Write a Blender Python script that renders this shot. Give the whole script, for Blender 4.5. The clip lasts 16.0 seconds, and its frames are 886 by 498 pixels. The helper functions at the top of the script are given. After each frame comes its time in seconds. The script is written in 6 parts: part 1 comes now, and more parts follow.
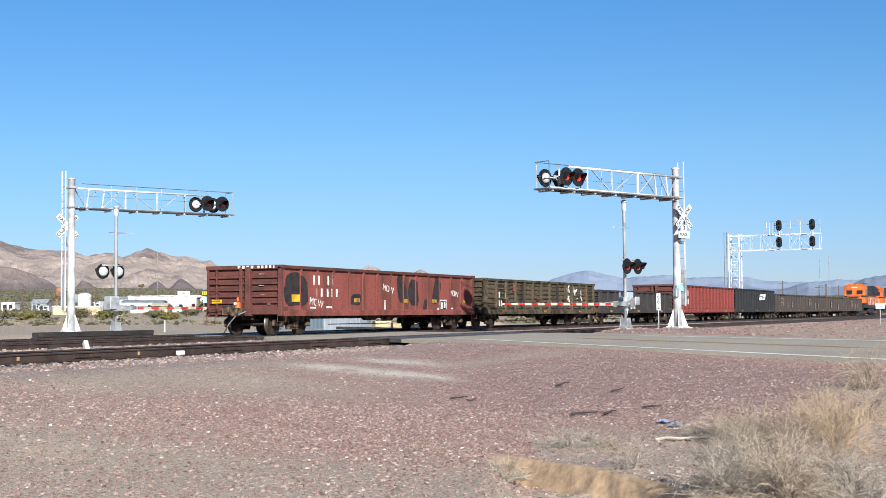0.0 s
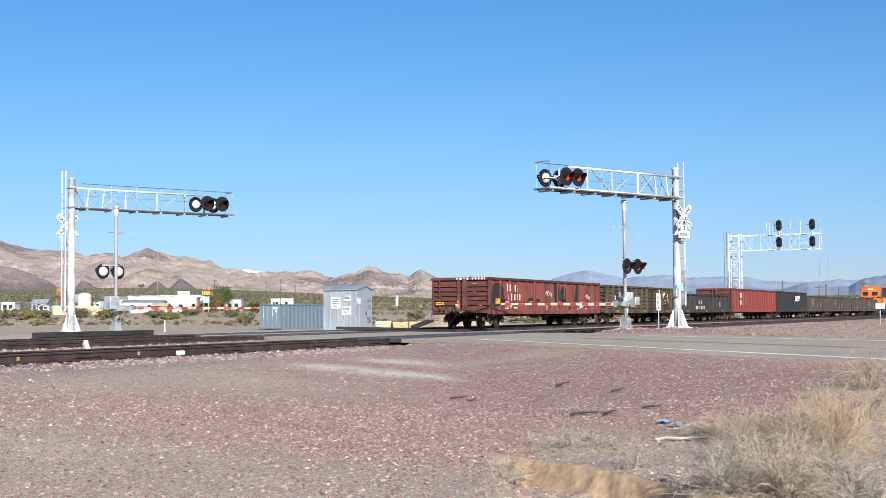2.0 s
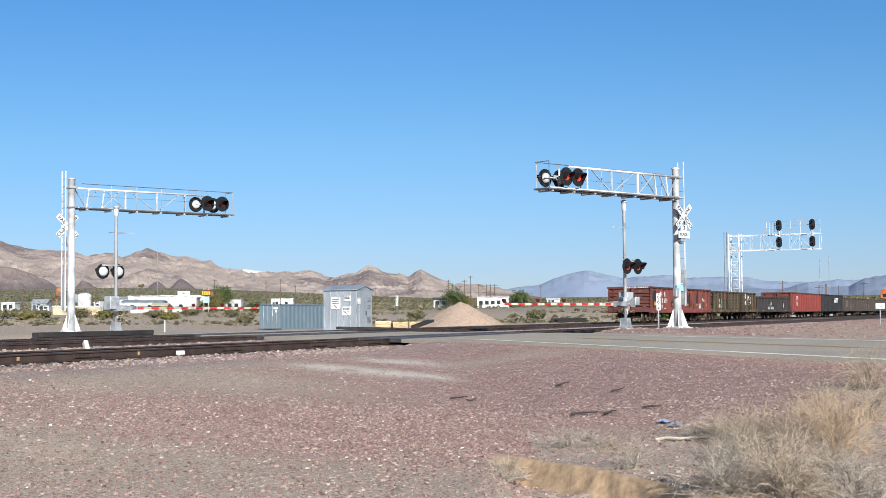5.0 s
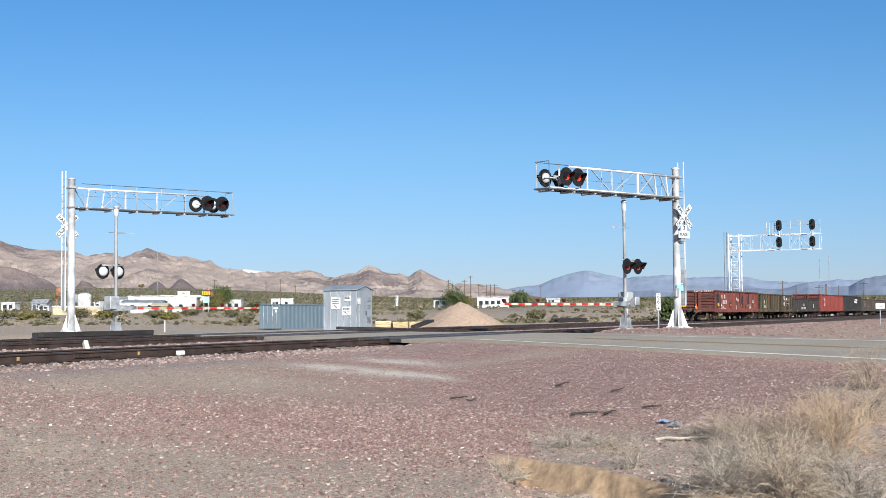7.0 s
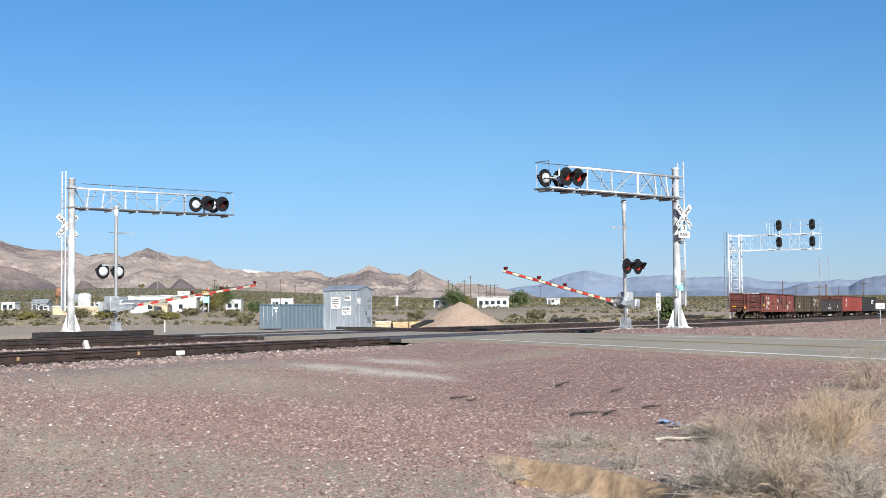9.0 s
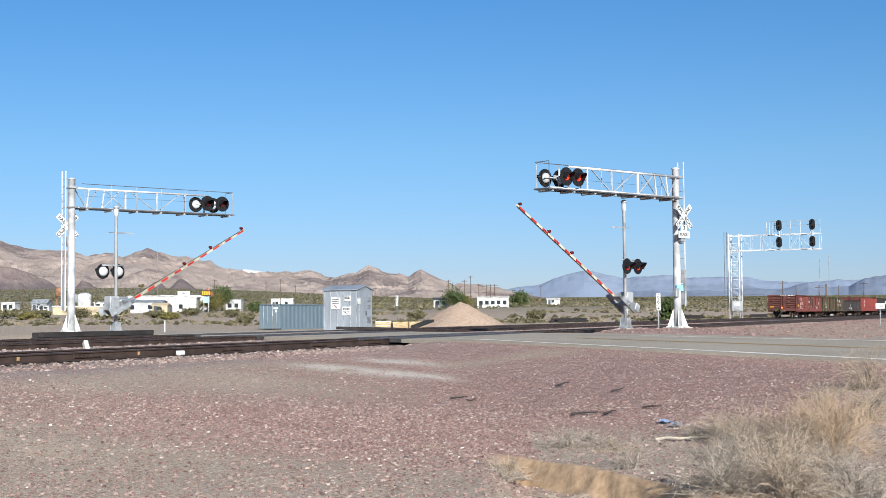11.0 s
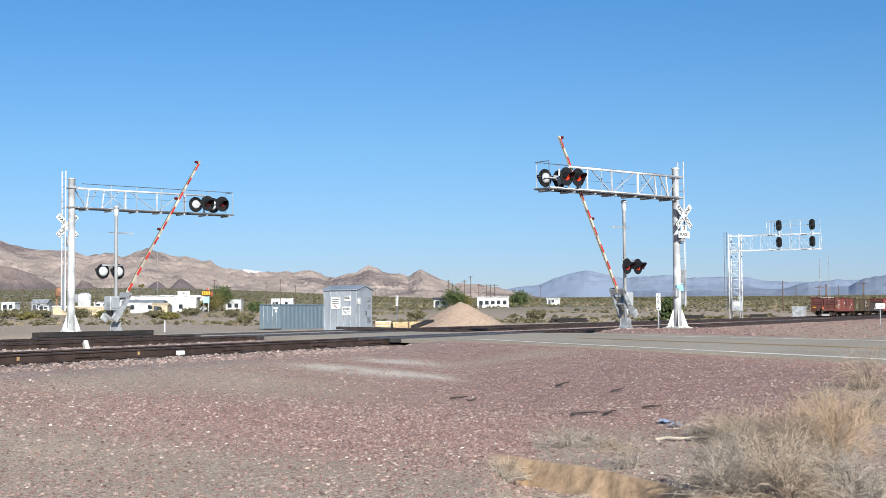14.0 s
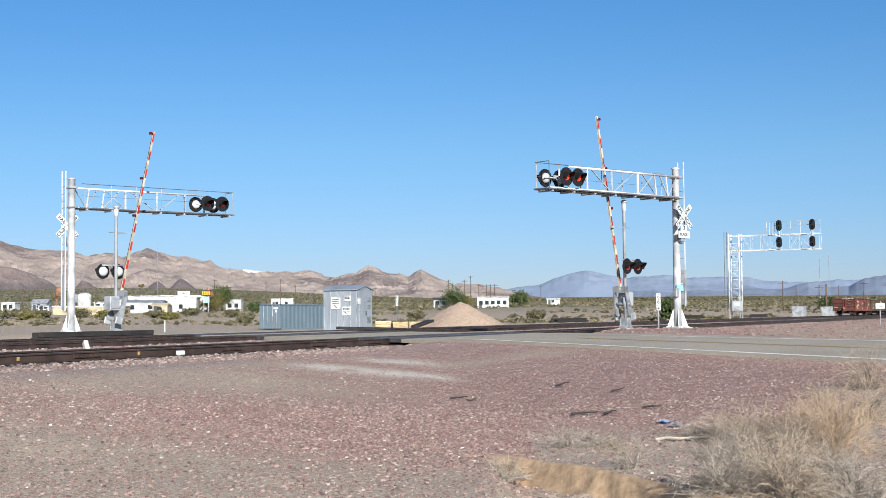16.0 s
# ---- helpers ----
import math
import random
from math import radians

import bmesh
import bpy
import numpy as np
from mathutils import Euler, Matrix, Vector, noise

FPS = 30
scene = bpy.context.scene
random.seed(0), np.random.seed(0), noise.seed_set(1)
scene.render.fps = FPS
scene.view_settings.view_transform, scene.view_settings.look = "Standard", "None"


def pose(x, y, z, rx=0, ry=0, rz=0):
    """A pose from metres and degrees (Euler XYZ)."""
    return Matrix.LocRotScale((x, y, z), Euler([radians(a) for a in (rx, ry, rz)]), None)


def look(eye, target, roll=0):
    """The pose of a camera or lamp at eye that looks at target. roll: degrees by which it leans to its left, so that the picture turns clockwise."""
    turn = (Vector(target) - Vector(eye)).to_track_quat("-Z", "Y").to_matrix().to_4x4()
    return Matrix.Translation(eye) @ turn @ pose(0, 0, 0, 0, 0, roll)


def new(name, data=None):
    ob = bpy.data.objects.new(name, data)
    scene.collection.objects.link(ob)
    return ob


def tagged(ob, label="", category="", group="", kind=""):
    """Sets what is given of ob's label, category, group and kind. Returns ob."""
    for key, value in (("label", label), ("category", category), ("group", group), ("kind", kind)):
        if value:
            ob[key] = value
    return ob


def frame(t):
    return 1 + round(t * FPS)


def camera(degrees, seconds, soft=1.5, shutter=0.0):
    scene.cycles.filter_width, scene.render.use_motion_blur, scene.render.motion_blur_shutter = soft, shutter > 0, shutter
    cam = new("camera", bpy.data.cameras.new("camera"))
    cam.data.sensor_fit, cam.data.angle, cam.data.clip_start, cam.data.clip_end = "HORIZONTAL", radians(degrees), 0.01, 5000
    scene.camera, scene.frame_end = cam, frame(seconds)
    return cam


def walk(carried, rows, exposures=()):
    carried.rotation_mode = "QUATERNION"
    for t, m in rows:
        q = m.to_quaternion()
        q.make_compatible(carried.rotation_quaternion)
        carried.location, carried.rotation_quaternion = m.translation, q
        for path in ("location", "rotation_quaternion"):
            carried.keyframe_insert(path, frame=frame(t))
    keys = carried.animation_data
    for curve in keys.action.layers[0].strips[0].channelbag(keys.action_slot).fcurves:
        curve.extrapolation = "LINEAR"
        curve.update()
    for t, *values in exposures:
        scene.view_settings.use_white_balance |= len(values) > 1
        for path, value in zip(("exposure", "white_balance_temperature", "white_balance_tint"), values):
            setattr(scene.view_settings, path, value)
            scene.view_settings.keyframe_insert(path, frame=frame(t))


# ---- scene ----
# ---- camera: it stands still, low beside the road; x runs along the tracks, z = 0 is the rail top ----
EYE = Vector((0.0, 0.0, 0.691))
HEAD, PITCH = radians(24.15), radians(2.785)
AHEAD = Vector((math.cos(HEAD) * math.cos(PITCH), math.sin(HEAD) * math.cos(PITCH), math.sin(PITCH)))
cam = camera(36.5, 16.0, 0.55)
STAND = look(EYE, EYE + AHEAD * 50, -0.469)
walk(cam, [(0, STAND), (16, STAND)], [(0, 0.9, 6000, 10), (2.6, 0.91, 6000, 10), (3.4, 0.8, 6000, 10), (16, 0.78, 6000, 10)])

# ---- light: low clear sun behind the camera ----
SUN_FROM = Vector((-1.24, -1.0, 0.64)).normalized()
world = bpy.data.worlds.new("sky")
scene.world = world
world.use_nodes = True
wn = world.node_tree
sky = wn.nodes.new("ShaderNodeTexSky")
sky.sky_type, sky.sun_disc = "NISHITA", False
sky.sun_elevation = math.asin(SUN_FROM.z)
sky.sun_rotation = math.atan2(SUN_FROM.x, SUN_FROM.y)
sky.air_density, sky.dust_density, sky.ozone_density = 1.0, 0.1, 4.0
wn.nodes["Background"].inputs["Strength"].default_value = 0.053
tint = wn.nodes.new("ShaderNodeMix")
tint.data_type, tint.blend_type = "RGBA", "MULTIPLY"
tint.inputs["Factor"].default_value = 1.0
aloft = wn.nodes.new("ShaderNodeSeparateXYZ")
wn.links.new(wn.nodes.new("ShaderNodeTexCoord").outputs["Generated"], aloft.inputs[0])
air = wn.nodes.new("ShaderNodeValToRGB")     # dust haze low down, deeper blue higher up
air.color_ramp.elements[0].position, air.color_ramp.elements[0].color = 0.03, (0.74, 0.83, 1.14, 1)
air.color_ramp.elements[1].position, air.color_ramp.elements[1].color = 0.25, (0.58, 0.93, 1.14, 1)
mid = air.color_ramp.elements.new(0.12)
mid.color = (0.755, 0.935, 1.09, 1)
wn.links.new(aloft.outputs["Z"], air.inputs[0])
wn.links.new(air.outputs[0], tint.inputs["B"])
wn.links.new(sky.outputs[0], tint.inputs["A"])
wn.links.new(tint.outputs["Result"], wn.nodes["Background"].inputs["Color"])
sun = new("sun", bpy.data.lights.new("sun", "SUN"))
sun.data.energy, sun.data.angle, sun.data.color = 5.0, radians(0.53), (1.0, 0.95, 0.84)
sun.matrix_world = look(SUN_FROM * 100, (0, 0, 0))

# ---- materials ----


def mat(name, color, rough=0.8, metal=0.0, var=0.25, scale=3.0, fine=40.0, bump=0.0, second=None, amount=0.5, edge=0.08, coords="Object", spec=0.3, rand=0.0, stretch=1.0):
    """A node material: a base colour varied at two scales, a second colour in patches, roughness and relief."""
    m = bpy.data.materials.new(name)
    m.use_nodes = True
    n, l = m.node_tree.nodes, m.node_tree.links
    b = n["Principled BSDF"]
    b.inputs["Metallic"].default_value = metal
    b.inputs["Specular IOR Level"].default_value = spec
    tc = n.new("ShaderNodeTexCoord")
    co = tc.outputs[coords]
    if coords == "Object":
        info = n.new("ShaderNodeObjectInfo")
        add = n.new("ShaderNodeVectorMath")
        add.operation = "ADD"
        mul = n.new("ShaderNodeMath")
        mul.operation, mul.inputs[1].default_value = "MULTIPLY", 37.0
        l.new(info.outputs["Random"], mul.inputs[0])
        l.new(co, add.inputs[0])
        l.new(mul.outputs[0], add.inputs[1])
        co = add.outputs[0]
    big, small = n.new("ShaderNodeTexNoise"), n.new("ShaderNodeTexNoise")
    big.inputs["Scale"].default_value, big.inputs["Detail"].default_value = scale, 6
    small.inputs["Scale"].default_value, small.inputs["Detail"].default_value = fine, 3
    if stretch != 1.0:
        mp = n.new("ShaderNodeMapping")
        mp.inputs["Scale"].default_value = (1, 1, stretch)
        l.new(co, mp.inputs["Vector"])
        l.new(mp.outputs[0], big.inputs["Vector"])
    else:
        l.new(co, big.inputs["Vector"])
    l.new(co, small.inputs["Vector"])
    mix = n.new("ShaderNodeMix")
    mix.data_type = "RGBA"
    mix.inputs["A"].default_value = (*color, 1)
    mix.inputs["B"].default_value = (*(second or [c * 0.6 for c in color]), 1)
    ramp = n.new("ShaderNodeMapRange")
    ramp.inputs["From Min"].default_value, ramp.inputs["From Max"].default_value = 0.6 - amount * 0.3, 0.6 - amount * 0.3 + edge * 2
    l.new(big.outputs["Fac"], ramp.inputs["Value"])
    l.new(ramp.outputs[0], mix.inputs["Factor"])
    hsv = n.new("ShaderNodeHueSaturation")
    val = n.new("ShaderNodeMapRange")
    val.inputs["From Min"].default_value, val.inputs["From Max"].default_value = 0.3, 0.7
    val.inputs["To Min"].default_value, val.inputs["To Max"].default_value = 1 - var, 1 + var
    l.new(small.outputs["Fac"], val.inputs["Value"])
    out = val.outputs[0]
    if rand:
        info2 = n.new("ShaderNodeObjectInfo")
        rr = n.new("ShaderNodeMapRange")
        rr.inputs["To Min"].default_value, rr.inputs["To Max"].default_value = 1 - rand, 1 + rand
        l.new(info2.outputs["Random"], rr.inputs["Value"])
        mm = n.new("ShaderNodeMath")
        mm.operation = "MULTIPLY"
        l.new(out, mm.inputs[0])
        l.new(rr.outputs[0], mm.inputs[1])
        out = mm.outputs[0]
    l.new(out, hsv.inputs["Value"])
    l.new(mix.outputs["Result"], hsv.inputs["Color"])
    l.new(hsv.outputs[0], b.inputs["Base Color"])
    rg = n.new("ShaderNodeMapRange")
    rg.inputs["To Min"].default_value, rg.inputs["To Max"].default_value = max(0.05, rough - 0.12), min(1, rough + 0.12)
    l.new(big.outputs["Fac"], rg.inputs["Value"])
    l.new(rg.outputs[0], b.inputs["Roughness"])
    if bump:
        bp = n.new("ShaderNodeBump")
        bp.inputs["Strength"].default_value, bp.inputs["Distance"].default_value = 0.6, bump
        l.new(small.outputs["Fac"], bp.inputs["Height"])
        l.new(bp.outputs[0], b.inputs["Normal"])
    return m


def glow(name, color, strength):
    m = mat(name, color, 0.3)
    b = m.node_tree.nodes["Principled BSDF"]
    b.inputs["Emission Color"].default_value = (*color, 1)
    b.inputs["Emission Strength"].default_value = strength
    return m


def smooth(a, b, v):
    t = min(1, max(0, (v - a) / (b - a)))
    return t * t * (3 - 2 * t)


M_STEEL_RAIL = mat("rusty_rail_steel", (0.075, 0.05, 0.04), 0.6, 0.3, 0.3, 2, 60, 0.002)
M_RAILHEAD = mat("polished_rail_head", (0.35, 0.34, 0.33), 0.3, 0.9, 0.1)
M_TIE = mat("weathered_tie_timber", (0.07, 0.055, 0.045), 0.9, 0, 0.4, 2, 30, 0.006)
M_GALV = mat("galvanised_steel", (0.4, 0.41, 0.42), 0.45, 0.25, 0.07, 1.5, 30)
# galvanised steel darkened for walkway and handrail shade; also plain dark posts
M_GRATING = mat("dark_steel_with_painted_shade", (0.1, 0.1, 0.105), 0.6, 0.2, 0.15, 2, 30)
M_ALU = mat("aluminium_paint", (0.6, 0.605, 0.61), 0.45, 0.12, 0.05, 1.2, 20)
M_BLACK = mat("black_paint", (0.012, 0.012, 0.013), 0.5, 0, 0.2)
M_WHITE = mat("white_paint", (0.68, 0.68, 0.66), 0.5, 0, 0.06)
M_RED = mat("red_reflective_sheeting", (0.42, 0.03, 0.022), 0.4, 0, 0.1)
M_CONCRETE = mat("pale_concrete", (0.42, 0.39, 0.35), 0.9, 0, 0.15, 3, 40, 0.003)

# ---- helpers for meshes ----


def box(bm, x0, x1, y0, y1, z0, z1, mi=0):
    v = [bm.verts.new((x, y, z)) for z in (z0, z1) for y in (y0, y1) for x in (x0, x1)]
    fs = []
    for i in ((0, 2, 3, 1), (4, 5, 7, 6), (0, 1, 5, 4), (2, 6, 7, 3), (0, 4, 6, 2), (1, 3, 7, 5)):
        f = bm.faces.new([v[k] for k in i])
        f.material_index = mi
        fs.append(f)
    return v


def tube(bm, a, b, r0, r1=None, n=10, mi=0, caps=True):
    """A round bar from a to b."""
    r1 = r0 if r1 is None else r1
    a, b = Vector(a), Vector(b)
    q = (b - a).to_track_quat("Z", "Y")
    rings = []
    for c, r in ((a, r0), (b, r1)):
        rings.append([bm.verts.new(c + q @ Vector((r * math.cos(k * math.tau / n), r * math.sin(k * math.tau / n), 0))) for k in range(n)])
    for k in range(n):
        f = bm.faces.new((rings[0][k], rings[0][(k + 1) % n], rings[1][(k + 1) % n], rings[1][k]))
        f.material_index, f.smooth = mi, n > 6
    if caps:
        bm.faces.new(rings[0][::-1]).material_index = mi
        bm.faces.new(rings[1]).material_index = mi


def bar(bm, a, b, w, h, mi=0):
    """A square bar from a to b."""
    a, b = Vector(a), Vector(b)
    q = (b - a).to_track_quat("Z", "Y")
    v = []
    for c in (a, b):
        for dx, dy in ((-1, -1), (1, -1), (1, 1), (-1, 1)):
            v.append(bm.verts.new(c + q @ Vector((dx * w / 2, dy * h / 2, 0))))
    for i in ((3, 2, 1, 0), (4, 5, 6, 7), (0, 1, 5, 4), (1, 2, 6, 5), (2, 3, 7, 6), (3, 0, 4, 7)):
        bm.faces.new([v[k] for k in i]).material_index = mi


def prism(bm, pts, axis, a, b, mi=0):
    """A 2D outline pushed along an axis from a to b."""
    def at(p, k):
        return {"x": (k, p[0], p[1]), "y": (p[0], k, p[1]), "z": (p[0], p[1], k)}[axis]
    lo, hi = [bm.verts.new(at(p, a)) for p in pts], [bm.verts.new(at(p, b)) for p in pts]
    n = len(pts)
    for k in range(n):
        bm.faces.new((lo[k], lo[(k + 1) % n], hi[(k + 1) % n], hi[k])).material_index = mi
    bm.faces.new(lo[::-1]).material_index = mi
    bm.faces.new(hi).material_index = mi


def lathe(bm, prof, n=20, axis="y", c=(0, 0, 0), mi=0):
    """Turns a profile of (radius, along) about an axis."""
    rings = []
    for r, h in prof:
        ring = []
        for k in range(n):
            u, w = r * math.cos(k * math.tau / n), r * math.sin(k * math.tau / n)
            p = {"x": (h, u, w), "y": (u, h, w), "z": (u, w, h)}[axis]
            ring.append(bm.verts.new(Vector(p) + Vector(c)))
        rings.append(ring)
    for a, b in zip(rings, rings[1:]):
        for k in range(n):
            f = bm.faces.new((a[k], a[(k + 1) % n], b[(k + 1) % n], b[k]))
            f.smooth, f.material_index = True, mi
    bm.faces.new(rings[0][::-1]).material_index = mi
    bm.faces.new(rings[-1]).material_index = mi


def mesh_of(name, bm, mats, bevel=0.0):
    if bevel:
        bmesh.ops.bevel(bm, geom=list(bm.edges), offset=bevel, segments=1, affect="EDGES", clamp_overlap=True)
    bmesh.ops.recalc_face_normals(bm, faces=list(bm.faces))
    me = bpy.data.meshes.new(name)
    bm.to_mesh(me)
    bm.free()
    for m in mats if isinstance(mats, (list, tuple)) else [mats]:
        me.materials.append(m)
    return me


def part(name, bm, mats, parent, label="", bevel=0.0):
    ob = new(name, mesh_of(name, bm, mats, bevel))
    ob.parent = parent
    return tagged(ob, label) if label else ob


def piece(name, me, parent, loc=(0, 0, 0), rz=0.0):
    ob = new(name, me)
    ob.parent, ob.location, ob.rotation_euler = parent, loc, (0, 0, rz)
    return ob


def thing(name, label, category, m=None, group="", kind=""):
    ob = tagged(new(name), label, category, group, kind)
    if m is not None:
        ob.matrix_world = m
    return ob


# ---- lie of the land ----
ROAD_DIR, ROAD_ACROSS = Vector((0.5, 0.866, 0)), Vector((0.866, -0.5, 0))
TRACKS = (18.5, 25.66, 29.9)
GATE_Y0, GATE_Y1 = 13.5, 34.5
EDGE_L = 21.7


def lateral(x, y):
    return 0.866 * x - 0.5 * y


def edge_r(y):
    return 29.9 + 1.6 * smooth(2, 13, y)


def road_z(x, y):
    s = max(0.0, 14 - y)
    t = (29.5 - lateral(x, y)) / 7.3
    z = -s / 11 * (0.08 + 0.17 * t) if y < 14 else 0.0
    return z - 0.012 * max(0.0, y - 33)


def ground_z(x, y):
    """Height of the bare ground."""
    d = x * 0.912 + y * 0.409
    lat = lateral(x, y)
    near = min(abs(y - t) for t in TRACKS)
    bed = -0.2 + 0.08 * smooth(1.25, 1.9, near) * (1 if 17 < y < 31 else 0)
    # this side of the tracks, falling towards the camera
    off_road = max(0.0, EDGE_L - lat, lat - edge_r(y))
    s = min(max(0.0, 16.4 - y), off_road if y < 16.4 else 0)
    z = bed - 0.62 * smooth(0, 11, s)
    if lat > edge_r(y):
        z = bed - 0.35 * smooth(2, 12, 16 - y) if y < 16 else bed
    # raised pads under the signals
    q = math.hypot((x - 53.4) * 0.45, y - 14.3)
    if q < 3.4:
        z = max(z, 0.04 - 0.3 * smooth(1.3, 3.4, q))
    # beyond the tracks: a shallow flat, then the plain that rises to the hills
    if y > 32:
        far = smooth(32, 60, y)
        z = bed - 0.5 * far * smooth(60, 110, d)
    q = math.hypot((x - 45) * 0.5, y - 36)
    if 31.8 < y < 45 and q < 5:
        z = max(z, 0.05 - 0.3 * smooth(2.6, 5, q))
    if d > 150:
        z *= 1 - smooth(150, 300, d)
        z += 0.0128 * max(0, d - 190) * smooth(150, 420, d) - 0.3 * smooth(150, 250, d)
        z += 0.0133 * smooth(22, 38, math.degrees(math.atan2(y, x))) * max(0.0, d - 600)
    z += 0.035 * (noise.noise((x * 0.35, y * 0.35, 3)) + 0.5 * noise.noise((x * 1.3, y * 1.3, 7))) * smooth(0, 2.5, min(abs(16 - y) if y < 16 else 5, 5)) * (1 if y < 16 or y > 34 else 0)
    return z


# ---- ground ----


def ground_material():
    m = bpy.data.materials.new("desert_ground")
    m.use_nodes = True
    n, l = m.node_tree.nodes, m.node_tree.links
    b = n["Principled BSDF"]
    b.inputs["Specular IOR Level"].default_value = 0.15
    tc = n.new("ShaderNodeTexCoord")

    def noi(scale, detail=5, rough=0.6):
        t = n.new("ShaderNodeTexNoise")
        t.inputs["Scale"].default_value, t.inputs["Detail"].default_value, t.inputs["Roughness"].default_value = scale, detail, rough
        l.new(tc.outputs["Object"], t.inputs["Vector"])
        return t.outputs["Fac"]

    def rng(v, a, c, lo=0.0, hi=1.0):
        t = n.new("ShaderNodeMapRange")
        for k, q in (("From Min", a), ("From Max", c), ("To Min", lo), ("To Max", hi)):
            t.inputs[k].default_value = q
        l.new(v, t.inputs["Value"])
        return t.outputs[0]

    def mixc(f, a, c):
        t = n.new("ShaderNodeMix")
        t.data_type = "RGBA"
        l.new(f, t.inputs["Factor"])
        for k, q in (("A", a), ("B", c)):
            if isinstance(q, tuple):
                t.inputs[k].default_value = (*q, 1)
            else:
                l.new(q, t.inputs[k])
        return t.outputs["Result"]

    def layer(name):
        t = n.new("ShaderNodeAttribute")
        t.attribute_name = name
        return t.outputs["Fac"]

    sand = mixc(rng(noi(0.7), 0.35, 0.65), (0.475, 0.388, 0.295), (0.415, 0.335, 0.25))
    sand = mixc(rng(noi(38), 0.42, 0.62), sand, (0.3, 0.232, 0.172))
    cinder = mixc(rng(noi(1.1), 0.35, 0.7), (0.335, 0.225, 0.195), (0.4, 0.3, 0.258))
    cinder = mixc(rng(noi(14), 0.35, 0.65), cinder, (0.215, 0.13, 0.11))
    vor = n.new("ShaderNodeTexVoronoi")
    vor.inputs["Scale"].default_value = 38
    l.new(tc.outputs["Object"], vor.inputs["Vector"])
    sep = n.new("ShaderNodeSeparateColor")
    l.new(vor.outputs["Color"], sep.inputs["Color"])
    cinder = mixc(rng(sep.outputs[2], 0.3, 0.32), cinder, mixc(rng(noi(3.1), 0.35, 0.65), (0.2, 0.125, 0.105), (0.3, 0.205, 0.178)))
    cinder = mixc(rng(sep.outputs[0], 0.92, 0.95), cinder, (0.46, 0.38, 0.34))
    sand = mixc(rng(sep.outputs[0], 0.92, 0.94), sand, (0.5, 0.42, 0.35))
    sand = mixc(rng(sep.outputs[2], 0.84, 0.88), sand, (0.24, 0.16, 0.125))
    ballast = mixc(rng(sep.outputs[1], 0.1, 0.9), (0.17, 0.12, 0.105), (0.4, 0.325, 0.285))
    c = mixc(layer("red"), sand, cinder)
    c = mixc(layer("stony"), c, ballast)
    scrub = mixc(rng(noi(0.11, 9, 0.8), 0.4, 0.53), (0.33, 0.275, 0.195), (0.145, 0.136, 0.082))
    scrub = mixc(rng(noi(0.006, 5, 0.6), 0.52, 0.7), scrub, (0.3, 0.27, 0.19))
    c = mixc(layer("scrub"), c, scrub)
    clay = mixc(rng(noi(11, 8, 0.7), 0.38, 0.66), (0.5, 0.345, 0.21), (0.3, 0.2, 0.12))
    c = mixc(layer("clay"), c, clay)
    c = mixc(layer("pale"), c, mixc(rng(noi(9), 0.35, 0.65), (0.62, 0.55, 0.47), (0.46, 0.39, 0.32)))
    l.new(c, b.inputs["Base Color"])
    b.inputs["Roughness"].default_value = 0.95
    bp = n.new("ShaderNodeBump")
    bp.inputs["Strength"].default_value, bp.inputs["Distance"].default_value = 0.8, 0.014
    h = n.new("ShaderNodeMath")
    h.operation = "ADD"
    l.new(noi(30, 4), h.inputs[0])
    l.new(rng(vor.outputs["Distance"], 0, 0.6, 0.5, 0), h.inputs[1])
    l.new(h.outputs[0], bp.inputs["Height"])
    l.new(rng(layer("clay"), 0, 1, 0.8, 0.2), bp.inputs["Strength"])
    l.new(bp.outputs[0], b.inputs["Normal"])
    return m


def build_ground():
    az = [radians(a) for a in np.concatenate([np.arange(-180, 2, 6), np.arange(2, 46.5, 0.17), np.arange(48, 180, 6)])]
    rad = [0.0] + list(np.geomspace(0.6, 8.9, 40)) + list(np.arange(9.0, 17.0, 0.075)) + list(np.geomspace(17.05, 4900, 420))
    na = len(az)
    verts, zones = [(0, 0, ground_z(0, 0))], [[0.3], [0], [0], [0], [0]]
    for r in rad[1:]:
        for a in az:
            x, y = r * math.cos(a), r * math.sin(a)
            verts.append((x, y, final_ground(x, y)))
            q = ground_zones(x, y)
            for k in range(5):
                zones[k].append(q[k])
    faces = []
    for j in range(na):
        faces.append((0, 1 + j, 1 + (j + 1) % na))
    for i in range(len(rad) - 2):
        o = 1 + i * na
        for j in range(na):
            k = (j + 1) % na
            faces.append((o + j, o + na + j, o + na + k, o + k))
    me = bpy.data.meshes.new("ground")
    me.from_pydata(verts, [], faces)
    for name, vals in zip(("red", "stony", "scrub", "clay", "pale"), zones):
        me.attributes.new(name, "FLOAT", "POINT").data.foreach_set("value", vals)
    me.polygons.foreach_set("use_smooth", [True] * len(me.polygons))
    me.materials.append(ground_material())
    return tagged(new("ground", me), "dry desert ground of tan sand and reddish gravel", "ground", kind="structure")


def bank_line(s):
    """How far off the lip of the eroded bank lies, by the distance across the view."""
    return 15.6 - 1.72 * s - 0.7 * max(0.0, s - 1.5) + 0.16 * noise.noise((s * 1.7, 2, 0)) + 0.07 * noise.noise((s * 7, 5, 0))


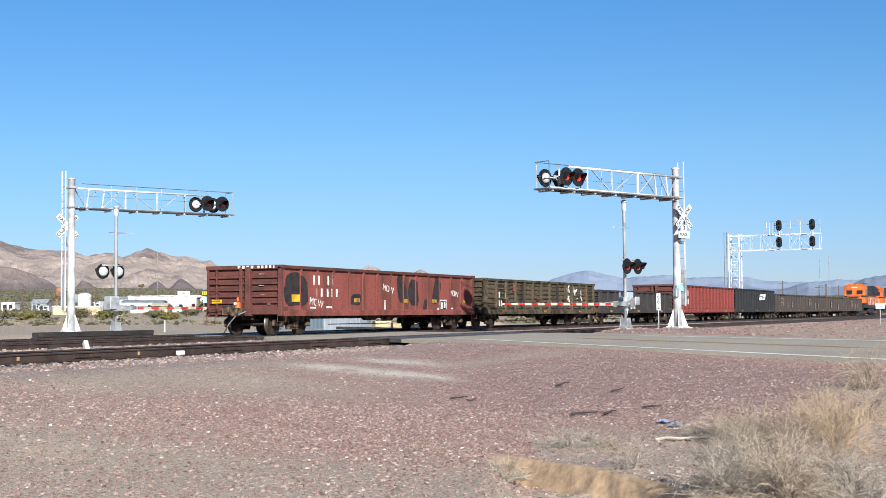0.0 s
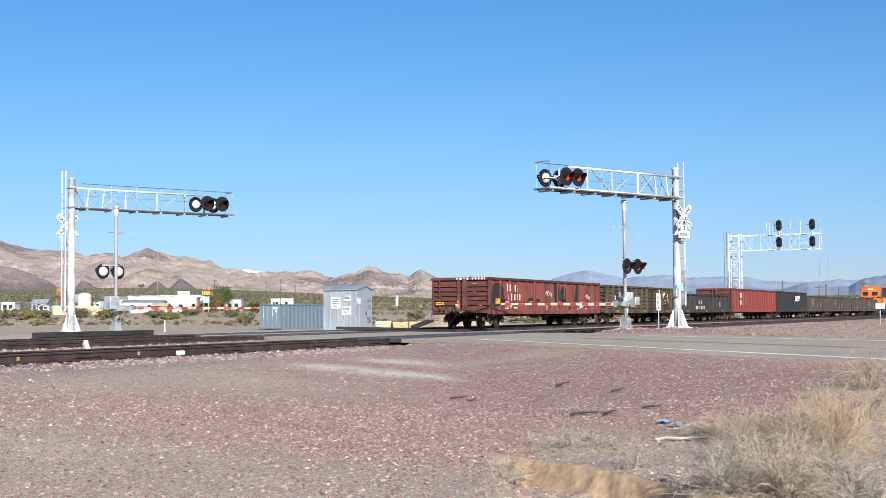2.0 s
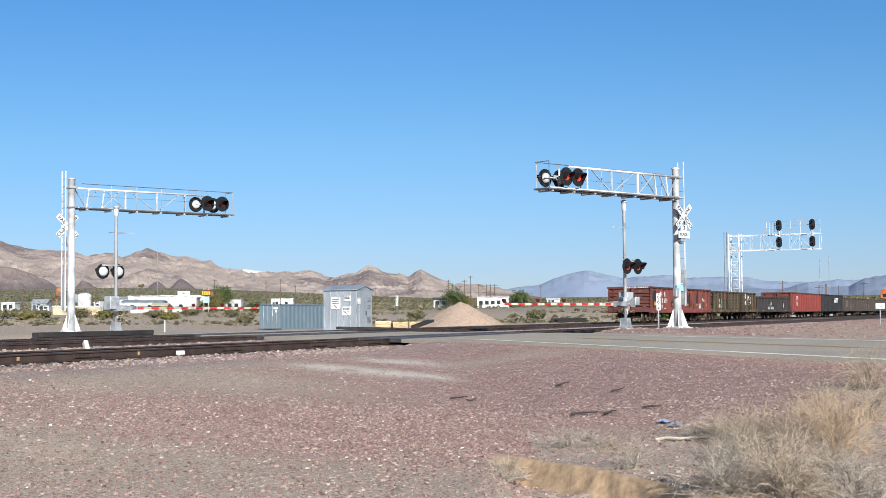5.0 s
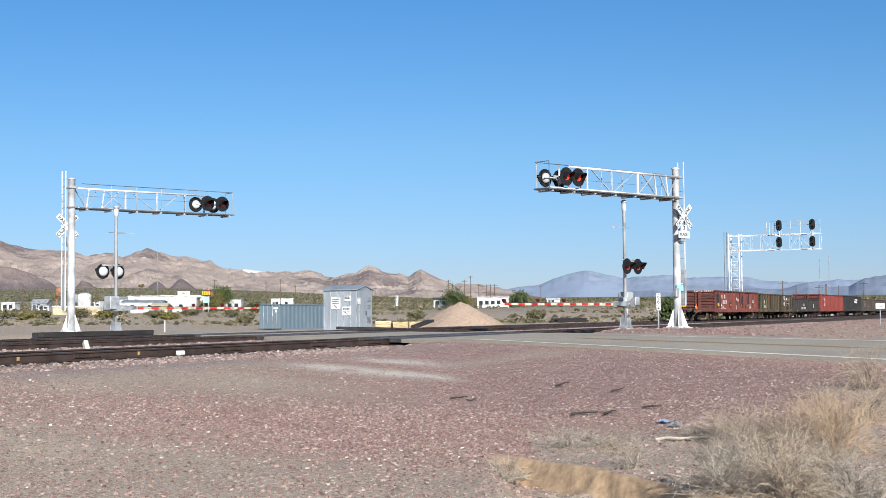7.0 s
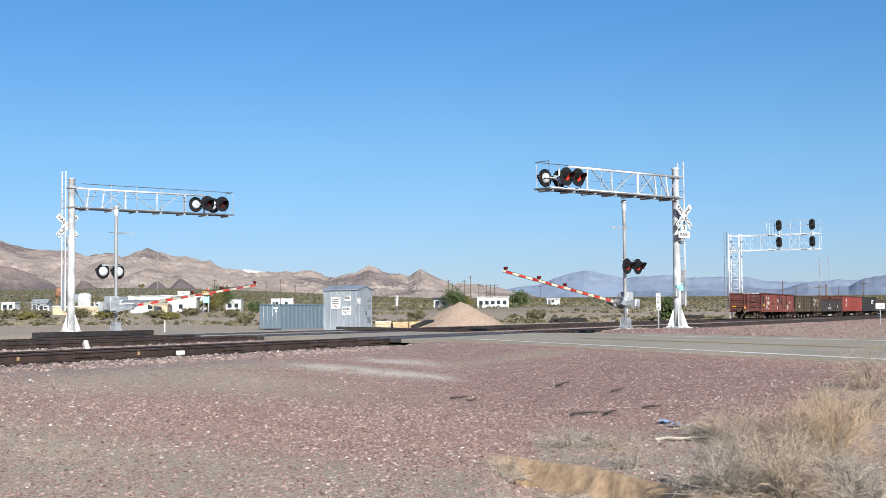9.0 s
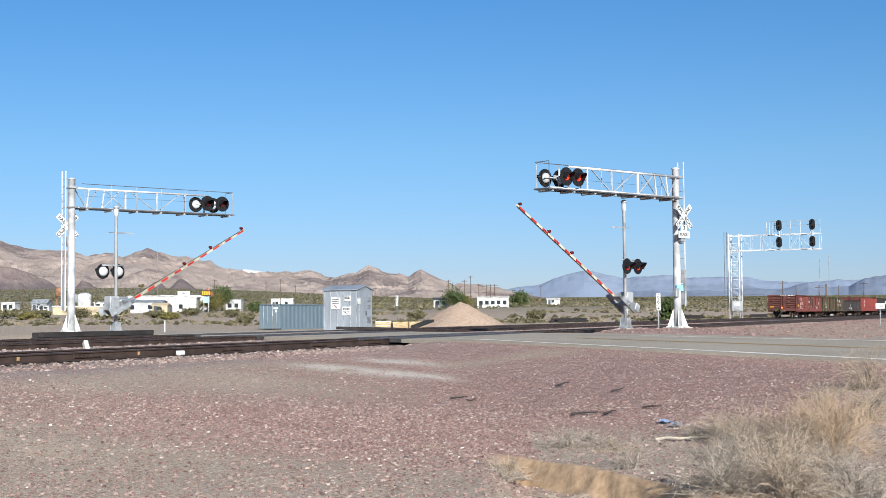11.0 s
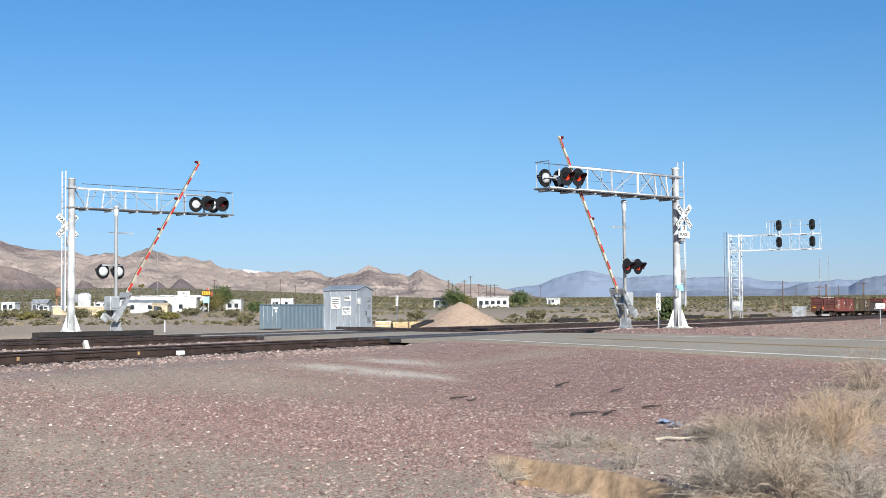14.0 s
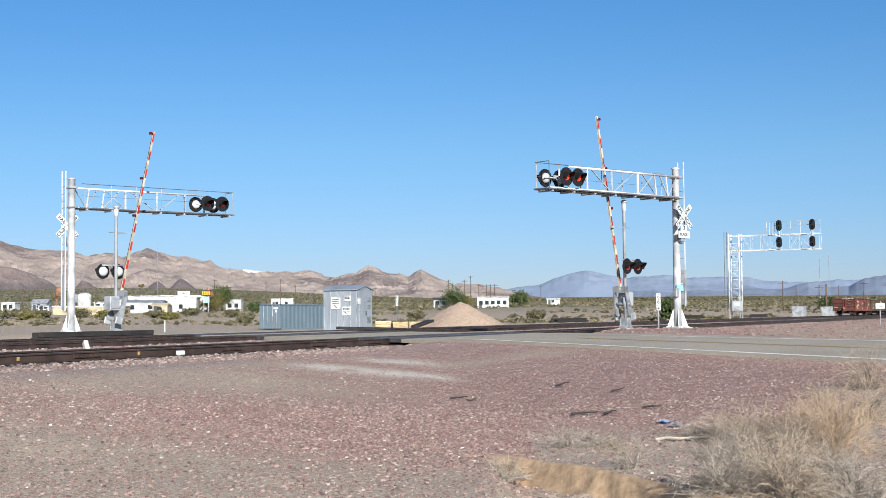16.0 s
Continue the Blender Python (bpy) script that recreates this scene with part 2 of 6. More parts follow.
def final_ground(x, y):
    z = ground_z(x, y)
    lat = lateral(x, y)
    if -20 < y < 90:
        o = max(0.0, EDGE_L - lat, lat - edge_r(y))
        if 15.5 < y < 33:
            if o == 0:
                z = min(z, -0.12)
        else:
            rz = road_z(x, y) - 0.06
            z = rz + (z - rz) * smooth(0, 4.0, o)
    # the eroded bank by the dry bushes
    d, s = x * 0.912 + y * 0.409, x * 0.409 - y * 0.912
    if 7 < d < 20 and s > -0.4:
        line = bank_line(s)
        cut = smooth(line, line - 0.4, d) * smooth(0.35, 0.85, s) * (1 - smooth(2.2, 2.9, s))
        z -= 0.24 * cut + 0.05 * cut * noise.noise((s * 4, d * 4, 1)) + 0.03 * math.sin(math.pi * cut) * noise.noise((s * 6, d * 6, 6))
    return z


def ground_zones(x, y):
    d, s = x * 0.912 + y * 0.409, x * 0.409 - y * 0.912
    nz = noise.noise((x * 0.12, y * 0.12, 11)) + 0.5 * noise.noise((x * 0.5, y * 0.5, 5))
    lat = lateral(x, y)
    red = smooth(-0.35, 0.2, nz + 0.35) * (1 - smooth(30, 33, y)) if y < 33 else 0
    # the tan wheel-worn path in front
    w = d - 22.3 - 0.1 * s + 1.2 * nz
    red *= 1 - 0.8 * math.exp(-(w / 2.6) ** 2) * smooth(1, -3, s)
    red *= smooth(13, 16.5, d + 0.3 * s + 1.5 * nz) if s < 1 else 1
    rough = noise.noise((x * 0.9, y * 0.9, 4)) + 0.6 * noise.noise((x * 3, y * 3, 8))
    pale = math.exp(-((d - 29.6 + 0.25 * s + 0.4 * rough) / 0.75) ** 2) * smooth(-2.4, -1.6, s) * smooth(0.2, -0.6, s)
    pale = max(pale, math.exp(-((d - 25.9 + 0.3 * s + 0.4 * rough) / 0.7) ** 2) * smooth(-3.8, -2.4, s) * smooth(0.7, -0.3, s))
    pale *= smooth(-0.4, 0.2, rough + 0.3) * 0.95 if y < 16 else 0
    red *= 1 - pale
    if lat < EDGE_L and s > 1 and d < 19:
        red *= smooth(16.5, 19, d + nz)
    if y < 14.5:
        red *= 0.5 + 0.5 * smooth(-6.5, -1.5, s + 2 * nz)
    stony = 1.0 if 14.9 < y < 31.5 else smooth(13.6, 15, y + nz * 0.5) * (1 if y < 20 else 0)
    scrub = smooth(260, 480, d)
    line = bank_line(s)
    clay = smooth(line + 0.06, line + 0.01, d) * smooth(line - 0.6, line - 0.3, d) * smooth(0.4, 0.8, s) * (1 - smooth(2.2, 2.8, s)) if 7 < d < 20 else 0
    if lat > edge_r(y) and y < 15.5:
        red, stony = max(red, 0.85) * (1 - 0.8 * smooth(13, 15.5, s + 2 * nz)), stony * 0.35
    return min(1, red), stony * (0.85 if y < 33 else 0), scrub, clay, pale


# ---- road ----
M_ASPHALT = mat("grey_asphalt", (0.37, 0.32, 0.255), 0.95, 0, 0.28, 0.35, 45, 0.006, (0.29, 0.25, 0.2), 0.6, 0.2, spec=0.05)
M_LINE = mat("worn_white_road_paint", (0.8, 0.74, 0.65), 0.8, 0, 0.15, 4, 30, second=(0.52, 0.48, 0.42), spec=0.1)
M_YELLOW = mat("worn_yellow_road_paint", (0.46, 0.28, 0.07), 0.8, 0, 0.2, 4, 30, second=(0.36, 0.23, 0.08), spec=0.1)


def road_strip(name, lat0, lat1, y0, y1, lift, m, label, cat, thick=0.0, step=0.5, skip=None):
    """A strip of road between two distances across it."""
    bm = bmesh.new()
    nl = max(1, int(abs((lat1(5) if callable(lat1) else lat1) - lat0) / 1.2))
    rows, ys = [], np.arange(y0, y1 + step, step)
    for y in ys:
        r1 = lat1(y) if callable(lat1) else lat1
        row = []
        for k in range(nl + 1):
            q = lat0 + (r1 - lat0) * k / nl
            x = (q + 0.5 * y) / 0.866
            row.append(bm.verts.new((x, y, road_z(x, y) + lift)))
        rows.append(row)
    for a, b in zip(rows, rows[1:]):
        for k in range(nl):
            bm.faces.new((a[k], a[k + 1], b[k + 1], b[k]))
    if thick:
        bmesh.ops.extrude_face_region(bm, geom=list(bm.faces))
        bm.verts.ensure_lookup_table()
        for v in list(bm.verts)[len(bm.verts) // 2:]:
            v.co.z -= thick
    return tagged(new(name, mesh_of(name, bm, m)), label, cat, kind="structure")


def build_road():
    for a, b in ((-60, 16.0), (31.6, 120)):
        road_strip("road", EDGE_L, edge_r, a, b, 0.0, M_ASPHALT, "sun-bleached grey asphalt road leading over the tracks", "road", 0.15)
    for a, b in ((-60, 15.0),):
        road_strip("edge_line", 22.12, 22.4, a, b, 0.004, M_LINE, "worn white edge line on the asphalt", "road marking")
        road_strip("edge_line", 29.3, 29.52, a, 11.5, 0.004, M_LINE, "worn white edge line on the asphalt", "road marking")
        road_strip("centre_line", 25.72, 25.82, a, 12.5, 0.004, M_YELLOW, "faded yellow centre line on the asphalt", "road marking")
        road_strip("centre_line", 25.95, 26.05, a, 12.5, 0.004, M_YELLOW, "faded yellow centre line on the asphalt", "road marking")


# ---- tracks ----
RAIL = [(-0.075, -0.172), (0.075, -0.172), (0.075, -0.158), (0.012, -0.14), (0.01, -0.045), (0.037, -0.03), (0.037, -0.004), (0.03, 0.0),
        (-0.03, 0.0), (-0.037, -0.004), (-0.037, -0.03), (-0.01, -0.045), (-0.012, -0.14), (-0.075, -0.158)]


def build_tracks():
    bm = bmesh.new()
    box(bm, -0.115, 0.115, -1.3, 1.3, -0.18, -0.012)
    tie = mesh_of("tie", bm, M_TIE)
    for y in TRACKS:
        t = thing("railway_track", "rusty steel rails on dark timber ties in stone ballast", "railway track", group="three railway tracks", kind="structure")
        for s in (-0.755, 0.755):
            bm = bmesh.new()
            prism(bm, [(y + s + a, b) for a, b in RAIL], "x", -40, 620)
            for f in bm.faces:
                if f.calc_center_median().z > -0.002:
                    f.material_index = 1
            part("rail", bm, [M_STEEL_RAIL, M_RAILHEAD], t)
        span = [x * 0.52 for x in range(-20, 260)]
        for x in span:
            if not (EDGE_L - 0.2 < lateral(x, y) < 32.5):
                piece("tie", tie, t, (x, y + random.uniform(-0.05, 0.05), -0.176), random.uniform(-0.015, 0.015))
        bm = bmesh.new()
        for k in range(260, 900):
            box(bm, k * 0.52 - 0.115, k * 0.52 + 0.115, y - 1.3, y + 1.3, -0.35, -0.176)
        tagged(part("far_ties", bm, M_TIE, t), kind="stuff")


def build_rail_fittings(track_y):
    """Joint bars with bolts, and yellow paint dabs, on the near rail."""
    t = thing("rail_joint_set", "rusty bolted joint bars and paint dabs on the rail", "rail fitting", pose(0, track_y - 0.755, 0))
    dab = mat("orange_paint_dab", (0.5, 0.32, 0.15), 0.8, 0, 0.2)
    for x in (15.3, 18.6, 21.9, 27.2, 31.4, 34.6):
        b = bmesh.new()
        prism(b, [(-0.03, -0.135), (-0.045, -0.125), (-0.045, -0.062), (-0.03, -0.05), (-0.013, -0.05), (-0.013, -0.135)], "x", x - 0.42, x + 0.42)
        j = part("joint_bar", b, M_STEEL_RAIL, t)
        for k in range(6):
            b = bmesh.new()
            lathe(b, [(0.02, -0.075), (0.022, -0.045)], 8, "y", (x - 0.35 + 0.14 * k, 0, -0.095))
            part("bolt", b, M_STEEL_RAIL, j)
    for x in (19.9, 23.6):
        b = bmesh.new()
        box(b, x - 0.03, x + 0.03, -0.03, -0.0115, -0.12, -0.05)
        part("paint_dab", b, dab, t)


def build_crossing():
    """Panels between and beside the rails where the road goes over."""
    c = thing("crossing_surface", "worn dark rubber and asphalt crossing panels between rails", "level crossing", kind="structure")
    pm = mat("worn_crossing_panel", (0.11, 0.1, 0.095), 0.8, 0, 0.3, 1, 30, 0.004)

    def slab(y0, y1, n, name, m, l0=21.9, l1=32.2):
        for k in range(n):
            a, b = l0 + (l1 - l0) * k / n + 0.01, l0 + (l1 - l0) * (k + 1) / n - 0.01
            bm = bmesh.new()
            prism(bm, [((q + 0.5 * y) / 0.866, y) for q, y in ((a, y0), (b, y0), (b, y1), (a, y1))], "z", -0.12, -0.008 - 0.004 * random.random())
            part(name, bm, m, c, bevel=0.006)
    for y in TRACKS:
        slab(y - 0.66, y + 0.66, 5, "panel", pm)
        slab(y - 1.5, y - 0.82, 5, "panel", pm)
        slab(y + 0.82, y + 1.5, 5, "panel", pm)
    ys = [16.0, TRACKS[0] - 1.52, TRACKS[0] + 1.52, TRACKS[1] - 1.52, TRACKS[1] + 1.52, TRACKS[2] - 1.52, TRACKS[2] + 1.52, 31.65]
    for a, b in zip(ys[::2], ys[1::2]):
        slab(a, b, 1, "infill", M_ASPHALT, EDGE_L, 31.5)


# ---- distant hills ----


def ridged(x, y, s):
    v, amp, f = 0.0, 1.0, 1.0
    for k in range(6):
        q = 1 - abs(noise.noise((x * f / s, y * f / s, 4.2 + k)))
        v += amp * q * q
        amp *= 0.5
        f *= 2.1
    return v / 1.97


def hills(name, crest, r0, r1, rc, nr, step, m, label, scale, base, jag, streaks=(), carve=1.5):
    """An eroded range: crest line by bearing (share of the view's width, rise in thousandths), spurs and gullies running down from it."""
    cx, ch = [c[0] for c in crest], [c[1] for c in crest]
    verts, faces, pale = [], [], []
    az = np.arange(angle_of(cx[-1]), angle_of(cx[0]), step)
    for i in range(nr):
        r = r0 + (r1 - r0) * i / (nr - 1)
        for a in az:
            f = 0.5 + math.tan(HEAD - radians(a)) / 2 / math.tan(radians(18.25))
            x, y = r * math.cos(radians(a)), r * math.sin(radians(a))
            u = radians(a) * rc
            top = (np.interp(f, cx, ch) + 5.4 * (0.5 - f)) / 1000 * rc * math.cos(HEAD - radians(a)) + EYE.z
            k = min(1.0, rc / r)
            foot = ground_z(x * k, y * k) - 4 if base else -4
            up = (r - r0) / (rc - r0) if r < rc else max(0.0, 1 - (r - rc) / (r1 - rc))
            wu = u + 0.35 * scale * noise.noise((u / scale, r / scale, 1.7))
            wr = r + 0.5 * scale * noise.noise((u / scale, r / scale, 8.3))
            spur = min(1.0, max(0.0, ridged(wu, wr * 0.5, scale) * 1.5 - 0.55))
            h = max(0.0, top - foot)
            p = up ** (0.85 + carve * (1 - spur)) if up > 0 else 0.0
            crag = 6 * noise.noise((u / 70, r / 90, 1)) + 3 * noise.noise((u / 24, r / 40, 5))
            z = foot + h * p + crag * p ** 3 + jag * (ridged(wu, wr, scale * 0.28) - 0.7) * min(1.0, h / 40) * min(1.0, up * 3)
            verts.append((x, y, z))
            e = 0.0
            for f0, f1, u0, u1 in streaks:
                e = max(e, min(1.0, 60 * min(f - f0, f1 - f) / (f1 - f0) / 10) * (1 if u0 + 0.05 * noise.noise((u / 25, r / 40, 2)) < up <= u1 else 0))
            pale.append(max(0.0, e))
    n = len(az)
    for i in range(nr - 1):
        for j in range(n - 1):
            o = i * n + j
            faces.append((o, o + n, o + n + 1, o + 1))
    me = bpy.data.meshes.new(name)
    me.from_pydata(verts, [], faces)
    me.attributes.new("pale", "FLOAT", "POINT").data.foreach_set("value", pale)
    me.polygons.foreach_set("use_smooth", [not base] * len(me.polygons))
    me.materials.append(m)
    return tagged(new(name, me), label, "hills", kind="structure")


def hill_material(name, light, dark, pale, patch=0.0045, share=0.5, bump=8.0):
    """Bare rock: light scree, dark volcanic outcrops with crisp edges, fine streaks. The far ranges pass haze-tinted
    tones.
    """
    m = bpy.data.materials.new(name)
    m.use_nodes = True
    n, l = m.node_tree.nodes, m.node_tree.links
    b = n["Principled BSDF"]
    b.inputs["Roughness"].default_value, b.inputs["Specular IOR Level"].default_value = 0.97, 0.05
    tc = n.new("ShaderNodeTexCoord")

    def noi(scale, detail, rough, bend=0.0):
        t = n.new("ShaderNodeTexNoise")
        for k, q in (("Scale", scale), ("Detail", detail), ("Roughness", rough), ("Distortion", bend)):
            t.inputs[k].default_value = q
        l.new(tc.outputs["Object"], t.inputs["Vector"])
        return t.outputs["Fac"]

    def mixc(v, a, c, lo, hi):
        r = n.new("ShaderNodeMapRange")
        r.inputs["From Min"].default_value, r.inputs["From Max"].default_value = lo, hi
        l.new(v, r.inputs["Value"])
        t = n.new("ShaderNodeMix")
        t.data_type = "RGBA"
        l.new(r.outputs[0], t.inputs["Factor"])
        for k, q in (("A", a), ("B", c)):
            if isinstance(q, tuple):
                t.inputs[k].default_value = (*q, 1)
            else:
                l.new(q, t.inputs[k])
        return t.outputs["Result"]
    c = mixc(noi(patch * 3.2, 8, 0.65), light, tuple(0.72 * q for q in light), 0.4, 0.65)
    d = mixc(noi(patch * 7, 8, 0.7), dark, tuple(0.55 * p + 0.45 * q for p, q in zip(dark, light)), 0.4, 0.65)
    c = mixc(noi(patch, 10, 0.62, 0.7), c, d, share, share + 0.035)
    c = mixc(noi(patch * 9, 6, 0.7), c, dark, 0.64, 0.72)
    at = n.new("ShaderNodeAttribute")
    at.attribute_name = "pale"
    c = mixc(at.outputs["Fac"], c, pale, 0.3, 0.6)
    l.new(c, b.inputs["Base Color"])
    bp = n.new("ShaderNodeBump")
    bp.inputs["Strength"].default_value, bp.inputs["Distance"].default_value = 0.8, bump
    l.new(noi(0.03, 8, 0.7), bp.inputs["Height"])
    l.new(bp.outputs[0], b.inputs["Normal"])
    return m


def angle_of(px):
    """The bearing that a fraction of the view's width stands for, in degrees from the tracks."""
    return math.degrees(HEAD) - math.degrees(math.atan((px - 0.5) * 2 * math.tan(radians(18.25))))


def build_hills():
    m1 = hill_material("bare_desert_hills", (0.375, 0.302, 0.258), (0.165, 0.132, 0.125), (0.7, 0.66, 0.62), 0.0034, 0.55, 4)
    # far ranges: aerial haze is mixed into these blue-grey rock colours
    m2 = hill_material("haze_tinted_blue_hills", (0.255, 0.3, 0.382), (0.24, 0.285, 0.368), (0.26, 0.3, 0.37), 0.0022, 0.5, 1)
    m3 = hill_material("haze_tinted_dark_hills", (0.222, 0.255, 0.322), (0.2, 0.233, 0.302), (0.2, 0.24, 0.32), 0.003, 0.5, 2)
    m4 = hill_material("dark_volcanic_slope", (0.25, 0.195, 0.175), (0.165, 0.132, 0.128), (0.3, 0.24, 0.2), 0.008, 0.5, 4)
    crest = [(-0.12, 52), (-0.04, 57), (0.0, 55.5), (0.025, 51), (0.045, 48.8), (0.083, 47.1), (0.099, 43.3), (0.118, 45.8), (0.128, 45.8), (0.138, 43.2), (0.156, 47.5),
             (0.165, 48.4), (0.182, 45), (0.192, 43.7), (0.21, 44.6), (0.227, 41.2), (0.236, 40.3), (0.252, 35), (0.274, 33), (0.303, 31.9), (0.338, 31.2), (0.351, 32.8),
             (0.367, 28.2), (0.376, 27.8), (0.402, 32), (0.416, 36.2), (0.434, 32), (0.454, 29), (0.46, 27.4), (0.475, 34), (0.491, 29), (0.51, 21.9), (0.53, 22.3),
             (0.545, 22.2), (0.567, 18.5), (0.6, 14), (0.64, 9)]
    hills("desert_hills", crest, 2500, 4200, 3450, 170, 0.033, m1, "bare eroded tan and grey desert hills", 330, True, 17, ((0.272, 0.302, 0.86, 1.0),))
    for low in ([(-0.1, 30), (-0.03, 37), (0.012, 35.5), (0.03, 33), (0.05, 27), (0.075, 17)], [(0.078, 16), (0.092, 27), (0.1, 25), (0.118, 16)],
                [(0.16, 15), (0.17, 22), (0.178, 25), (0.184, 22.5), (0.192, 15)], [(0.178, 15), (0.192, 20.5), (0.201, 26.5), (0.206, 27.5), (0.211, 25), (0.221, 19), (0.232, 15)]):
        hills("low_dark_hill", low, 2300, 2700, 2480, 36, 0.035, m4, "low dark volcanic hill before the range", 150, True, 8)
    far = [(0.55, 17), (0.582, 20.2), (0.6, 22), (0.621, 25.7), (0.633, 28.6), (0.644, 30.7), (0.659, 32.8), (0.665, 32.8), (0.682, 30.3), (0.702, 27.3), (0.733, 29),
           (0.759, 29.5), (0.778, 27.8), (0.816, 28.6), (0.845, 27.3), (0.876, 25.2), (0.912, 24), (0.944, 26.5), (0.963, 26.5), (0.99, 25.5), (1.1, 27)]
    hills("far_range", far, 4200, 4950, 4700, 50, 0.03, m2, "mountain range far off with blue haze put into its colour", 520, False, 0, (), 0.14)
    near = [(0.7, 15), (0.72, 17), (0.738, 18.5), (0.756, 16.5), (0.79, 18.1), (0.842, 18.9), (0.886, 20.2), (0.912, 23.5), (0.922, 22.3), (0.938, 21), (0.957, 21), (0.966, 24.4), (0.976, 27.3), (0.988, 29), (1.0, 29.5), (1.04, 31), (1.1, 30)]
    hills("far_range", near, 3600, 4500, 4100, 40, 0.03, m3, "dark mountain spur far off with haze put into its colour", 420, False, 1, (), 0.3)


build_ground()
build_road()
build_hills()
build_tracks()
build_rail_fittings(TRACKS[0])
build_crossing()


# ---- lettering ----


def words(name, text, size, m, parent, matrix, bold=0.0, label=""):
    c = bpy.data.curves.new(name, "FONT")
    c.body, c.size, c.align_x, c.align_y, c.extrude, c.offset = text, size, "CENTER", "CENTER", 0.002, bold
    tmp = bpy.data.objects.new(name, c)
    scene.collection.objects.link(tmp)
    me = bpy.data.meshes.new_from_object(tmp.evaluated_get(bpy.context.evaluated_depsgraph_get()))
    bpy.data.objects.remove(tmp)
    me.materials.clear()
    me.materials.append(m)
    ob = new(name, me)
    ob.parent, ob.matrix_local = parent, matrix
    return ob


FACING_NEAR = Matrix.Rotation(radians(90), 4, "X")       # lettering upright, read from -y
FACING_REAR = Matrix.Rotation(radians(-90), 4, "Z") @ FACING_NEAR  # read from -x

# ---- railway cars ----
M_CAR_RED = mat("weathered_red_car_paint", (0.2, 0.058, 0.046), 0.8, 0, 0.26, 1.5, 14, 0.004, (0.085, 0.036, 0.027), 0.5, 0.12, stretch=0.16, spec=0.15)
# rusty red of the ends, its base darkened to imitate their weaker light
M_CAR_END = mat("rusted_red_paint_shade_darkened", (0.105, 0.034, 0.027), 0.85, 0, 0.25, 1.5, 14, 0.003, (0.06, 0.027, 0.022), 0.55, 0.12)
M_CAR_BROWN = mat("weathered_dark_brown_paint", (0.085, 0.062, 0.036), 0.8, 0, 0.45, 1.8, 12, 0.003, (0.024, 0.019, 0.014), 0.55, 0.09, stretch=0.22)
M_CAR_GREY = mat("sooty_dark_grey_paint", (0.04, 0.034, 0.032), 0.8, 0, 0.3, 1.0, 10, 0.003, (0.025, 0.022, 0.022), 0.5, 0.12)
M_CAR_BRIGHT = mat("brick_red_car_paint", (0.2, 0.042, 0.034), 0.7, 0, 0.2, 0.9, 9, 0.003, (0.16, 0.034, 0.028), 0.5, 0.14)
M_CAR_BLACK = mat("dull_black_car_paint", (0.02, 0.021, 0.023), 0.7, 0, 0.25, 1.0, 10, 0.003, (0.035, 0.03, 0.028), 0.4, 0.1)
M_CAR_TAUPE = mat("dusty_taupe_car_paint", (0.06, 0.048, 0.04), 0.8, 0, 0.25, 0.8, 8, 0.003, (0.04, 0.032, 0.028), 0.5, 0.14)
M_GEAR = mat("grimy_running_gear", (0.022, 0.016, 0.013), 0.9, 0.0, 0.4, 4, 25, 0.003, (0.13, 0.08, 0.05), 0.45, 0.07)
M_WHEEL = mat("wheel_steel", (0.06, 0.042, 0.033), 0.6, 0.4, 0.25, 3, 30)
M_TREAD = mat("bright_wheel_tread", (0.13, 0.115, 0.105), 0.4, 0.7, 0.1)
M_PATCH = mat("black_cover_paint", (0.028, 0.022, 0.022), 0.75, 0, 0.3, 4, 30)
M_REFLECT = mat("yellow_reflector", (0.75, 0.42, 0.02), 0.4, 0, 0.1)
M_REFLECT_DULL = mat("dusty_yellow_reflector", (0.36, 0.2, 0.03), 0.7, 0, 0.3, 5, 30, 0, (0.16, 0.09, 0.03), 0.5)
M_ORANGE_BOX = mat("orange_marker_plastic", (0.75, 0.13, 0.02), 0.45, 0, 0.15)
M_HOSE = mat("black_rubber_hose", (0.015, 0.015, 0.016), 0.6)
M_CHALK = mat("white_stencil_paint", (0.72, 0.7, 0.66), 0.8, 0, 0.15, 5, 40)
M_FADED = mat("faded_stencil_paint", (0.38, 0.27, 0.23), 0.85, 0, 0.2, 6, 40)
M_GRAFFITI = mat("green_spray_paint", (0.09, 0.17, 0.1), 0.7, 0, 0.3, 6, 20, 0, (0.28, 0.2, 0.12), 0.5, 0.1)

SPINNING = []
BLOTS = ((0.98, 1.62, 1.7, 1.2), (9.55, 1.75, 0.8, 1.15), (10.75, 1.6, 0.95, 1.15), (13.0, 1.75, 0.75, 1.2), (11.9, 1.1, 0.35, 0.5), (5.6, 1.3, 0.85, 0.45))


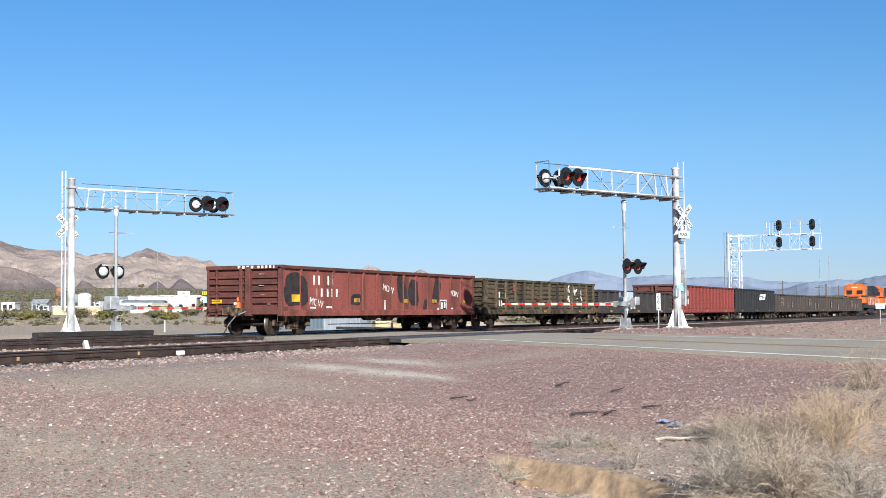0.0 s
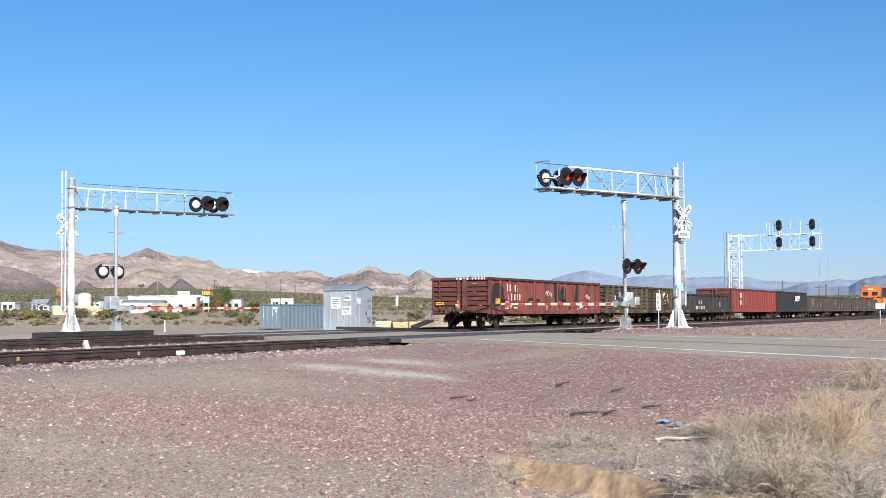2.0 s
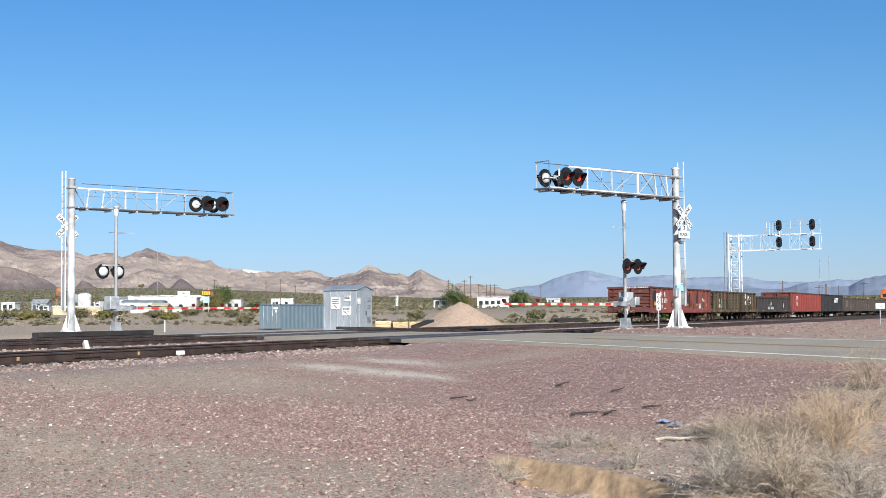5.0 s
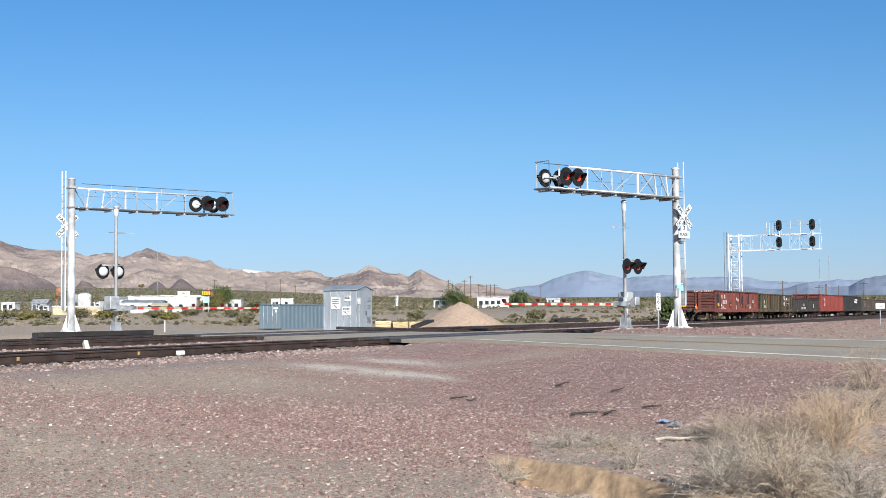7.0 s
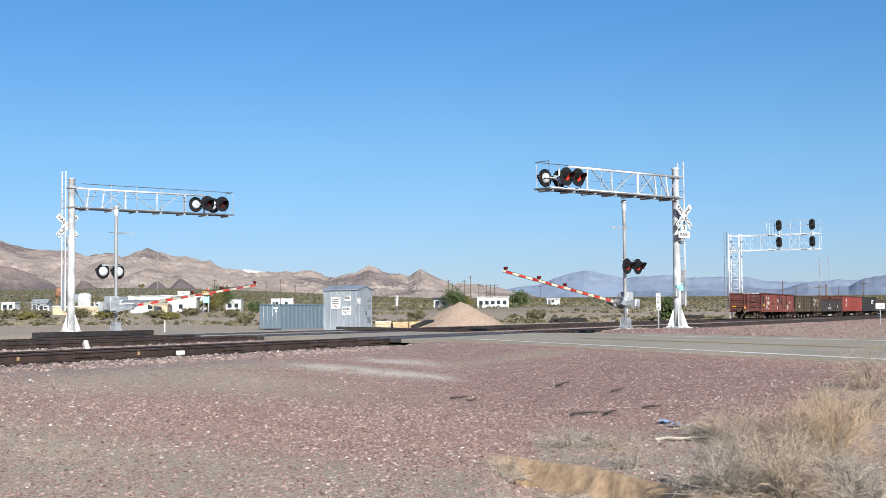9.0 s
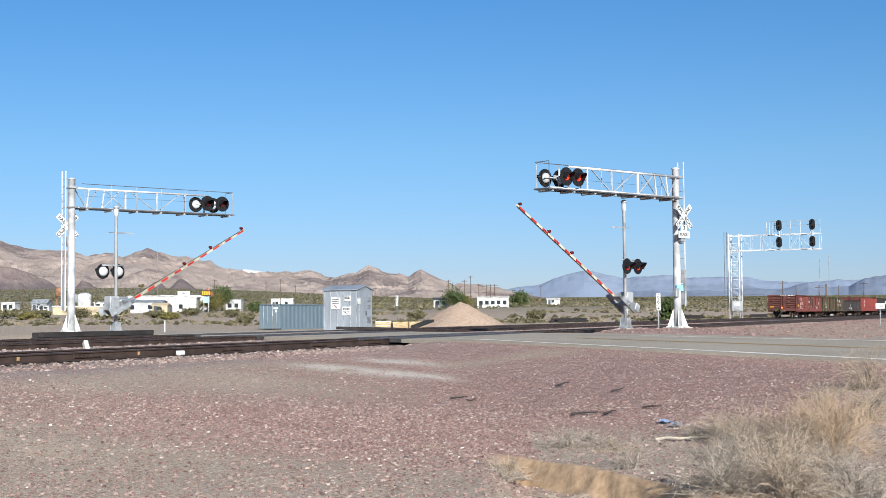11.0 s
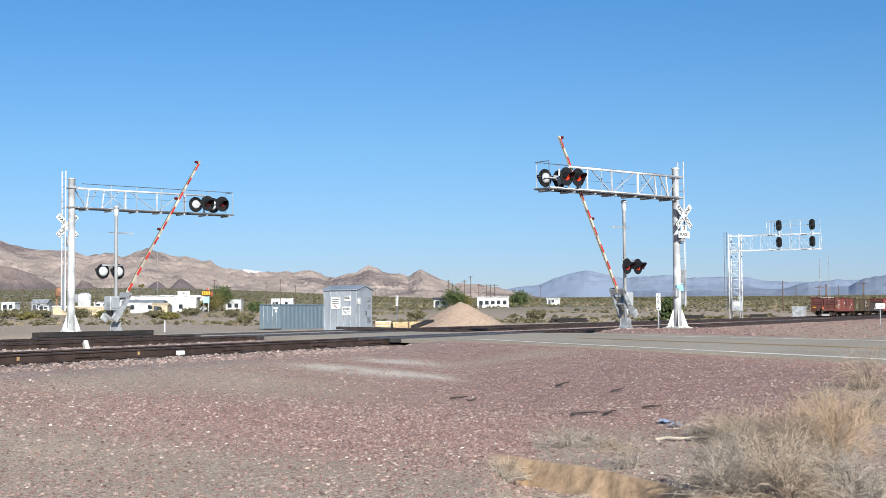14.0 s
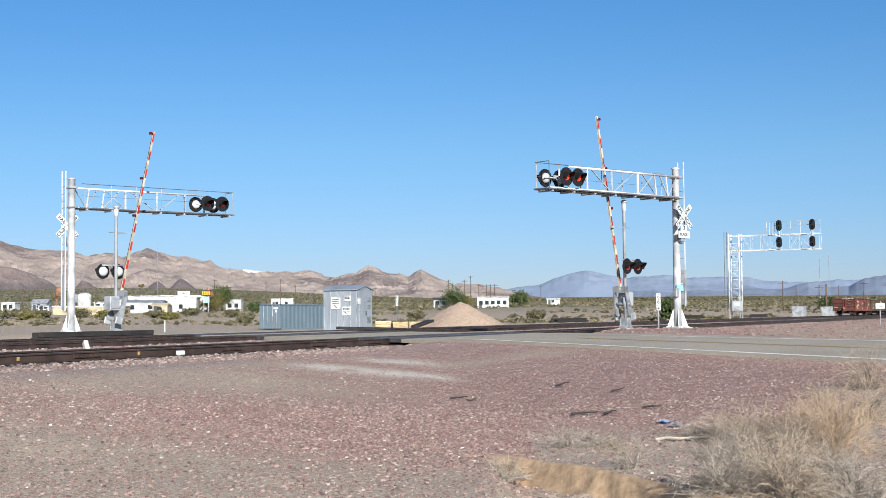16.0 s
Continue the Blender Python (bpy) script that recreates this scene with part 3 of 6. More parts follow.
def bogie(parent, x, spin):
    b = bmesh.new()
    box(b, -0.22, 0.22, -1.05, 1.05, 0.36, 0.62)
    bog = part("bogie", b, M_GEAR, parent, bevel=0.03)
    bog.location = (x, 0, 0)
    for s in (-1, 1):
        b = bmesh.new()
        prism(b, [(-1.2, 0.34), (-1.2, 0.55), (-0.95, 0.66), (-0.35, 0.74), (0.35, 0.74), (0.95, 0.66), (1.2, 0.55), (1.2, 0.34), (0.78, 0.34), (0.68, 0.5),
                  (0.36, 0.5), (0.3, 0.2), (-0.3, 0.2), (-0.36, 0.5), (-0.68, 0.5), (-0.78, 0.34)], "y", s * 1.0 - 0.08, s * 1.0 + 0.08)
        sf = part("side_frame", b, M_GEAR, bog, bevel=0.012)
        for k in (-0.16, 0.0, 0.16):
            b = bmesh.new()
            for j in range(6):
                lathe(b, [(0.06, 0.22 + j * 0.05), (0.075, 0.235 + j * 0.05), (0.06, 0.25 + j * 0.05)], 10, "z", (k, s * 1.11, 0))
            part("spring", b, M_GEAR, bog)
        for k in (-0.92, 0.92):
            b = bmesh.new()
            lathe(b, [(0.1, -0.07), (0.13, -0.03), (0.13, 0.05), (0.08, 0.08)] if s > 0 else [(0.08, -0.08), (0.13, -0.05), (0.13, 0.03), (0.1, 0.07)], 14, "y", (k, s * 1.12, 0.42))
            part("bearing_cap", b, M_GEAR, bog)
    for k in (-0.92, 0.92):
        b = bmesh.new()
        tube(b, (0, -1.1, 0), (0, 1.1, 0), 0.075, n=12)
        for s in (-1, 1):
            r = 0.42
            prof = [(0.09, -0.09), (0.16, -0.07), (0.3, -0.02), (0.355, -0.05), (r + 0.0, -0.055), (r, 0.05), (r + 0.03, 0.06), (r + 0.03, 0.085), (0.355, 0.085), (0.3, 0.05), (0.16, 0.06), (0.09, 0.08)]
            lathe(b, [(a, -s * h) for a, h in prof], 28, "y", (0, s * 0.77, 0))
        for f in b.faces:
            c = f.calc_center_median()
            if math.hypot(c.x, c.z) > 0.43:
                f.material_index = 1
        w = part("wheelset", b, [M_WHEEL, M_TREAD], bog)
        w.location = (k, 0, 0.42)
        if spin:
            SPINNING.append((w, k))
    return bog


def coupler(parent, x, s):
    b = bmesh.new()
    box(b, min(x, x + s * 0.55), max(x, x + s * 0.55), -0.1, 0.1, 0.72, 0.92)
    box(b, min(x + s * 0.45, x + s * 0.8), max(x + s * 0.45, x + s * 0.8), -0.17, 0.15, 0.68, 0.97)
    part("coupler", b, M_GEAR, parent, bevel=0.03)
    b = bmesh.new()
    pts = [(x + s * 0.1, 0.35, 0.75), (x + s * 0.3, 0.38, 0.6), (x + s * 0.5, 0.3, 0.38), (x + s * 0.72, 0.16, 0.33)]
    for p0, p1 in zip(pts, pts[1:]):
        tube(b, p0, p1, 0.03, n=8)
    part("air_hose", b, M_HOSE, parent)


def car_end(car, x, s, H, W, m, style, sill):
    """An end wall with its ribs and posts; s = -1 for the rear."""
    b = bmesh.new()
    box(b, min(x, x - s * 0.06), max(x, x - s * 0.06), -W / 2 + 0.07, W / 2 - 0.07, sill + 0.25, H)
    e = part("end_wall", b, m, car)
    n = 5
    for k in range(n):
        z = sill + 0.48 + k * (H - sill - 0.7) / (n - 0.2)
        b = bmesh.new()
        prism(b, [(x - s * 0.01, z - 0.075), (x + s * 0.1, z - 0.035), (x + s * 0.1, z + 0.03), (x - s * 0.01, z + 0.07)], "y", -W / 2 + 0.12, W / 2 - 0.12)
        part("end_rib", b, m, e)
    for y, w, d in ((-W / 2 + 0.09, 0.18, 0.13), (-0.2, 0.26, 0.2), (0.12, 0.14, 0.14), (W / 2 - 0.42, 0.07, 0.12), (W / 2 - 0.06, 0.1, 0.12)):
        b = bmesh.new()
        prism(b, [(y - w / 2 * 0.7, H - 0.05), (y + w / 2 * 0.7, H - 0.05), (y + w / 2, sill), (y - w / 2, sill)], "x", x - s * 0.01, x + s * d)
        part("end_post", b, m, e, bevel=0.01)
    b = bmesh.new()
    box(b, min(x - s * 0.1, x + s * 0.13), max(x - s * 0.1, x + s * 0.13), -W / 2 - 0.02, W / 2 + 0.02, H - 0.13, H + 0.01)
    part("end_top_chord", b, m, e, bevel=0.015)
    b = bmesh.new()
    box(b, min(x - s * 0.35, x + s * 0.12), max(x - s * 0.35, x + s * 0.12), -W / 2 + 0.02, W / 2 - 0.02, sill + 0.05, sill + 0.3)
    part("end_sill", b, M_CAR_END if m is not M_CAR_BROWN else m, car, bevel=0.02)
    for y in (-W / 2 + 0.1, W / 2 - 0.1):
        b = bmesh.new()
        for z in (sill - 0.2, sill - 0.3 if y > 0 else sill - 0.2):
            tube(b, (x + s * 0.05, y - 0.22, z), (x + s * 0.05, y + 0.12, z), 0.014, n=6)
        for q in (-0.22, 0.12):
            tube(b, (x + s * 0.05, y + q, sill + 0.06), (x + s * 0.05, y + q, sill - 0.3 if y > 0 else sill - 0.2), 0.014, n=6)
        part("step_stirrup", b, m, car)
    for z in (0.55, 0.85, 1.15):
        b = bmesh.new()
        tube(b, (x + s * 0.17, W / 2 - 0.62, sill + z), (x + s * 0.17, W / 2 - 0.2, sill + z), 0.012, n=6)
        part("grab_iron", b, m, car)
    b = bmesh.new()
    tube(b, (x + s * 0.25, 0.15, 0.95), (x + s * 0.3, W / 2 - 0.15, 0.9), 0.016, n=6)
    tube(b, (x + s * 0.3, W / 2 - 0.15, 0.9), (x + s * 0.32, W / 2 - 0.12, 0.66), 0.016, n=6)
    part("uncoupling_lever", b, M_GEAR, car)
    return e


def gondola(x0, L, H, m, label, style, ribs, spin=False, sill=0.684, W=3.11):
    car = thing("gondola_car", label, "railway car", pose(x0, TRACKS[1], 0), group="cars of the freight train")
    me = M_CAR_END if m in (M_CAR_RED, M_CAR_BRIGHT) else m
    for s in (-1, 1):
        yo = s * (W / 2 - 0.1)
        b = bmesh.new()
        box(b, 0.02, L - 0.02, min(yo, yo - s * 0.05), max(yo, yo - s * 0.05), sill, H)
        side = part("side_wall", b, m, car)
        b = bmesh.new()
        prism(b, [(yo - s * 0.06, H - 0.13), (yo + s * 0.1, H - 0.11), (yo + s * 0.12, H - 0.02), (yo + s * 0.08, H), (yo - s * 0.06, H)], "x", -0.05, L + 0.05)
        part("top_chord", b, me, side)
        b = bmesh.new()
        prism(b, [(yo - s * 0.1, sill - 0.01), (yo + s * 0.085, sill - 0.01), (yo + s * 0.085, sill + 0.17), (yo + s * 0.02, sill + 0.22), (yo - s * 0.02, sill + 0.22)], "x", 0, L)
        part("side_sill", b, m, side)
        top, bot = H - 0.12, sill + 0.2
        rib = bmesh.new()
        if style == "smooth":
            prism(rib, [(yo - s * 0.01, bot), (yo + s * 0.035, bot), (yo + s * 0.035, top - 0.3), (yo + s * 0.1, top), (yo - s * 0.01, top)], "x", -0.03, 0.03)
        else:
            prism(rib, [(yo - s * 0.01, bot - 0.1), (yo + s * 0.1, bot - 0.1), (yo + s * 0.12, top), (yo - s * 0.01, top)], "x", -0.065, 0.065)
        rme = mesh_of("stake", rib, m)
        for k in range(ribs + 1):
            x = 0.08 + (L - 0.16) * k / ribs
            piece("stake", rme, side, (x, 0, 0))
        if style in ("corrugated", "dimpled"):
            nn = 6 if style == "corrugated" else 8
            cb = bmesh.new()
            wd = (L - 0.16) / ribs - 0.16
            for j in range(nn):
                z = bot + 0.12 + (top - bot - 0.25) * j / (nn - 1)
                q = 0.05 if style == "corrugated" else 0.035
                prism(cb, [(yo - s * 0.01, z - 0.06), (yo + s * q, z - 0.02), (yo + s * q, z + 0.02), (yo - s * 0.01, z + 0.05)], "x", -wd / 2, wd / 2)
            cme = mesh_of("side_corrugation", cb, m)
            for k in range(ribs):
                piece("side_corrugation", cme, side, (0.08 + (L - 0.16) * (k + 0.5) / ribs, 0, 0))
        # yellow reflectors along the sill
        for k in range(3 if style != "smooth" else 5):
            x = ((1.0, 5.6, 9.9, 12.8, 15.9) if style == "smooth" else (2.2, 8.4, 14.3))[k] * L / 16.94
            z = sill + (0.5 if style == "smooth" else 0.12)
            b = bmesh.new()
            w, h = (0.3, 0.25) if k == 0 else (0.24, 0.15)
            box(b, x - w, x + w, min(yo + s * 0.02, yo - s * 0.01), max(yo + s * 0.02, yo - s * 0.01), z, z + h) if style == "smooth" else box(b, x - 0.2, x + 0.2, yo + s * 0.088 - 0.004, yo + s * 0.088 + 0.004, z - 0.05, z + 0.05)
            part("reflector", b, M_REFLECT if style == "smooth" and k == 0 else M_REFLECT_DULL, side)
    b = bmesh.new()
    box(b, 0.05, L - 0.05, -W / 2 + 0.12, W / 2 - 0.12, sill + 0.25, sill + 0.32)
    part("floor", b, M_GEAR, car)
    b = bmesh.new()
    box(b, 0.1, L - 0.1, -0.2, 0.2, sill - 0.12, sill + 0.25)
    for k in range(1, 8):
        x = L * k / 8
        prism(b, [(-W / 2 + 0.15, sill + 0.25), (W / 2 - 0.15, sill + 0.25), (0.25, sill - 0.1), (-0.25, sill - 0.1)], "x", x - 0.06, x + 0.06)
    part("underframe", b, M_GEAR, car)
    b = bmesh.new()
    tube(b, (L * 0.55, -0.75, 0.62), (L * 0.55 + 0.6, -0.75, 0.62), 0.17, n=14)
    tube(b, (L * 0.44, -0.8, 0.6), (L * 0.44 + 0.9, -0.8, 0.6), 0.12, n=14)
    for q in (0.35, 0.62):
        tube(b, (L * 0.3, -0.5, q), (L * 0.68, -0.62, q), 0.02, n=6)
    part("brake_gear", b, M_GEAR, car)
    for s, x in ((-1, 0.0), (1, L)):
        car_end(car, x, s, H, W, me, style, sill)
        coupler(car, x, s)
        bogie(car, 1.47 if s < 0 else L - 1.47, spin)
    return car


def side_marks(car, marks, y, m, name="stencil_bar"):
    """Painted bars for stencils that stand as plain marks: (x, z, width, height)."""
    for x, z, w, h in marks:
        b = bmesh.new()
        box(b, x - w / 2, x + w / 2, y - 0.003, y + 0.003, z - h / 2, z + h / 2)
        part(name, b, m, car)


def blot(car, x, z, w, h, y):
    """A hand-painted cover patch with an uneven outline."""
    b = bmesh.new()
    pts = []
    for k in range(26):
        a = k * math.tau / 26
        r = 1 + 0.16 * noise.noise((math.cos(a) * 2 + x, math.sin(a) * 2, z))
        dz = math.copysign(abs(math.sin(a)) ** 0.8, math.sin(a)) * h / 2 * r
        pts.append((x + math.copysign(abs(math.cos(a)) ** 0.75, math.cos(a)) * w / 2 * r * (1 - 0.28 * dz / h) + (0.12 if w < 1.2 else 0) * math.sin(dz * 3 + x), z + dz))
    prism(b, pts, "y", y - 0.003, y + 0.003)
    part("cover_patch", b, M_PATCH, car)


def build_train():
    cars = []
    red = gondola(40.23, 16.94, 2.45, M_CAR_RED, "weathered red steel gondola car with black cover patches", "smooth", 14, True)
    cars.append(red)
    ys = -1.455 - 0.008
    for x, z, w, h in BLOTS:
        blot(red, x, z, w, h, ys)
    lw = 0.11
    side_marks(red, [(2.3, 1.97, lw, 0.33), (2.65, 1.97, lw, 0.33), (3.35, 1.97, lw, 0.33), (3.7, 1.97, lw, 0.33),
                     (2.5, 1.52, lw, 0.3), (2.85, 1.52, lw, 0.3), (3.3, 1.52, lw, 0.3), (3.65, 1.52, lw, 0.3), (4.0, 1.52, lw, 0.3),
                     (2.2, 0.97, 0.4, 0.06), (3.4, 0.99, 0.4, 0.07), (4.0, 0.8, 0.2, 0.12), (14.6, 0.95, 0.3, 0.06), (13.2, 0.9, 0.2, 0.1)], ys, M_CHALK)
    for x, z, s in ((2.45, 1.14, 0.38), (8.3, 1.72, 0.38), (14.9, 1.6, 0.36)):
        words("chalked_word", "MOW", s, M_CHALK, red, Matrix.Translation((x, ys - 0.004, z)) @ Matrix.Rotation(radians(9), 4, "Y") @ FACING_NEAR, 0.0)
    b = bmesh.new()
    box(b, 7.96, 8.04, ys - 0.006, ys, 0.85, 1.28)
    prism(b, [(7.8, 0.9), (8.0, 0.7), (8.2, 0.9), (8.0, 0.85)], "y", ys - 0.006, ys)
    part("painted_arrow", b, M_CHALK, red)
    side_marks(red, [(13.7, 1.08, 0.72, 0.5)], ys, M_CHALK, "stencil_plate")
    side_marks(red, [(13.7, 1.08, 0.62, 0.4)], ys - 0.004, M_PATCH, "stencil_plate")
    side_marks(red, [(13.55, 1.08, 0.14, 0.3), (13.85, 1.11, 0.16, 0.24)], ys - 0.008, M_CHALK)
    # marks, marker lamp and hoses on the rear end
    for k, (y, w) in enumerate(((0.18, 0.14), (0.0, 0.14), (-0.18, 0.14), (-0.36, 0.14), (-0.62, 0.12), (-0.78, 0.12), (-0.94, 0.12), (-1.1, 0.12), (-1.24, 0.1))):
        b = bmesh.new()
        box(b, -0.136, -0.129, y - w / 2 + 0.02, y + w / 2 - 0.02, 2.35, 2.44)
        part("stencil_bar", b, M_CHALK, red)
    for y, z, w in ((-0.7, 2.15, 0.2), (-0.7, 1.75, 0.22), (-0.75, 1.42, 0.2), (-1.0, 1.1, 0.14)):
        b = bmesh.new()
        box(b, -0.075, -0.064, y - w / 2, y + w / 2, z - 0.014, z + 0.014)
        part("stencil_bar", b, M_FADED, red)
    for y in (1.1, ):
        b = bmesh.new()
        box(b, -0.14, -0.1, y - 0.2, y + 0.2, 1.14, 1.27)
        part("reflector", b, M_REFLECT, red)
    b = bmesh.new()
    box(b, -0.6, -0.42, -0.1, 0.08, 0.8, 1.18)
    box(b, -0.56, -0.46, -0.05, 0.03, 1.18, 1.36)
    eot = part("end_marker", b, M_ORANGE_BOX, red, "orange end-of-train marker box", 0.04)
    b = bmesh.new()
    lathe(b, [(0.05, -0.03), (0.06, 0.0), (0.05, 0.02)], 12, "x", (-0.64, 0.0, 1.12))
    part("marker_lens", b, M_WHITE, eot)
    b = bmesh.new()
    pts = [(-0.5, -0.35, 0.85), (-0.75, -0.1, 0.7), (-0.85, 0.1, 0.45), (-0.8, 0.3, 0.2), (-0.7, 0.42, 0.12)]
    for p0, p1 in zip(pts, pts[1:]):
        tube(b, p0, p1, 0.022, n=8)
    part("brake_hose", b, mat("dusty_grey_hose", (0.2, 0.18, 0.16), 0.8), red)
    b = bmesh.new()
    box(b, -0.35, -0.12, 0.35, 0.75, 0.72, 1.05)
    tube(b, (-0.4, 0.55, 0.9), (-0.12, 0.55, 0.9), 0.13, n=14)
    part("brake_housing", b, M_GEAR, red, bevel=0.015)
    # second car
    c2 = gondola(58.75, 16.55, 2.39, M_CAR_BROWN, "dark brown ribbed steel gondola car with faded graffiti", "corrugated", 13, True)
    cars.append(c2)
    for x, z, w, h, m in ((2.6, 1.45, 0.7, 0.9, M_GRAFFITI), (13.9, 1.75, 0.9, 0.9, M_CHALK), (14.9, 1.6, 0.6, 1.1, M_CAR_RED), (4.0, 2.0, 0.9, 0.4, M_CAR_RED), (13.0, 1.9, 0.5, 0.3, M_CHALK), (12.0, 1.6, 0.3, 1.3, M_CHALK)):
        for k in range(9):
            b = bmesh.new()
            xx, zz = x + random.uniform(-0.5, 0.5) * w, z + random.uniform(-0.5, 0.5) * h
            bar(b, (xx, -1.525, zz), (xx + random.uniform(-0.25, 0.25), -1.525, min(2.2, max(1.0, zz + random.uniform(-0.3, 0.3)))), 0.05, 0.012)
            part("graffiti_stroke", b, m, c2)
    side_marks(c2, [(1.4, 1.62, 0.15, 0.28), (1.68, 1.62, 0.15, 0.28), (1.4, 1.2, 0.15, 0.28), (1.68, 1.2, 0.15, 0.28), (1.95, 1.2, 0.15, 0.28)], -1.53, M_CHALK)
    # the low dark car, the tall red one, the black one and the dusty rake
    c3 = gondola(76.6, 16.3, 2.08, M_CAR_GREY, "low sooty dark grey gondola car", "stakes", 11, True)
    cars.append(c3)
    side_marks(c3, [(5.5 + 0.35 * k, 1.45, 0.16, 0.28) for k in (0, 2)] + [(4.6 + 0.42 * k, 1.05, 0.17, 0.25) for k in range(7) if k != 3] + [(12.6, 1.3, 0.2, 0.4)], -1.57, M_CHALK)
    c4 = gondola(94.2, 19.6, 2.7, M_CAR_BRIGHT, "tall brick red gondola car with dimpled sides", "dimpled", 17)
    cars.append(c4)
    side_marks(c4, [(3.0, 2.1, 0.22, 0.4), (3.6, 2.1, 0.22, 0.4), (3.0, 1.5, 0.22, 0.4), (3.6, 1.5, 0.22, 0.4)], -1.575, M_CHALK)
    c5 = gondola(115.2, 17.2, 2.72, M_CAR_BLACK, "dull black ribbed gondola car", "stakes", 15)
    cars.append(c5)
    b = bmesh.new()
    prism(b, [(9.5, 1.75), (12.2, 1.8), (12.8, 2.35), (10.0, 2.3)], "y", -1.58, -1.57)
    part("painted_emblem", b, M_CHALK, c5)
    side_marks(c5, [(10.6, 2.12, 1.1, 0.08), (11.4, 1.98, 1.3, 0.08)], -1.583, M_CAR_BLACK)
    for k, x in enumerate((133.6, 150.5, 167.2, 184.4)):
        c = gondola(x, 15.9, 2.44, M_CAR_TAUPE, "dusty taupe steel gondola car with faint stencils", "stakes", 10)
        cars.append(c)
        q = 2.2 + 0.6 * k
        side_marks(c, [(q, 1.65, 0.1, 0.8), (q + 1.3, 1.65, 0.1, 0.8), (q + 0.65, 2.0, 1.2, 0.06), (q + 0.65, 1.62, 1.2, 0.06), (q + 4.5, 1.3, 0.14, 0.7), (q + 6.5, 1.4, 0.14, 0.5)] if k != 2 else [(3, 1.5, 0.3, 0.8), (9, 1.2, 0.3, 0.6)], -1.575, M_FADED)
    for x in (202.6, 225.2):
        cars.append(locomotive(x))
    return cars


def locomotive(x0):
    lo = thing("diesel_locomotive", "orange and black diesel freight locomotive", "locomotive", pose(x0, TRACKS[1], 0), group="locomotives of the freight train")
    orange = mat("orange_locomotive_paint", (0.55, 0.12, 0.02), 0.5, 0, 0.15, 1, 10)
    black = mat("black_locomotive_paint", (0.02, 0.02, 0.022), 0.5, 0, 0.2)
    glass = mat("dark_cab_glass", (0.02, 0.025, 0.03), 0.08, 0, 0.05)
    b = bmesh.new()
    box(b, 0.3, 21.8, -1.5, 1.5, 1.15, 1.55)
    part("frame", b, black, lo)
    b = bmesh.new()
    prism(b, [(0.9, 1.5), (0.85, 2.3), (1.1, 2.85), (2.1, 2.95), (2.1, 1.5)], "y", -0.95, 0.95)
    part("nose", b, orange, lo, bevel=0.08)
    b = bmesh.new()
    prism(b, [(2.0, 1.5), (2.0, 3.0), (2.25, 3.8), (2.6, 4.45), (5.0, 4.45), (5.0, 1.5)], "y", -1.5, 1.5)
    cab = part("cab", b, orange, lo, bevel=0.06)
    b = bmesh.new()
    prism(b, [(-1.3, 4.4), (-0.8, 4.68), (0.8, 4.68), (1.3, 4.4)], "x", 2.5, 5.0)
    part("cab_roof", b, orange, cab)
    for y in (-0.72, 0.72):
        b = bmesh.new()
        prism(b, [(2.03, 3.12), (2.2, 3.72), (2.26, 3.7), (2.1, 3.1)], "y", y - 0.42, y + 0.42)
        part("windscreen", b, glass, cab)
    for s in (-1, 1):
        for xx in (2.75, 3.85):
            b = bmesh.new()
            box(b, xx, xx + 0.85, s * 1.5 - 0.012, s * 1.5 + 0.012, 3.05, 3.8)
            part("side_window", b, glass, cab)
    b = bmesh.new()
    box(b, 2.36, 2.46, -0.4, 0.4, 4.1, 4.24)
    part("number_board", b, M_WHITE, cab)
    b = bmesh.new()
    prism(b, [(-0.95, 1.5), (-0.95, 3.9), (-0.6, 4.5), (0.6, 4.5), (0.95, 3.9), (0.95, 1.5)], "x", 5.0, 20.6)
    part("hood", b, black, lo)
    b = bmesh.new()
    box(b, 5.02, 20.5, -0.99, 0.99, 1.6, 2.9)
    part("side_panel", b, orange, lo)
    b = bmesh.new()
    prism(b, [(-1.3, 3.4), (-1.45, 4.1), (-0.9, 4.6), (0.9, 4.6), (1.45, 4.1), (1.3, 3.4)], "x", 16.5, 20.4)
    part("radiator", b, black, lo)
    for z, y in ((2.45, 1), (2.1, 1)):
        b = bmesh.new()
        box(b, 0.8, 0.86, -0.85, 0.85, z - 0.06, z + 0.06)
        part("nose_stripe", b, black, lo)
    for z0, z1 in ((1.52, 1.85), (2.72, 2.95)):
        b = bmesh.new()
        box(b, 1.98, 5.02, -1.515, 1.515, z0, z1)
        part("cab_band", b, black, cab)
    b = bmesh.new()
    prism(b, [(-0.5, 2.55), (0.5, 2.55), (0.9, 2.8), (-0.9, 2.8)], "x", 0.98, 1.03)
    part("nose_emblem", b, black, lo)
    b = bmesh.new()
    box(b, 7.8, 14.0, -1.35, 1.35, 0.35, 1.15)
    part("fuel_tank", b, black, lo, bevel=0.15)
    b = bmesh.new()
    prism(b, [(0.35, 0.15), (0.1, 0.2), (0.3, 1.2), (0.6, 1.2)], "y", -1.4, 1.4)
    part("pilot", b, black, lo)
    for y in (-1.42, 1.42):
        b = bmesh.new()
        tube(b, (5.1, y, 2.55), (21.6, y, 2.55), 0.02, n=6)
        for k in range(9):
            tube(b, (5.1 + k * 2.06, y, 1.5), (5.1 + k * 2.06, y, 2.55), 0.018, n=6)
        part("handrail", b, M_WHITE, lo)
    for xx in (4.2, 17.8):
        for d in (-1.0, 1.0):
            bogie(lo, xx + d, False)
    for s, x in ((-1, 0.35), (1, 21.75)):
        coupler(lo, x, s)
    return lo


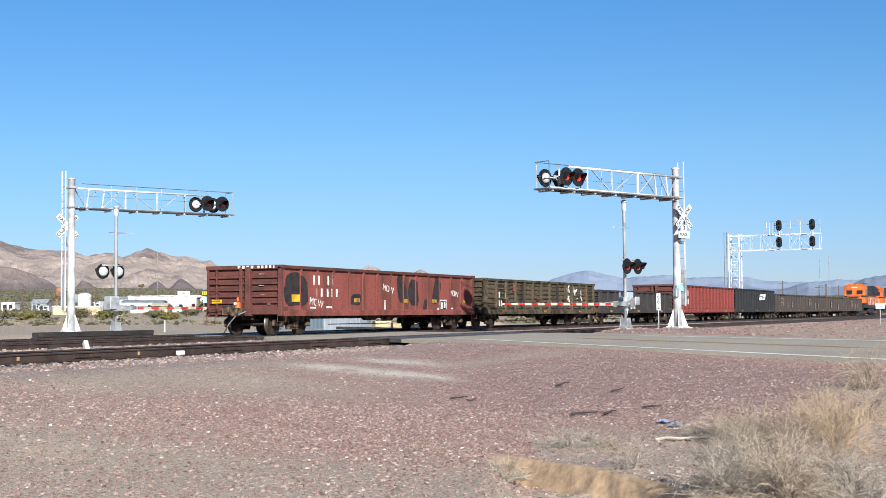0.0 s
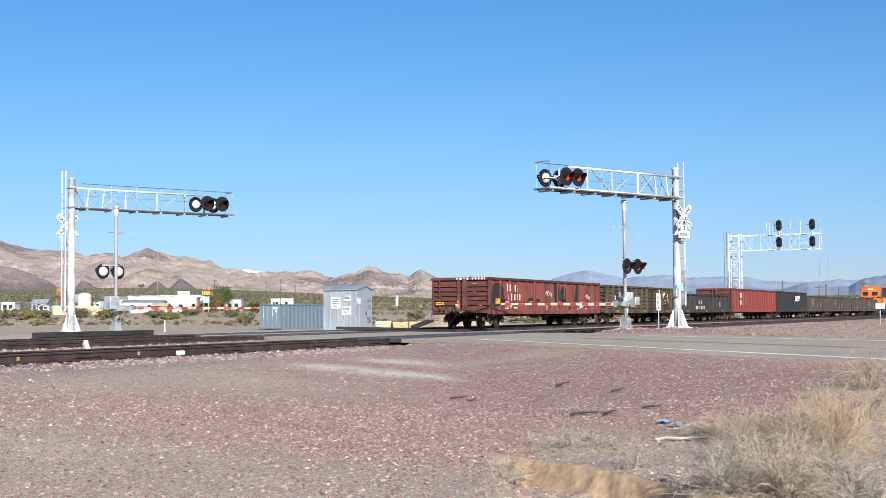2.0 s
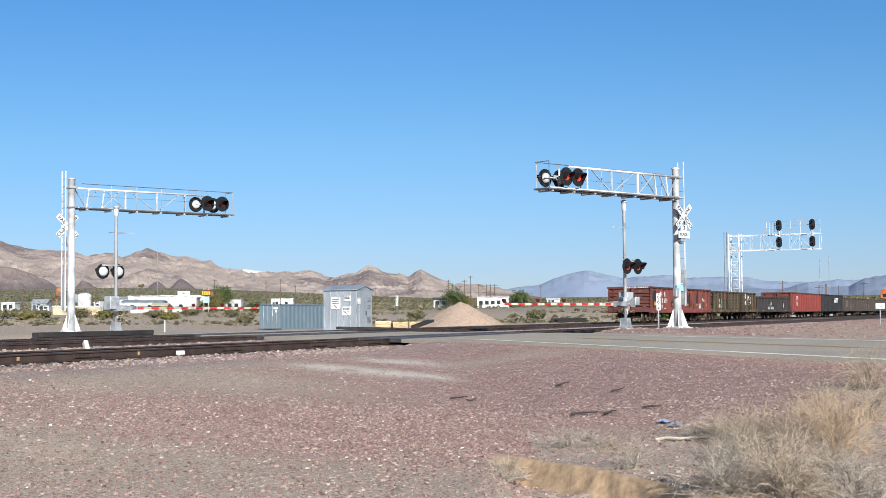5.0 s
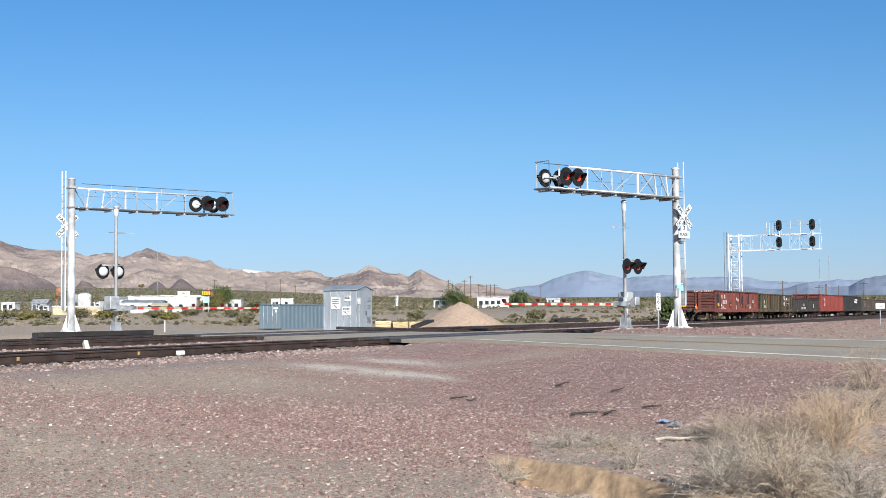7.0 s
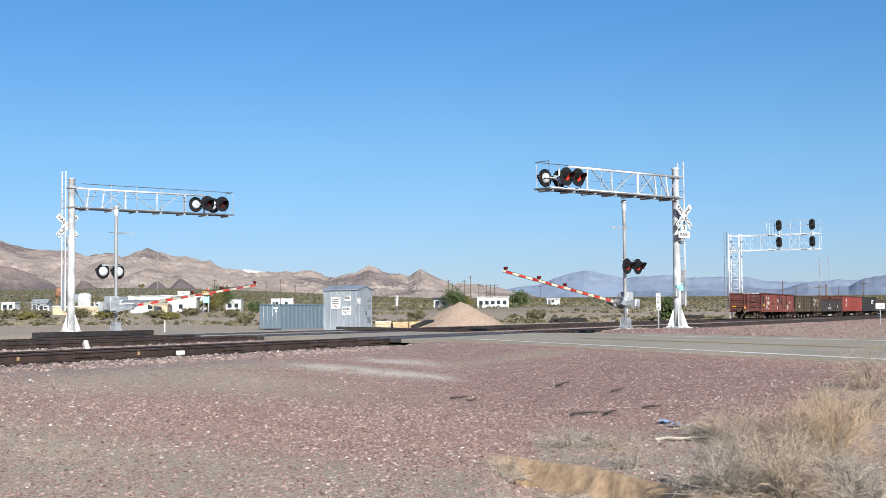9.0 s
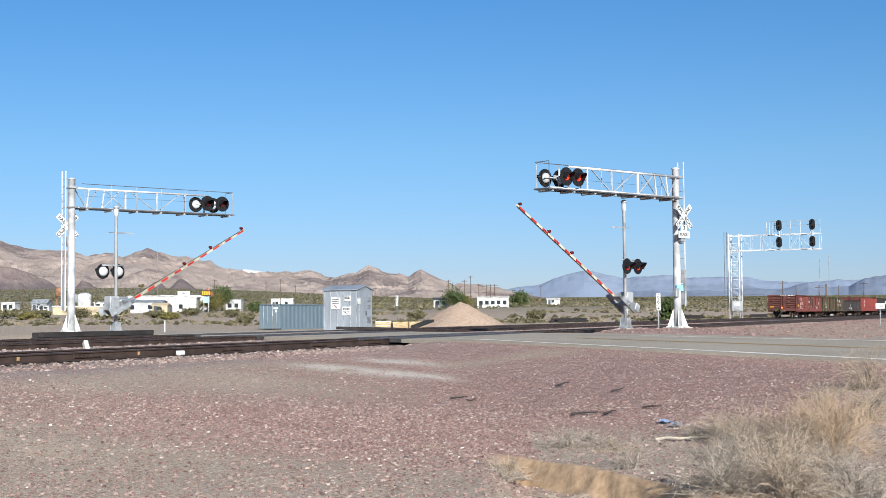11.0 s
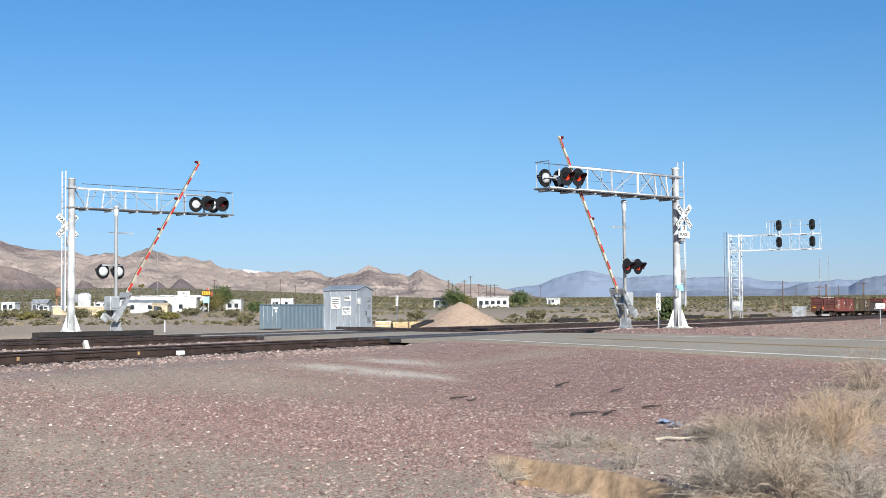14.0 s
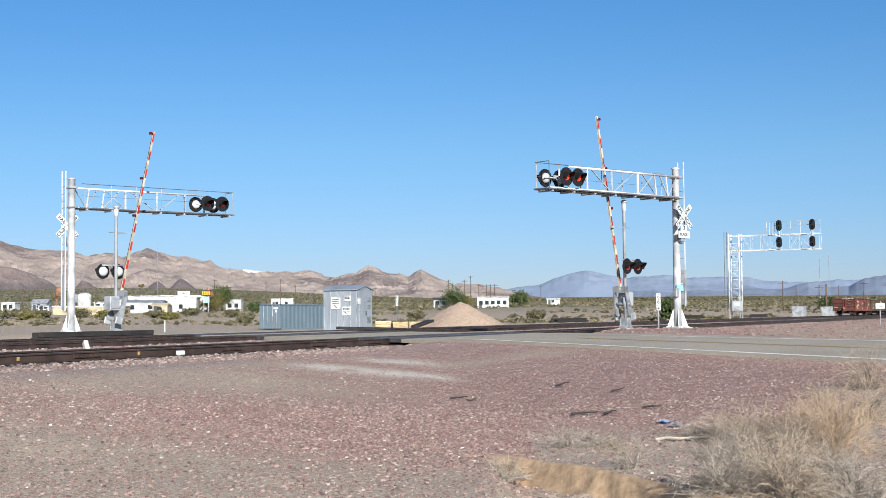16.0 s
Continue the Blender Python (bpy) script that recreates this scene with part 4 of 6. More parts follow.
# ---- crossing signals ----
M_LENS = glow("red_signal_lens", (0.7, 0.05, 0.02), 0.18)
M_LENS_OFF = mat("dark_red_lens", (0.09, 0.01, 0.009), 0.15, 0, 0.1)
M_GREYBOX = mat("grey_cast_aluminium", (0.3, 0.31, 0.32), 0.5, 0.2, 0.12, 2, 25)
M_CREAM = mat("cream_reflective_sheeting", (0.5, 0.45, 0.35), 0.5, 0, 0.1, 3, 30)


def flasher(parent, x, y, z, s, lit, r=0.34, back_white=True):
    """A flashing lamp with background disc, hood, lens and lamp case; s: the way it faces along y."""
    b = bmesh.new()
    lathe(b, [(r, -0.012), (r, 0.012)], 28, "y", (x, y, z))
    d = part("light_background", b, M_BLACK, parent)
    b = bmesh.new()
    prof = [(0.05, -0.16), (0.15, -0.13), (0.19, -0.05), (0.2, -0.015)]
    lathe(b, [(a, h * s) for a, h in prof], 20, "y", (x, y, z))
    part("lamp_case", b, M_ALU if back_white else M_BLACK, d)
    b = bmesh.new()
    lathe(b, [(0.15, s * 0.014), (0.13, s * 0.035), (0.05, s * 0.05)], 20, "y", (x, y, z))
    part("lens", b, M_LENS if lit else M_LENS_OFF, d)
    b = bmesh.new()
    n = 16
    rows = []
    for k in range(n + 1):
        a = radians(-25 + 230 * k / n)
        ln = 0.38 * (0.45 + 0.55 * max(0, math.sin(a)))
        c, q = math.cos(a), math.sin(a)
        rows.append([bm_v for bm_v in (b.verts.new((x + 0.165 * c, y + s * 0.01, z + 0.165 * q)), b.verts.new((x + 0.175 * c, y + s * (0.01 + ln), z + 0.175 * q - 0.04)),
                                       b.verts.new((x + 0.185 * c, y + s * (0.01 + ln), z + 0.185 * q - 0.04)), b.verts.new((x + 0.178 * c, y + s * 0.01, z + 0.178 * q)))])
    for p0, p1 in zip(rows, rows[1:]):
        for k in range(4):
            b.faces.new((p0[k], p0[(k + 1) % 4], p1[(k + 1) % 4], p1[k]))
    part("hood", b, M_BLACK, d)
    return d


def crossbuck(parent, y, z):
    for a, text in ((45, "CROSSING"), (-45, "RAILROAD")):
        b = bmesh.new()
        box(b, -0.61, 0.61, -0.006, 0.006, -0.115, 0.115)
        blade = part("crossbuck_blade", b, M_WHITE, parent, "white crossbuck blade with black letters")
        off = 0.0 if a > 0 else 0.014
        blade.matrix_local = Matrix.Translation((0, y + off, z)) @ Matrix.Rotation(radians(a), 4, "Y")
        other = "RAILROAD" if text == "CROSSING" else "CROSSING"
        for front in (1, -1):
            word = text if front > 0 else other
            for t, xx in ((word[:4], -0.34), (word[4:], 0.34)):
                m = Matrix.Translation((-xx if front > 0 else xx, front * 0.009, -0.005)) @ (Matrix.Rotation(math.pi, 4, "Z") if front > 0 else Matrix()) @ FACING_NEAR
                words("letters", t, 0.2, M_BLACK, blade, m, 0.003)


def cantilever(px, py, az, length, lit, tracks_sign, ladder_top, back_lamp, ladder):
    c = thing("cantilever_signal", "silver steel cantilever mast with walkway and flashing red lamps", "railroad signal",
              pose(px, py, 0.083, 0, 0, az) @ Matrix.Scale(1.03, 4), group="cantilever crossing signals")
    H, zb, zt = 6.377, 5.18, 6.0
    b = bmesh.new()
    lathe(b, [(0.165, 0.0), (0.15, 2.0), (0.14, H - 0.04), (0.17, H - 0.03), (0.17, H), (0.05, H + 0.03)], 20, "z")
    part("mast", b, M_ALU, c)
    b = bmesh.new()
    box(b, -0.33, 0.33, -0.33, 0.33, 0.0, 0.035)
    for a in range(4):
        q = Matrix.Rotation(radians(45 + 90 * a), 3, "Z")
        pts = [(0.1, 0.02), (0.4, 0.02), (0.4, 0.06), (0.17, 0.72), (0.1, 0.72)]
        lo = [b.verts.new(q @ Vector((u, -0.012, w))) for u, w in pts]
        hi = [b.verts.new(q @ Vector((u, 0.012, w))) for u, w in pts]
        for k in range(5):
            b.faces.new((lo[k], lo[(k + 1) % 5], hi[(k + 1) % 5], hi[k]))
        b.faces.new(lo[::-1])
        b.faces.new(hi)
    part("base_plate", b, M_WHITE, c)
    b = bmesh.new()
    box(b, -0.42, 0.42, -0.42, 0.42, -0.6, -0.002)
    part("foundation", b, M_CONCRETE, c)
    for a in range(4):
        b = bmesh.new()
        q = radians(90 * a)
        tube(b, (0.5 * math.cos(q) * 0.75, 0.5 * math.sin(q) * 0.75, 0.0), (0.5 * math.cos(q) * 0.75, 0.5 * math.sin(q) * 0.75, 0.12), 0.022, n=8)
        part("anchor_bolt", b, M_GALV, c)
    # arm
    L = length
    for y, z, r in ((0.22, zt, 0.045), (0.22, zb, 0.045)):
        b = bmesh.new()
        tube(b, (0.1, y, z), (L - (1.1 if z > 5.5 else 0.1), y, z), r, n=10)
        part("chord", b, M_ALU, c)
    for z in (zb, zt):
        b = bmesh.new()
        box(b, -0.19, 0.2, -0.2, 0.26, z - 0.035, z + 0.035)
        part("mast_clamp", b, M_GALV, c, bevel=0.01)
    xs = [0.75, 1.45, 2.55, 4.05, 5.4]
    for k, x in enumerate(xs):
        b = bmesh.new()
        bar(b, (x, 0.22, zb), (x + (0.12 if k in (0, 1) else 0), 0.22, zt), 0.075 if k == 2 else 0.05, 0.05)
        part("upright", b, M_ALU, c)
    for x0, z0, x1, z1 in ((0.2, zt, 0.75, zb), (0.75, zb, 1.25, zt), (1.45, zb, 2.3, zt), (2.55, zb, 1.6, zt), (2.75, zt, 4.0, zb), (4.1, zb, 5.2, zt)):
        b = bmesh.new()
        bar(b, (x0, 0.22, z0), (x1, 0.22, z1), 0.035, 0.035)
        part("diagonal", b, M_GALV, c)
    # walkway of slats with a rail
    b = bmesh.new()
    box(b, 0.2, L + 0.05, -0.42, -0.38, zb - 0.07, zb - 0.02)
    box(b, 0.2, L + 0.05, 0.30, 0.34, zb - 0.07, zb - 0.02)
    for k in range(int(L / 0.09)):
        x = 0.22 + k * 0.09
        box(b, x, x + 0.03, -0.38, 0.30, zb - 0.06, zb - 0.02)
    # the dark colour stands in for the grating's shaded underside
    part("walkway_grating", b, M_GRATING, c)
    for k in range(7):
        b = bmesh.new()
        x = 0.5 + (L - 0.7) * k / 6
        box(b, x - 0.04, x + 0.04, -0.42, 0.3, zb - 0.14, zb - 0.071)
        part("walkway_joist", b, M_GALV, c)
    b = bmesh.new()
    for z, r in ((zt + 0.14, 0.015), (zb + 0.45, 0.006)):
        tube(b, (0.25, -0.4, z), (L, -0.4, z), r, n=6)
    tube(b, (L, -0.4, zt + 0.14), (L, 0.3, zt + 0.14), 0.014, n=6)
    tube(b, (L, 0.3, zt + 0.14), (L, 0.3, zb), 0.014, n=6)
    part("handrail", b, M_GRATING, c)
    for k in range(7):
        b = bmesh.new()
        x = 0.4 + (L - 0.45) * k / 6
        tube(b, (x, -0.4, zb - 0.05), (x, -0.4, zt + 0.14), 0.016, n=6)
        part("rail_post", b, M_GALV, c)
    # lamps facing both ways
    b = bmesh.new()
    for q in (0.24, -0.24):
        tube(b, (6.0, q, zb + 0.42), (L - 0.3, q, zb + 0.42), 0.025, n=8)
        tube(b, (6.42, q, zb), (6.42, q, zb + 0.78), 0.035, n=8)
    part("lamp_bracket", b, M_ALU, c)
    flasher(c, 6.1, 0.42, zb + 0.42, 1, lit[0])
    flasher(c, back_lamp, 0.42, zb + 0.42, 1, lit[1])
    flasher(c, 6.2, -0.45, zb + 0.42, -1, lit[2])
    flasher(c, 6.95, -0.45, zb + 0.42, -1, lit[3])
    # ladder
    for x, y in ladder:
        b = bmesh.new()
        bar(b, (x, y, 0.85), (x, y, ladder_top), 0.05, 0.03)
        part("ladder_rail", b, M_ALU, c)
    rb = bmesh.new()
    tube(rb, (*ladder[0], 0), (*ladder[1], 0), 0.014, n=6)
    rm = mesh_of("ladder_rung", rb, M_GALV)
    for k in range(int((ladder_top - 0.95) / 0.3)):
        piece("ladder_rung", rm, c, (0, 0, 0.95 + k * 0.3))
    b = bmesh.new()
    for z in (1.75, 3.4, 5.2):
        bar(b, (0, 0, z), ((ladder[0][0] + ladder[1][0]) / 2, (ladder[0][1] + ladder[1][1]) / 2, z), 0.05, 0.04)
    part("ladder_bracket", b, M_GALV, c)
    b = bmesh.new()
    bar(b, (ladder[0][0] * 0.5 + ladder[1][0] * 0.5, ladder[0][1] * 0.5 + ladder[1][1] * 0.5 + 0.03, 0.9), (ladder[0][0] * 0.5 + ladder[1][0] * 0.5, ladder[0][1] * 0.5 + ladder[1][1] * 0.5 + 0.03, 2.3), *((0.02, 0.34) if ladder[0][0] == ladder[1][0] else (0.34, 0.02)))
    part("climbing_guard", b, M_GALV, c)
    crossbuck(c, 0.4, 4.42)
    b = bmesh.new()
    bar(b, (0, 0.1, 4.45), (0, 0.4, 4.45), 0.06, 0.05)
    part("sign_bracket", b, M_GALV, c)
    if tracks_sign:
        b = bmesh.new()
        prism(b, [(-0.34, 3.55), (0.34, 3.55), (0.34, 3.83), (0.17, 3.83), (0.17, 4.08), (-0.17, 4.08), (-0.17, 3.83), (-0.34, 3.83)], "y", 0.385, 0.397)
        sg = part("track_count_sign", b, M_WHITE, c, "white sign counting three tracks")
        turn = Matrix.Rotation(math.pi, 4, "Z") @ FACING_NEAR
        words("letters", "3", 0.26, M_BLACK, sg, Matrix.Translation((0, 0.402, 3.94)) @ turn, 0.004)
        words("letters", "TRACKS", 0.15, M_BLACK, sg, Matrix.Translation((0, 0.402, 3.68)) @ turn, 0.002)
        b = bmesh.new()
        box(b, -0.24, 0.2, 0.13, 0.16, 1.45, 1.7)
        part("identification_plate", b, mat("pale_blue_enamel", (0.25, 0.5, 0.72), 0.4), c, "small pale blue plate with writing bars")
    b = bmesh.new()
    box(b, -0.11, 0.11, 0.16, 0.36, 3.4 if tracks_sign else 3.55, 3.75 if tracks_sign else 3.95)
    part("junction_box", b, M_GREYBOX, c, bevel=0.02)
    b = bmesh.new()
    box(b, 0.1, 0.3, 0.0, 0.2, 1.2, 1.55)
    part("meter_box", b, M_GREYBOX, c, bevel=0.02)
    return c


ARMS = []


def gate(px, py, az, lit):
    g = thing("crossing_gate", "silver crossing gate mast with red and white arm", "crossing gate", pose(px, py, 0.083, 0, 0, az) @ Matrix.Scale(1.03, 4), group="crossing gates")
    H = 4.89
    b = bmesh.new()
    lathe(b, [(0.065, 0.3), (0.063, H - 0.35), (0.09, H - 0.34), (0.09, H - 0.05), (0.04, H)], 16, "z")
    part("mast", b, M_ALU, g)
    b = bmesh.new()
    prism(b, [(-0.24, 0), (0.24, 0), (0.24, 0.05), (0.13, 0.1), (0.12, 0.4), (-0.12, 0.4), (-0.13, 0.1), (-0.24, 0.05)], "y", -0.17, 0.17)
    part("junction_base", b, M_GREYBOX, g, bevel=0.02)
    b = bmesh.new()
    box(b, -0.3, 0.3, -0.28, 0.28, -0.5, -0.002)
    part("foundation", b, M_CONCRETE, g)
    b = bmesh.new()
    box(b, -0.55, -0.1, -0.4, 0.02, 0.85, 1.4)
    part("gate_mechanism", b, M_GALV, g, bevel=0.03)
    b = bmesh.new()
    box(b, -0.5, -0.15, -0.43, -0.4, 0.92, 1.32)
    part("mechanism_cover", b, M_GREYBOX, g, bevel=0.01)
    b = bmesh.new()
    box(b, -0.12, 0.0, -0.2, 0.0, 0.95, 1.25)
    part("mechanism_bracket", b, M_GREYBOX, g)
    b = bmesh.new()
    lathe(b, [(0.1, 0.75), (0.1, 1.2)], 14, "z")
    tube(b, (0.03, -0.1, 0.55), (0.0, 0.12, 0.75), 0.03, n=8)
    tube(b, (0.0, 0.12, 0.75), (0.02, 0.05, 0.42), 0.03, n=8)
    part("mast_clamp", b, M_GALV, g)
    # bell on top, crossarm of the lamps
    b = bmesh.new()
    lathe(b, [(0.09, H - 0.06), (0.13, H), (0.12, H + 0.04), (0.03, H + 0.09)], 16, "z")
    part("bell", b, M_GALV, g)
    b = bmesh.new()
    tube(b, (-0.5, 0.22, 2.62), (0.5, 0.22, 2.62), 0.025, n=8)
    tube(b, (0, 0.05, 2.62), (0, 0.25, 2.62), 0.04, n=8)
    part("crossarm", b, M_GALV, g)
    flasher(g, -0.36, 0.36, 2.38, 1, lit[0], 0.3)
    flasher(g, 0.36, 0.36, 2.38, 1, lit[1], 0.3)
    b = bmesh.new()
    bar(b, (-0.05, 0.0, 3.9), (0.85, 0.0, 3.88), 0.035, 0.05)
    tube(b, (-0.35, 0.0, 3.9), (0, 0, 3.9), 0.018, n=6)
    part("arm_guide", b, M_GALV, g)
    # the moving arm: castings, counterweight and striped boom
    b = bmesh.new()
    for y in (-0.46, 0.12):
        prism(b, [(-0.28, -0.12), (-0.42, -0.12), (-0.5, -0.02), (-0.48, 0.18), (-0.36, 0.24), (-0.24, 0.2), (-0.12, 0.12), (0.35, 0.1), (0.65, 0.07), (0.65, -0.05), (0.3, -0.09), (-0.15, -0.1)], "y", y, y + 0.05)
    tube(b, (0, -0.5, 0), (0, 0.24, 0), 0.06, n=12)
    box(b, 0.45, 0.7, -0.46, 0.17, -0.05, 0.08)
    arm = part("gate_arm", b, M_GREYBOX, g, "red and white striped gate arm")
    arm.location = (0, 0, 0.93)
    for y in (-0.56, 0.16):
        b = bmesh.new()
        box(b, -0.66, -0.38, y, y + 0.07, -0.04, 0.28)
        part("counterweight", b, M_GALV, arm, bevel=0.02)
    x0, x1, n = 0.55, 7.33, 18
    b = bmesh.new()
    for y in (-0.165, -0.115):
        prism(b, [(x0, -0.056), (x1, -0.036), (x1, 0.036), (x0, 0.056)], "y", y, y + 0.03)
    part("boom", b, M_CREAM, arm)
    step = (x1 - x0) / n
    for k in range(0, n, 2):
        a, c = x0 + (k + 0.75) * step, x0 + (k + 1.72) * step
        b = bmesh.new()
        h = 0.044 - 0.013 * k / n
        for y in (-0.169, -0.085):
            box(b, a, c, y, y + 0.004, -h - 0.004, h)
        part("stripe", b, M_RED, arm)
    for x in (3.75, 5.3, 7.2):
        b = bmesh.new()
        lathe(b, [(0.05, -0.06), (0.055, 0.06)], 12, "y", (x, -0.13, 0.13))
        box(b, x - 0.03, x + 0.03, -0.15, -0.11, 0.03, 0.1)
        part("arm_lamp", b, M_LENS_OFF, arm)
    b = bmesh.new()
    tube(b, (0.6, -0.13, 0.075), (7.2, -0.13, 0.05), 0.008, n=5)
    part("lamp_cable", b, M_HOSE, arm)
    ARMS.append(arm)
    return g


def build_crossing_signals():
    cantilever(54.46, 13.86, 155, 7.5, (1, 1, 0, 0), True, 6.62, 6.72, ((-0.2, -0.04), (-0.2, 0.25)))
    cantilever(45.94, 38.04, -25.5, 7.55, (0, 0, 0, 0), False, 6.7, 7.0, ((-0.2, 0.16), (-0.2, 0.5)))
    gate(51.86, 15.31, 162, (1, 1))
    gate(44.05, 34.22, -16, (0, 0))


# ---- the tall signal over the main line ----


def build_signal_bridge():
    g = thing("cantilever_signal_bridge", "silver lattice signal cantilever with black signal heads", "railroad signal", pose(162.6, 34.2, -0.1))
    for x in (-0.7, 0.7):
        for y in (-0.62, 0.62):
            b = bmesh.new()
            tube(b, (x, y, 0), (x, y, 10.2), 0.09, n=10)
            part("tower_leg", b, M_ALU, g)
    for x in (-0.7, 0.7):
        b = bmesh.new()
        for k in range(9):
            z = 0.4 + k * 1.08
            bar(b, (x, -0.62, z), (x, 0.62, z + 1.08 if k < 8 else z), 0.034, 0.034)
            bar(b, (x, -0.62, z), (x, 0.62, z), 0.03, 0.03)
            if k % 2:
                bar(b, (x, 0.62, z), (x, -0.62, z + 1.08 if k < 8 else z), 0.034, 0.034)
        part("tower_lattice", b, M_ALU, g)
    L = 10.2
    for z in (8.15, 9.95):
        for x in (-0.6, 0.6):
            b = bmesh.new()
            bar(b, (x, 0.62, z), (x - 0.35, -L, z), 0.12, 0.12)
            part("chord", b, M_ALU, g)
    b = bmesh.new()
    for k in range(9):
        y = -0.9 - k * 1.15
        for x in (-0.6 - 0.03 * k, 0.55):
            bar(b, (x, y, 8.15), (x, y, 9.95), 0.028, 0.028)
            if k % 3 != 1:
                bar(b, (x, y, 8.15 if k % 2 else 9.95), (x, max(-L, y - 1.15), 9.95 if k % 2 else 8.15), 0.024, 0.024)
    part("arm_lattice", b, M_ALU, g)
    b = bmesh.new()
    for y0, y1 in ((-4.0, -5.3), (-5.7, -10.2)):
        for z in (11.0, 11.5):
            tube(b, (-0.9, y0, z), (-0.9, y1, z), 0.035, n=6)
        for k in range(5):
            y = y0 + (y1 - y0) * k / 4
            tube(b, (-0.9, y, 9.95), (-0.9, y, 11.5), 0.035, n=6)
    part("handrail", b, M_GALV, g)
    for y in (-5.5, -9.35):
        for z in (9.0, 11.0):
            b = bmesh.new()
            pts = [(y + 0.34 * math.cos(a), z + 0.34 * math.sin(a) + (0.3 if math.sin(a) > 0 else -0.3)) for a in [k * math.tau / 20 + 0.01 for k in range(20)]]
            prism(b, pts, "x", -1.25, -1.2)
            h = part("signal_head", b, M_BLACK, g)
            for q in (-0.3, 0.3):
                bb = bmesh.new()
                lathe(bb, [(0.16, -1.25), (0.17, -1.5), (0.14, -1.5), (0.13, -1.27)], 14, "x", (0, y, z + q))
                part("hood", bb, M_BLACK, h)
        b = bmesh.new()
        tube(b, (-1.1, y - 0.05, 8.1), (-1.1, y - 0.05, 11.4), 0.06, n=8)
        part("head_post", b, M_ALU, g)
    for y in (0.9, 1.2):
        b = bmesh.new()
        bar(b, (-0.5, y, 0.2), (-0.5, y, 10.5), 0.07, 0.04)
        part("ladder_rail", b, M_GRATING, g)
    rb = bmesh.new()
    tube(rb, (-0.5, 0.9, 0), (-0.5, 1.2, 0), 0.02, n=5)
    rm = mesh_of("ladder_rung", rb, M_GALV)
    for k in range(33):
        piece("ladder_rung", rm, g, (0, 0, 0.5 + k * 0.3))
    b = bmesh.new()
    box(b, -1.3, -0.9, -0.95, 0.2, 0.9, 2.1)
    part("relay_case", b, M_GALV, g, bevel=0.04)
    b = bmesh.new()
    box(b, -1.32, -1.305, -0.75, -0.05, 1.5, 2.0)
    part("notice", b, M_WHITE, g)
    for x, w in ((204.5, 1.9), (233.5, 2.1)):
        c = thing("signal_case", "pale grey metal signal equipment case beside the track", "equipment case", pose(x, 33.6, 0.0), group="equipment cases")
        b = bmesh.new()
        box(b, -0.5, 0.5, -w / 2, w / 2, 0.05, 1.4)
        part("cabinet", b, M_GALV, c, bevel=0.03)
        b = bmesh.new()
        box(b, -0.58, 0.58, -w / 2 - 0.08, w / 2 + 0.08, 1.4, 1.48)
        part("lid", b, M_GALV, c, bevel=0.02)
        b = bmesh.new()
        box(b, -0.6, 0.6, -w / 2 - 0.1, w / 2 + 0.1, -0.3, 0.05)
        part("plinth", b, M_CONCRETE, c)
        for q in (-0.25, 0.25):
            b = bmesh.new()
            box(b, -0.53, -0.5, q * w - 0.02, q * w + 0.02, 0.6, 0.9)
            part("latch", b, M_GALV, c)


# ---- beside the tracks ----
M_TIMBER = mat("creosoted_timber", (0.035, 0.03, 0.028), 0.85, 0, 0.3, 2, 20, 0.004)
M_PINE = mat("raw_pine", (0.5, 0.36, 0.2), 0.8, 0, 0.2, 3, 25)
M_SHED = mat("bare_aluminium_sheet", (0.36, 0.385, 0.415), 0.45, 0.4, 0.12, 1.2, 12, 0.002, (0.27, 0.295, 0.325), 0.5, 0.15, stretch=0.3)
M_CONTAINER = mat("grey_blue_container_paint", (0.115, 0.155, 0.185), 0.7, 0, 0.1, 0.8, 10, 0, (0.14, 0.175, 0.2), 0.4, 0.12)
M_DARKROOF = mat("dark_roof", (0.06, 0.062, 0.07), 0.6)
M_PLASTER = mat("white_plaster", (0.58, 0.57, 0.55), 0.8, 0, 0.06, 0.6, 10)
M_TAN_WALL = mat("tan_stucco", (0.44, 0.36, 0.24), 0.9, 0, 0.1, 0.6, 10)
M_WINDOW = mat("dark_window_glass", (0.03, 0.035, 0.04), 0.1, 0, 0.1)
M_POLE = mat("weathered_pole_timber", (0.12, 0.08, 0.06), 0.9, 0, 0.3, 2, 20)
M_RUST = mat("rusted_tank_steel", (0.28, 0.14, 0.075), 0.85, 0, 0.3, 1, 12, 0, (0.16, 0.09, 0.06), 0.5)


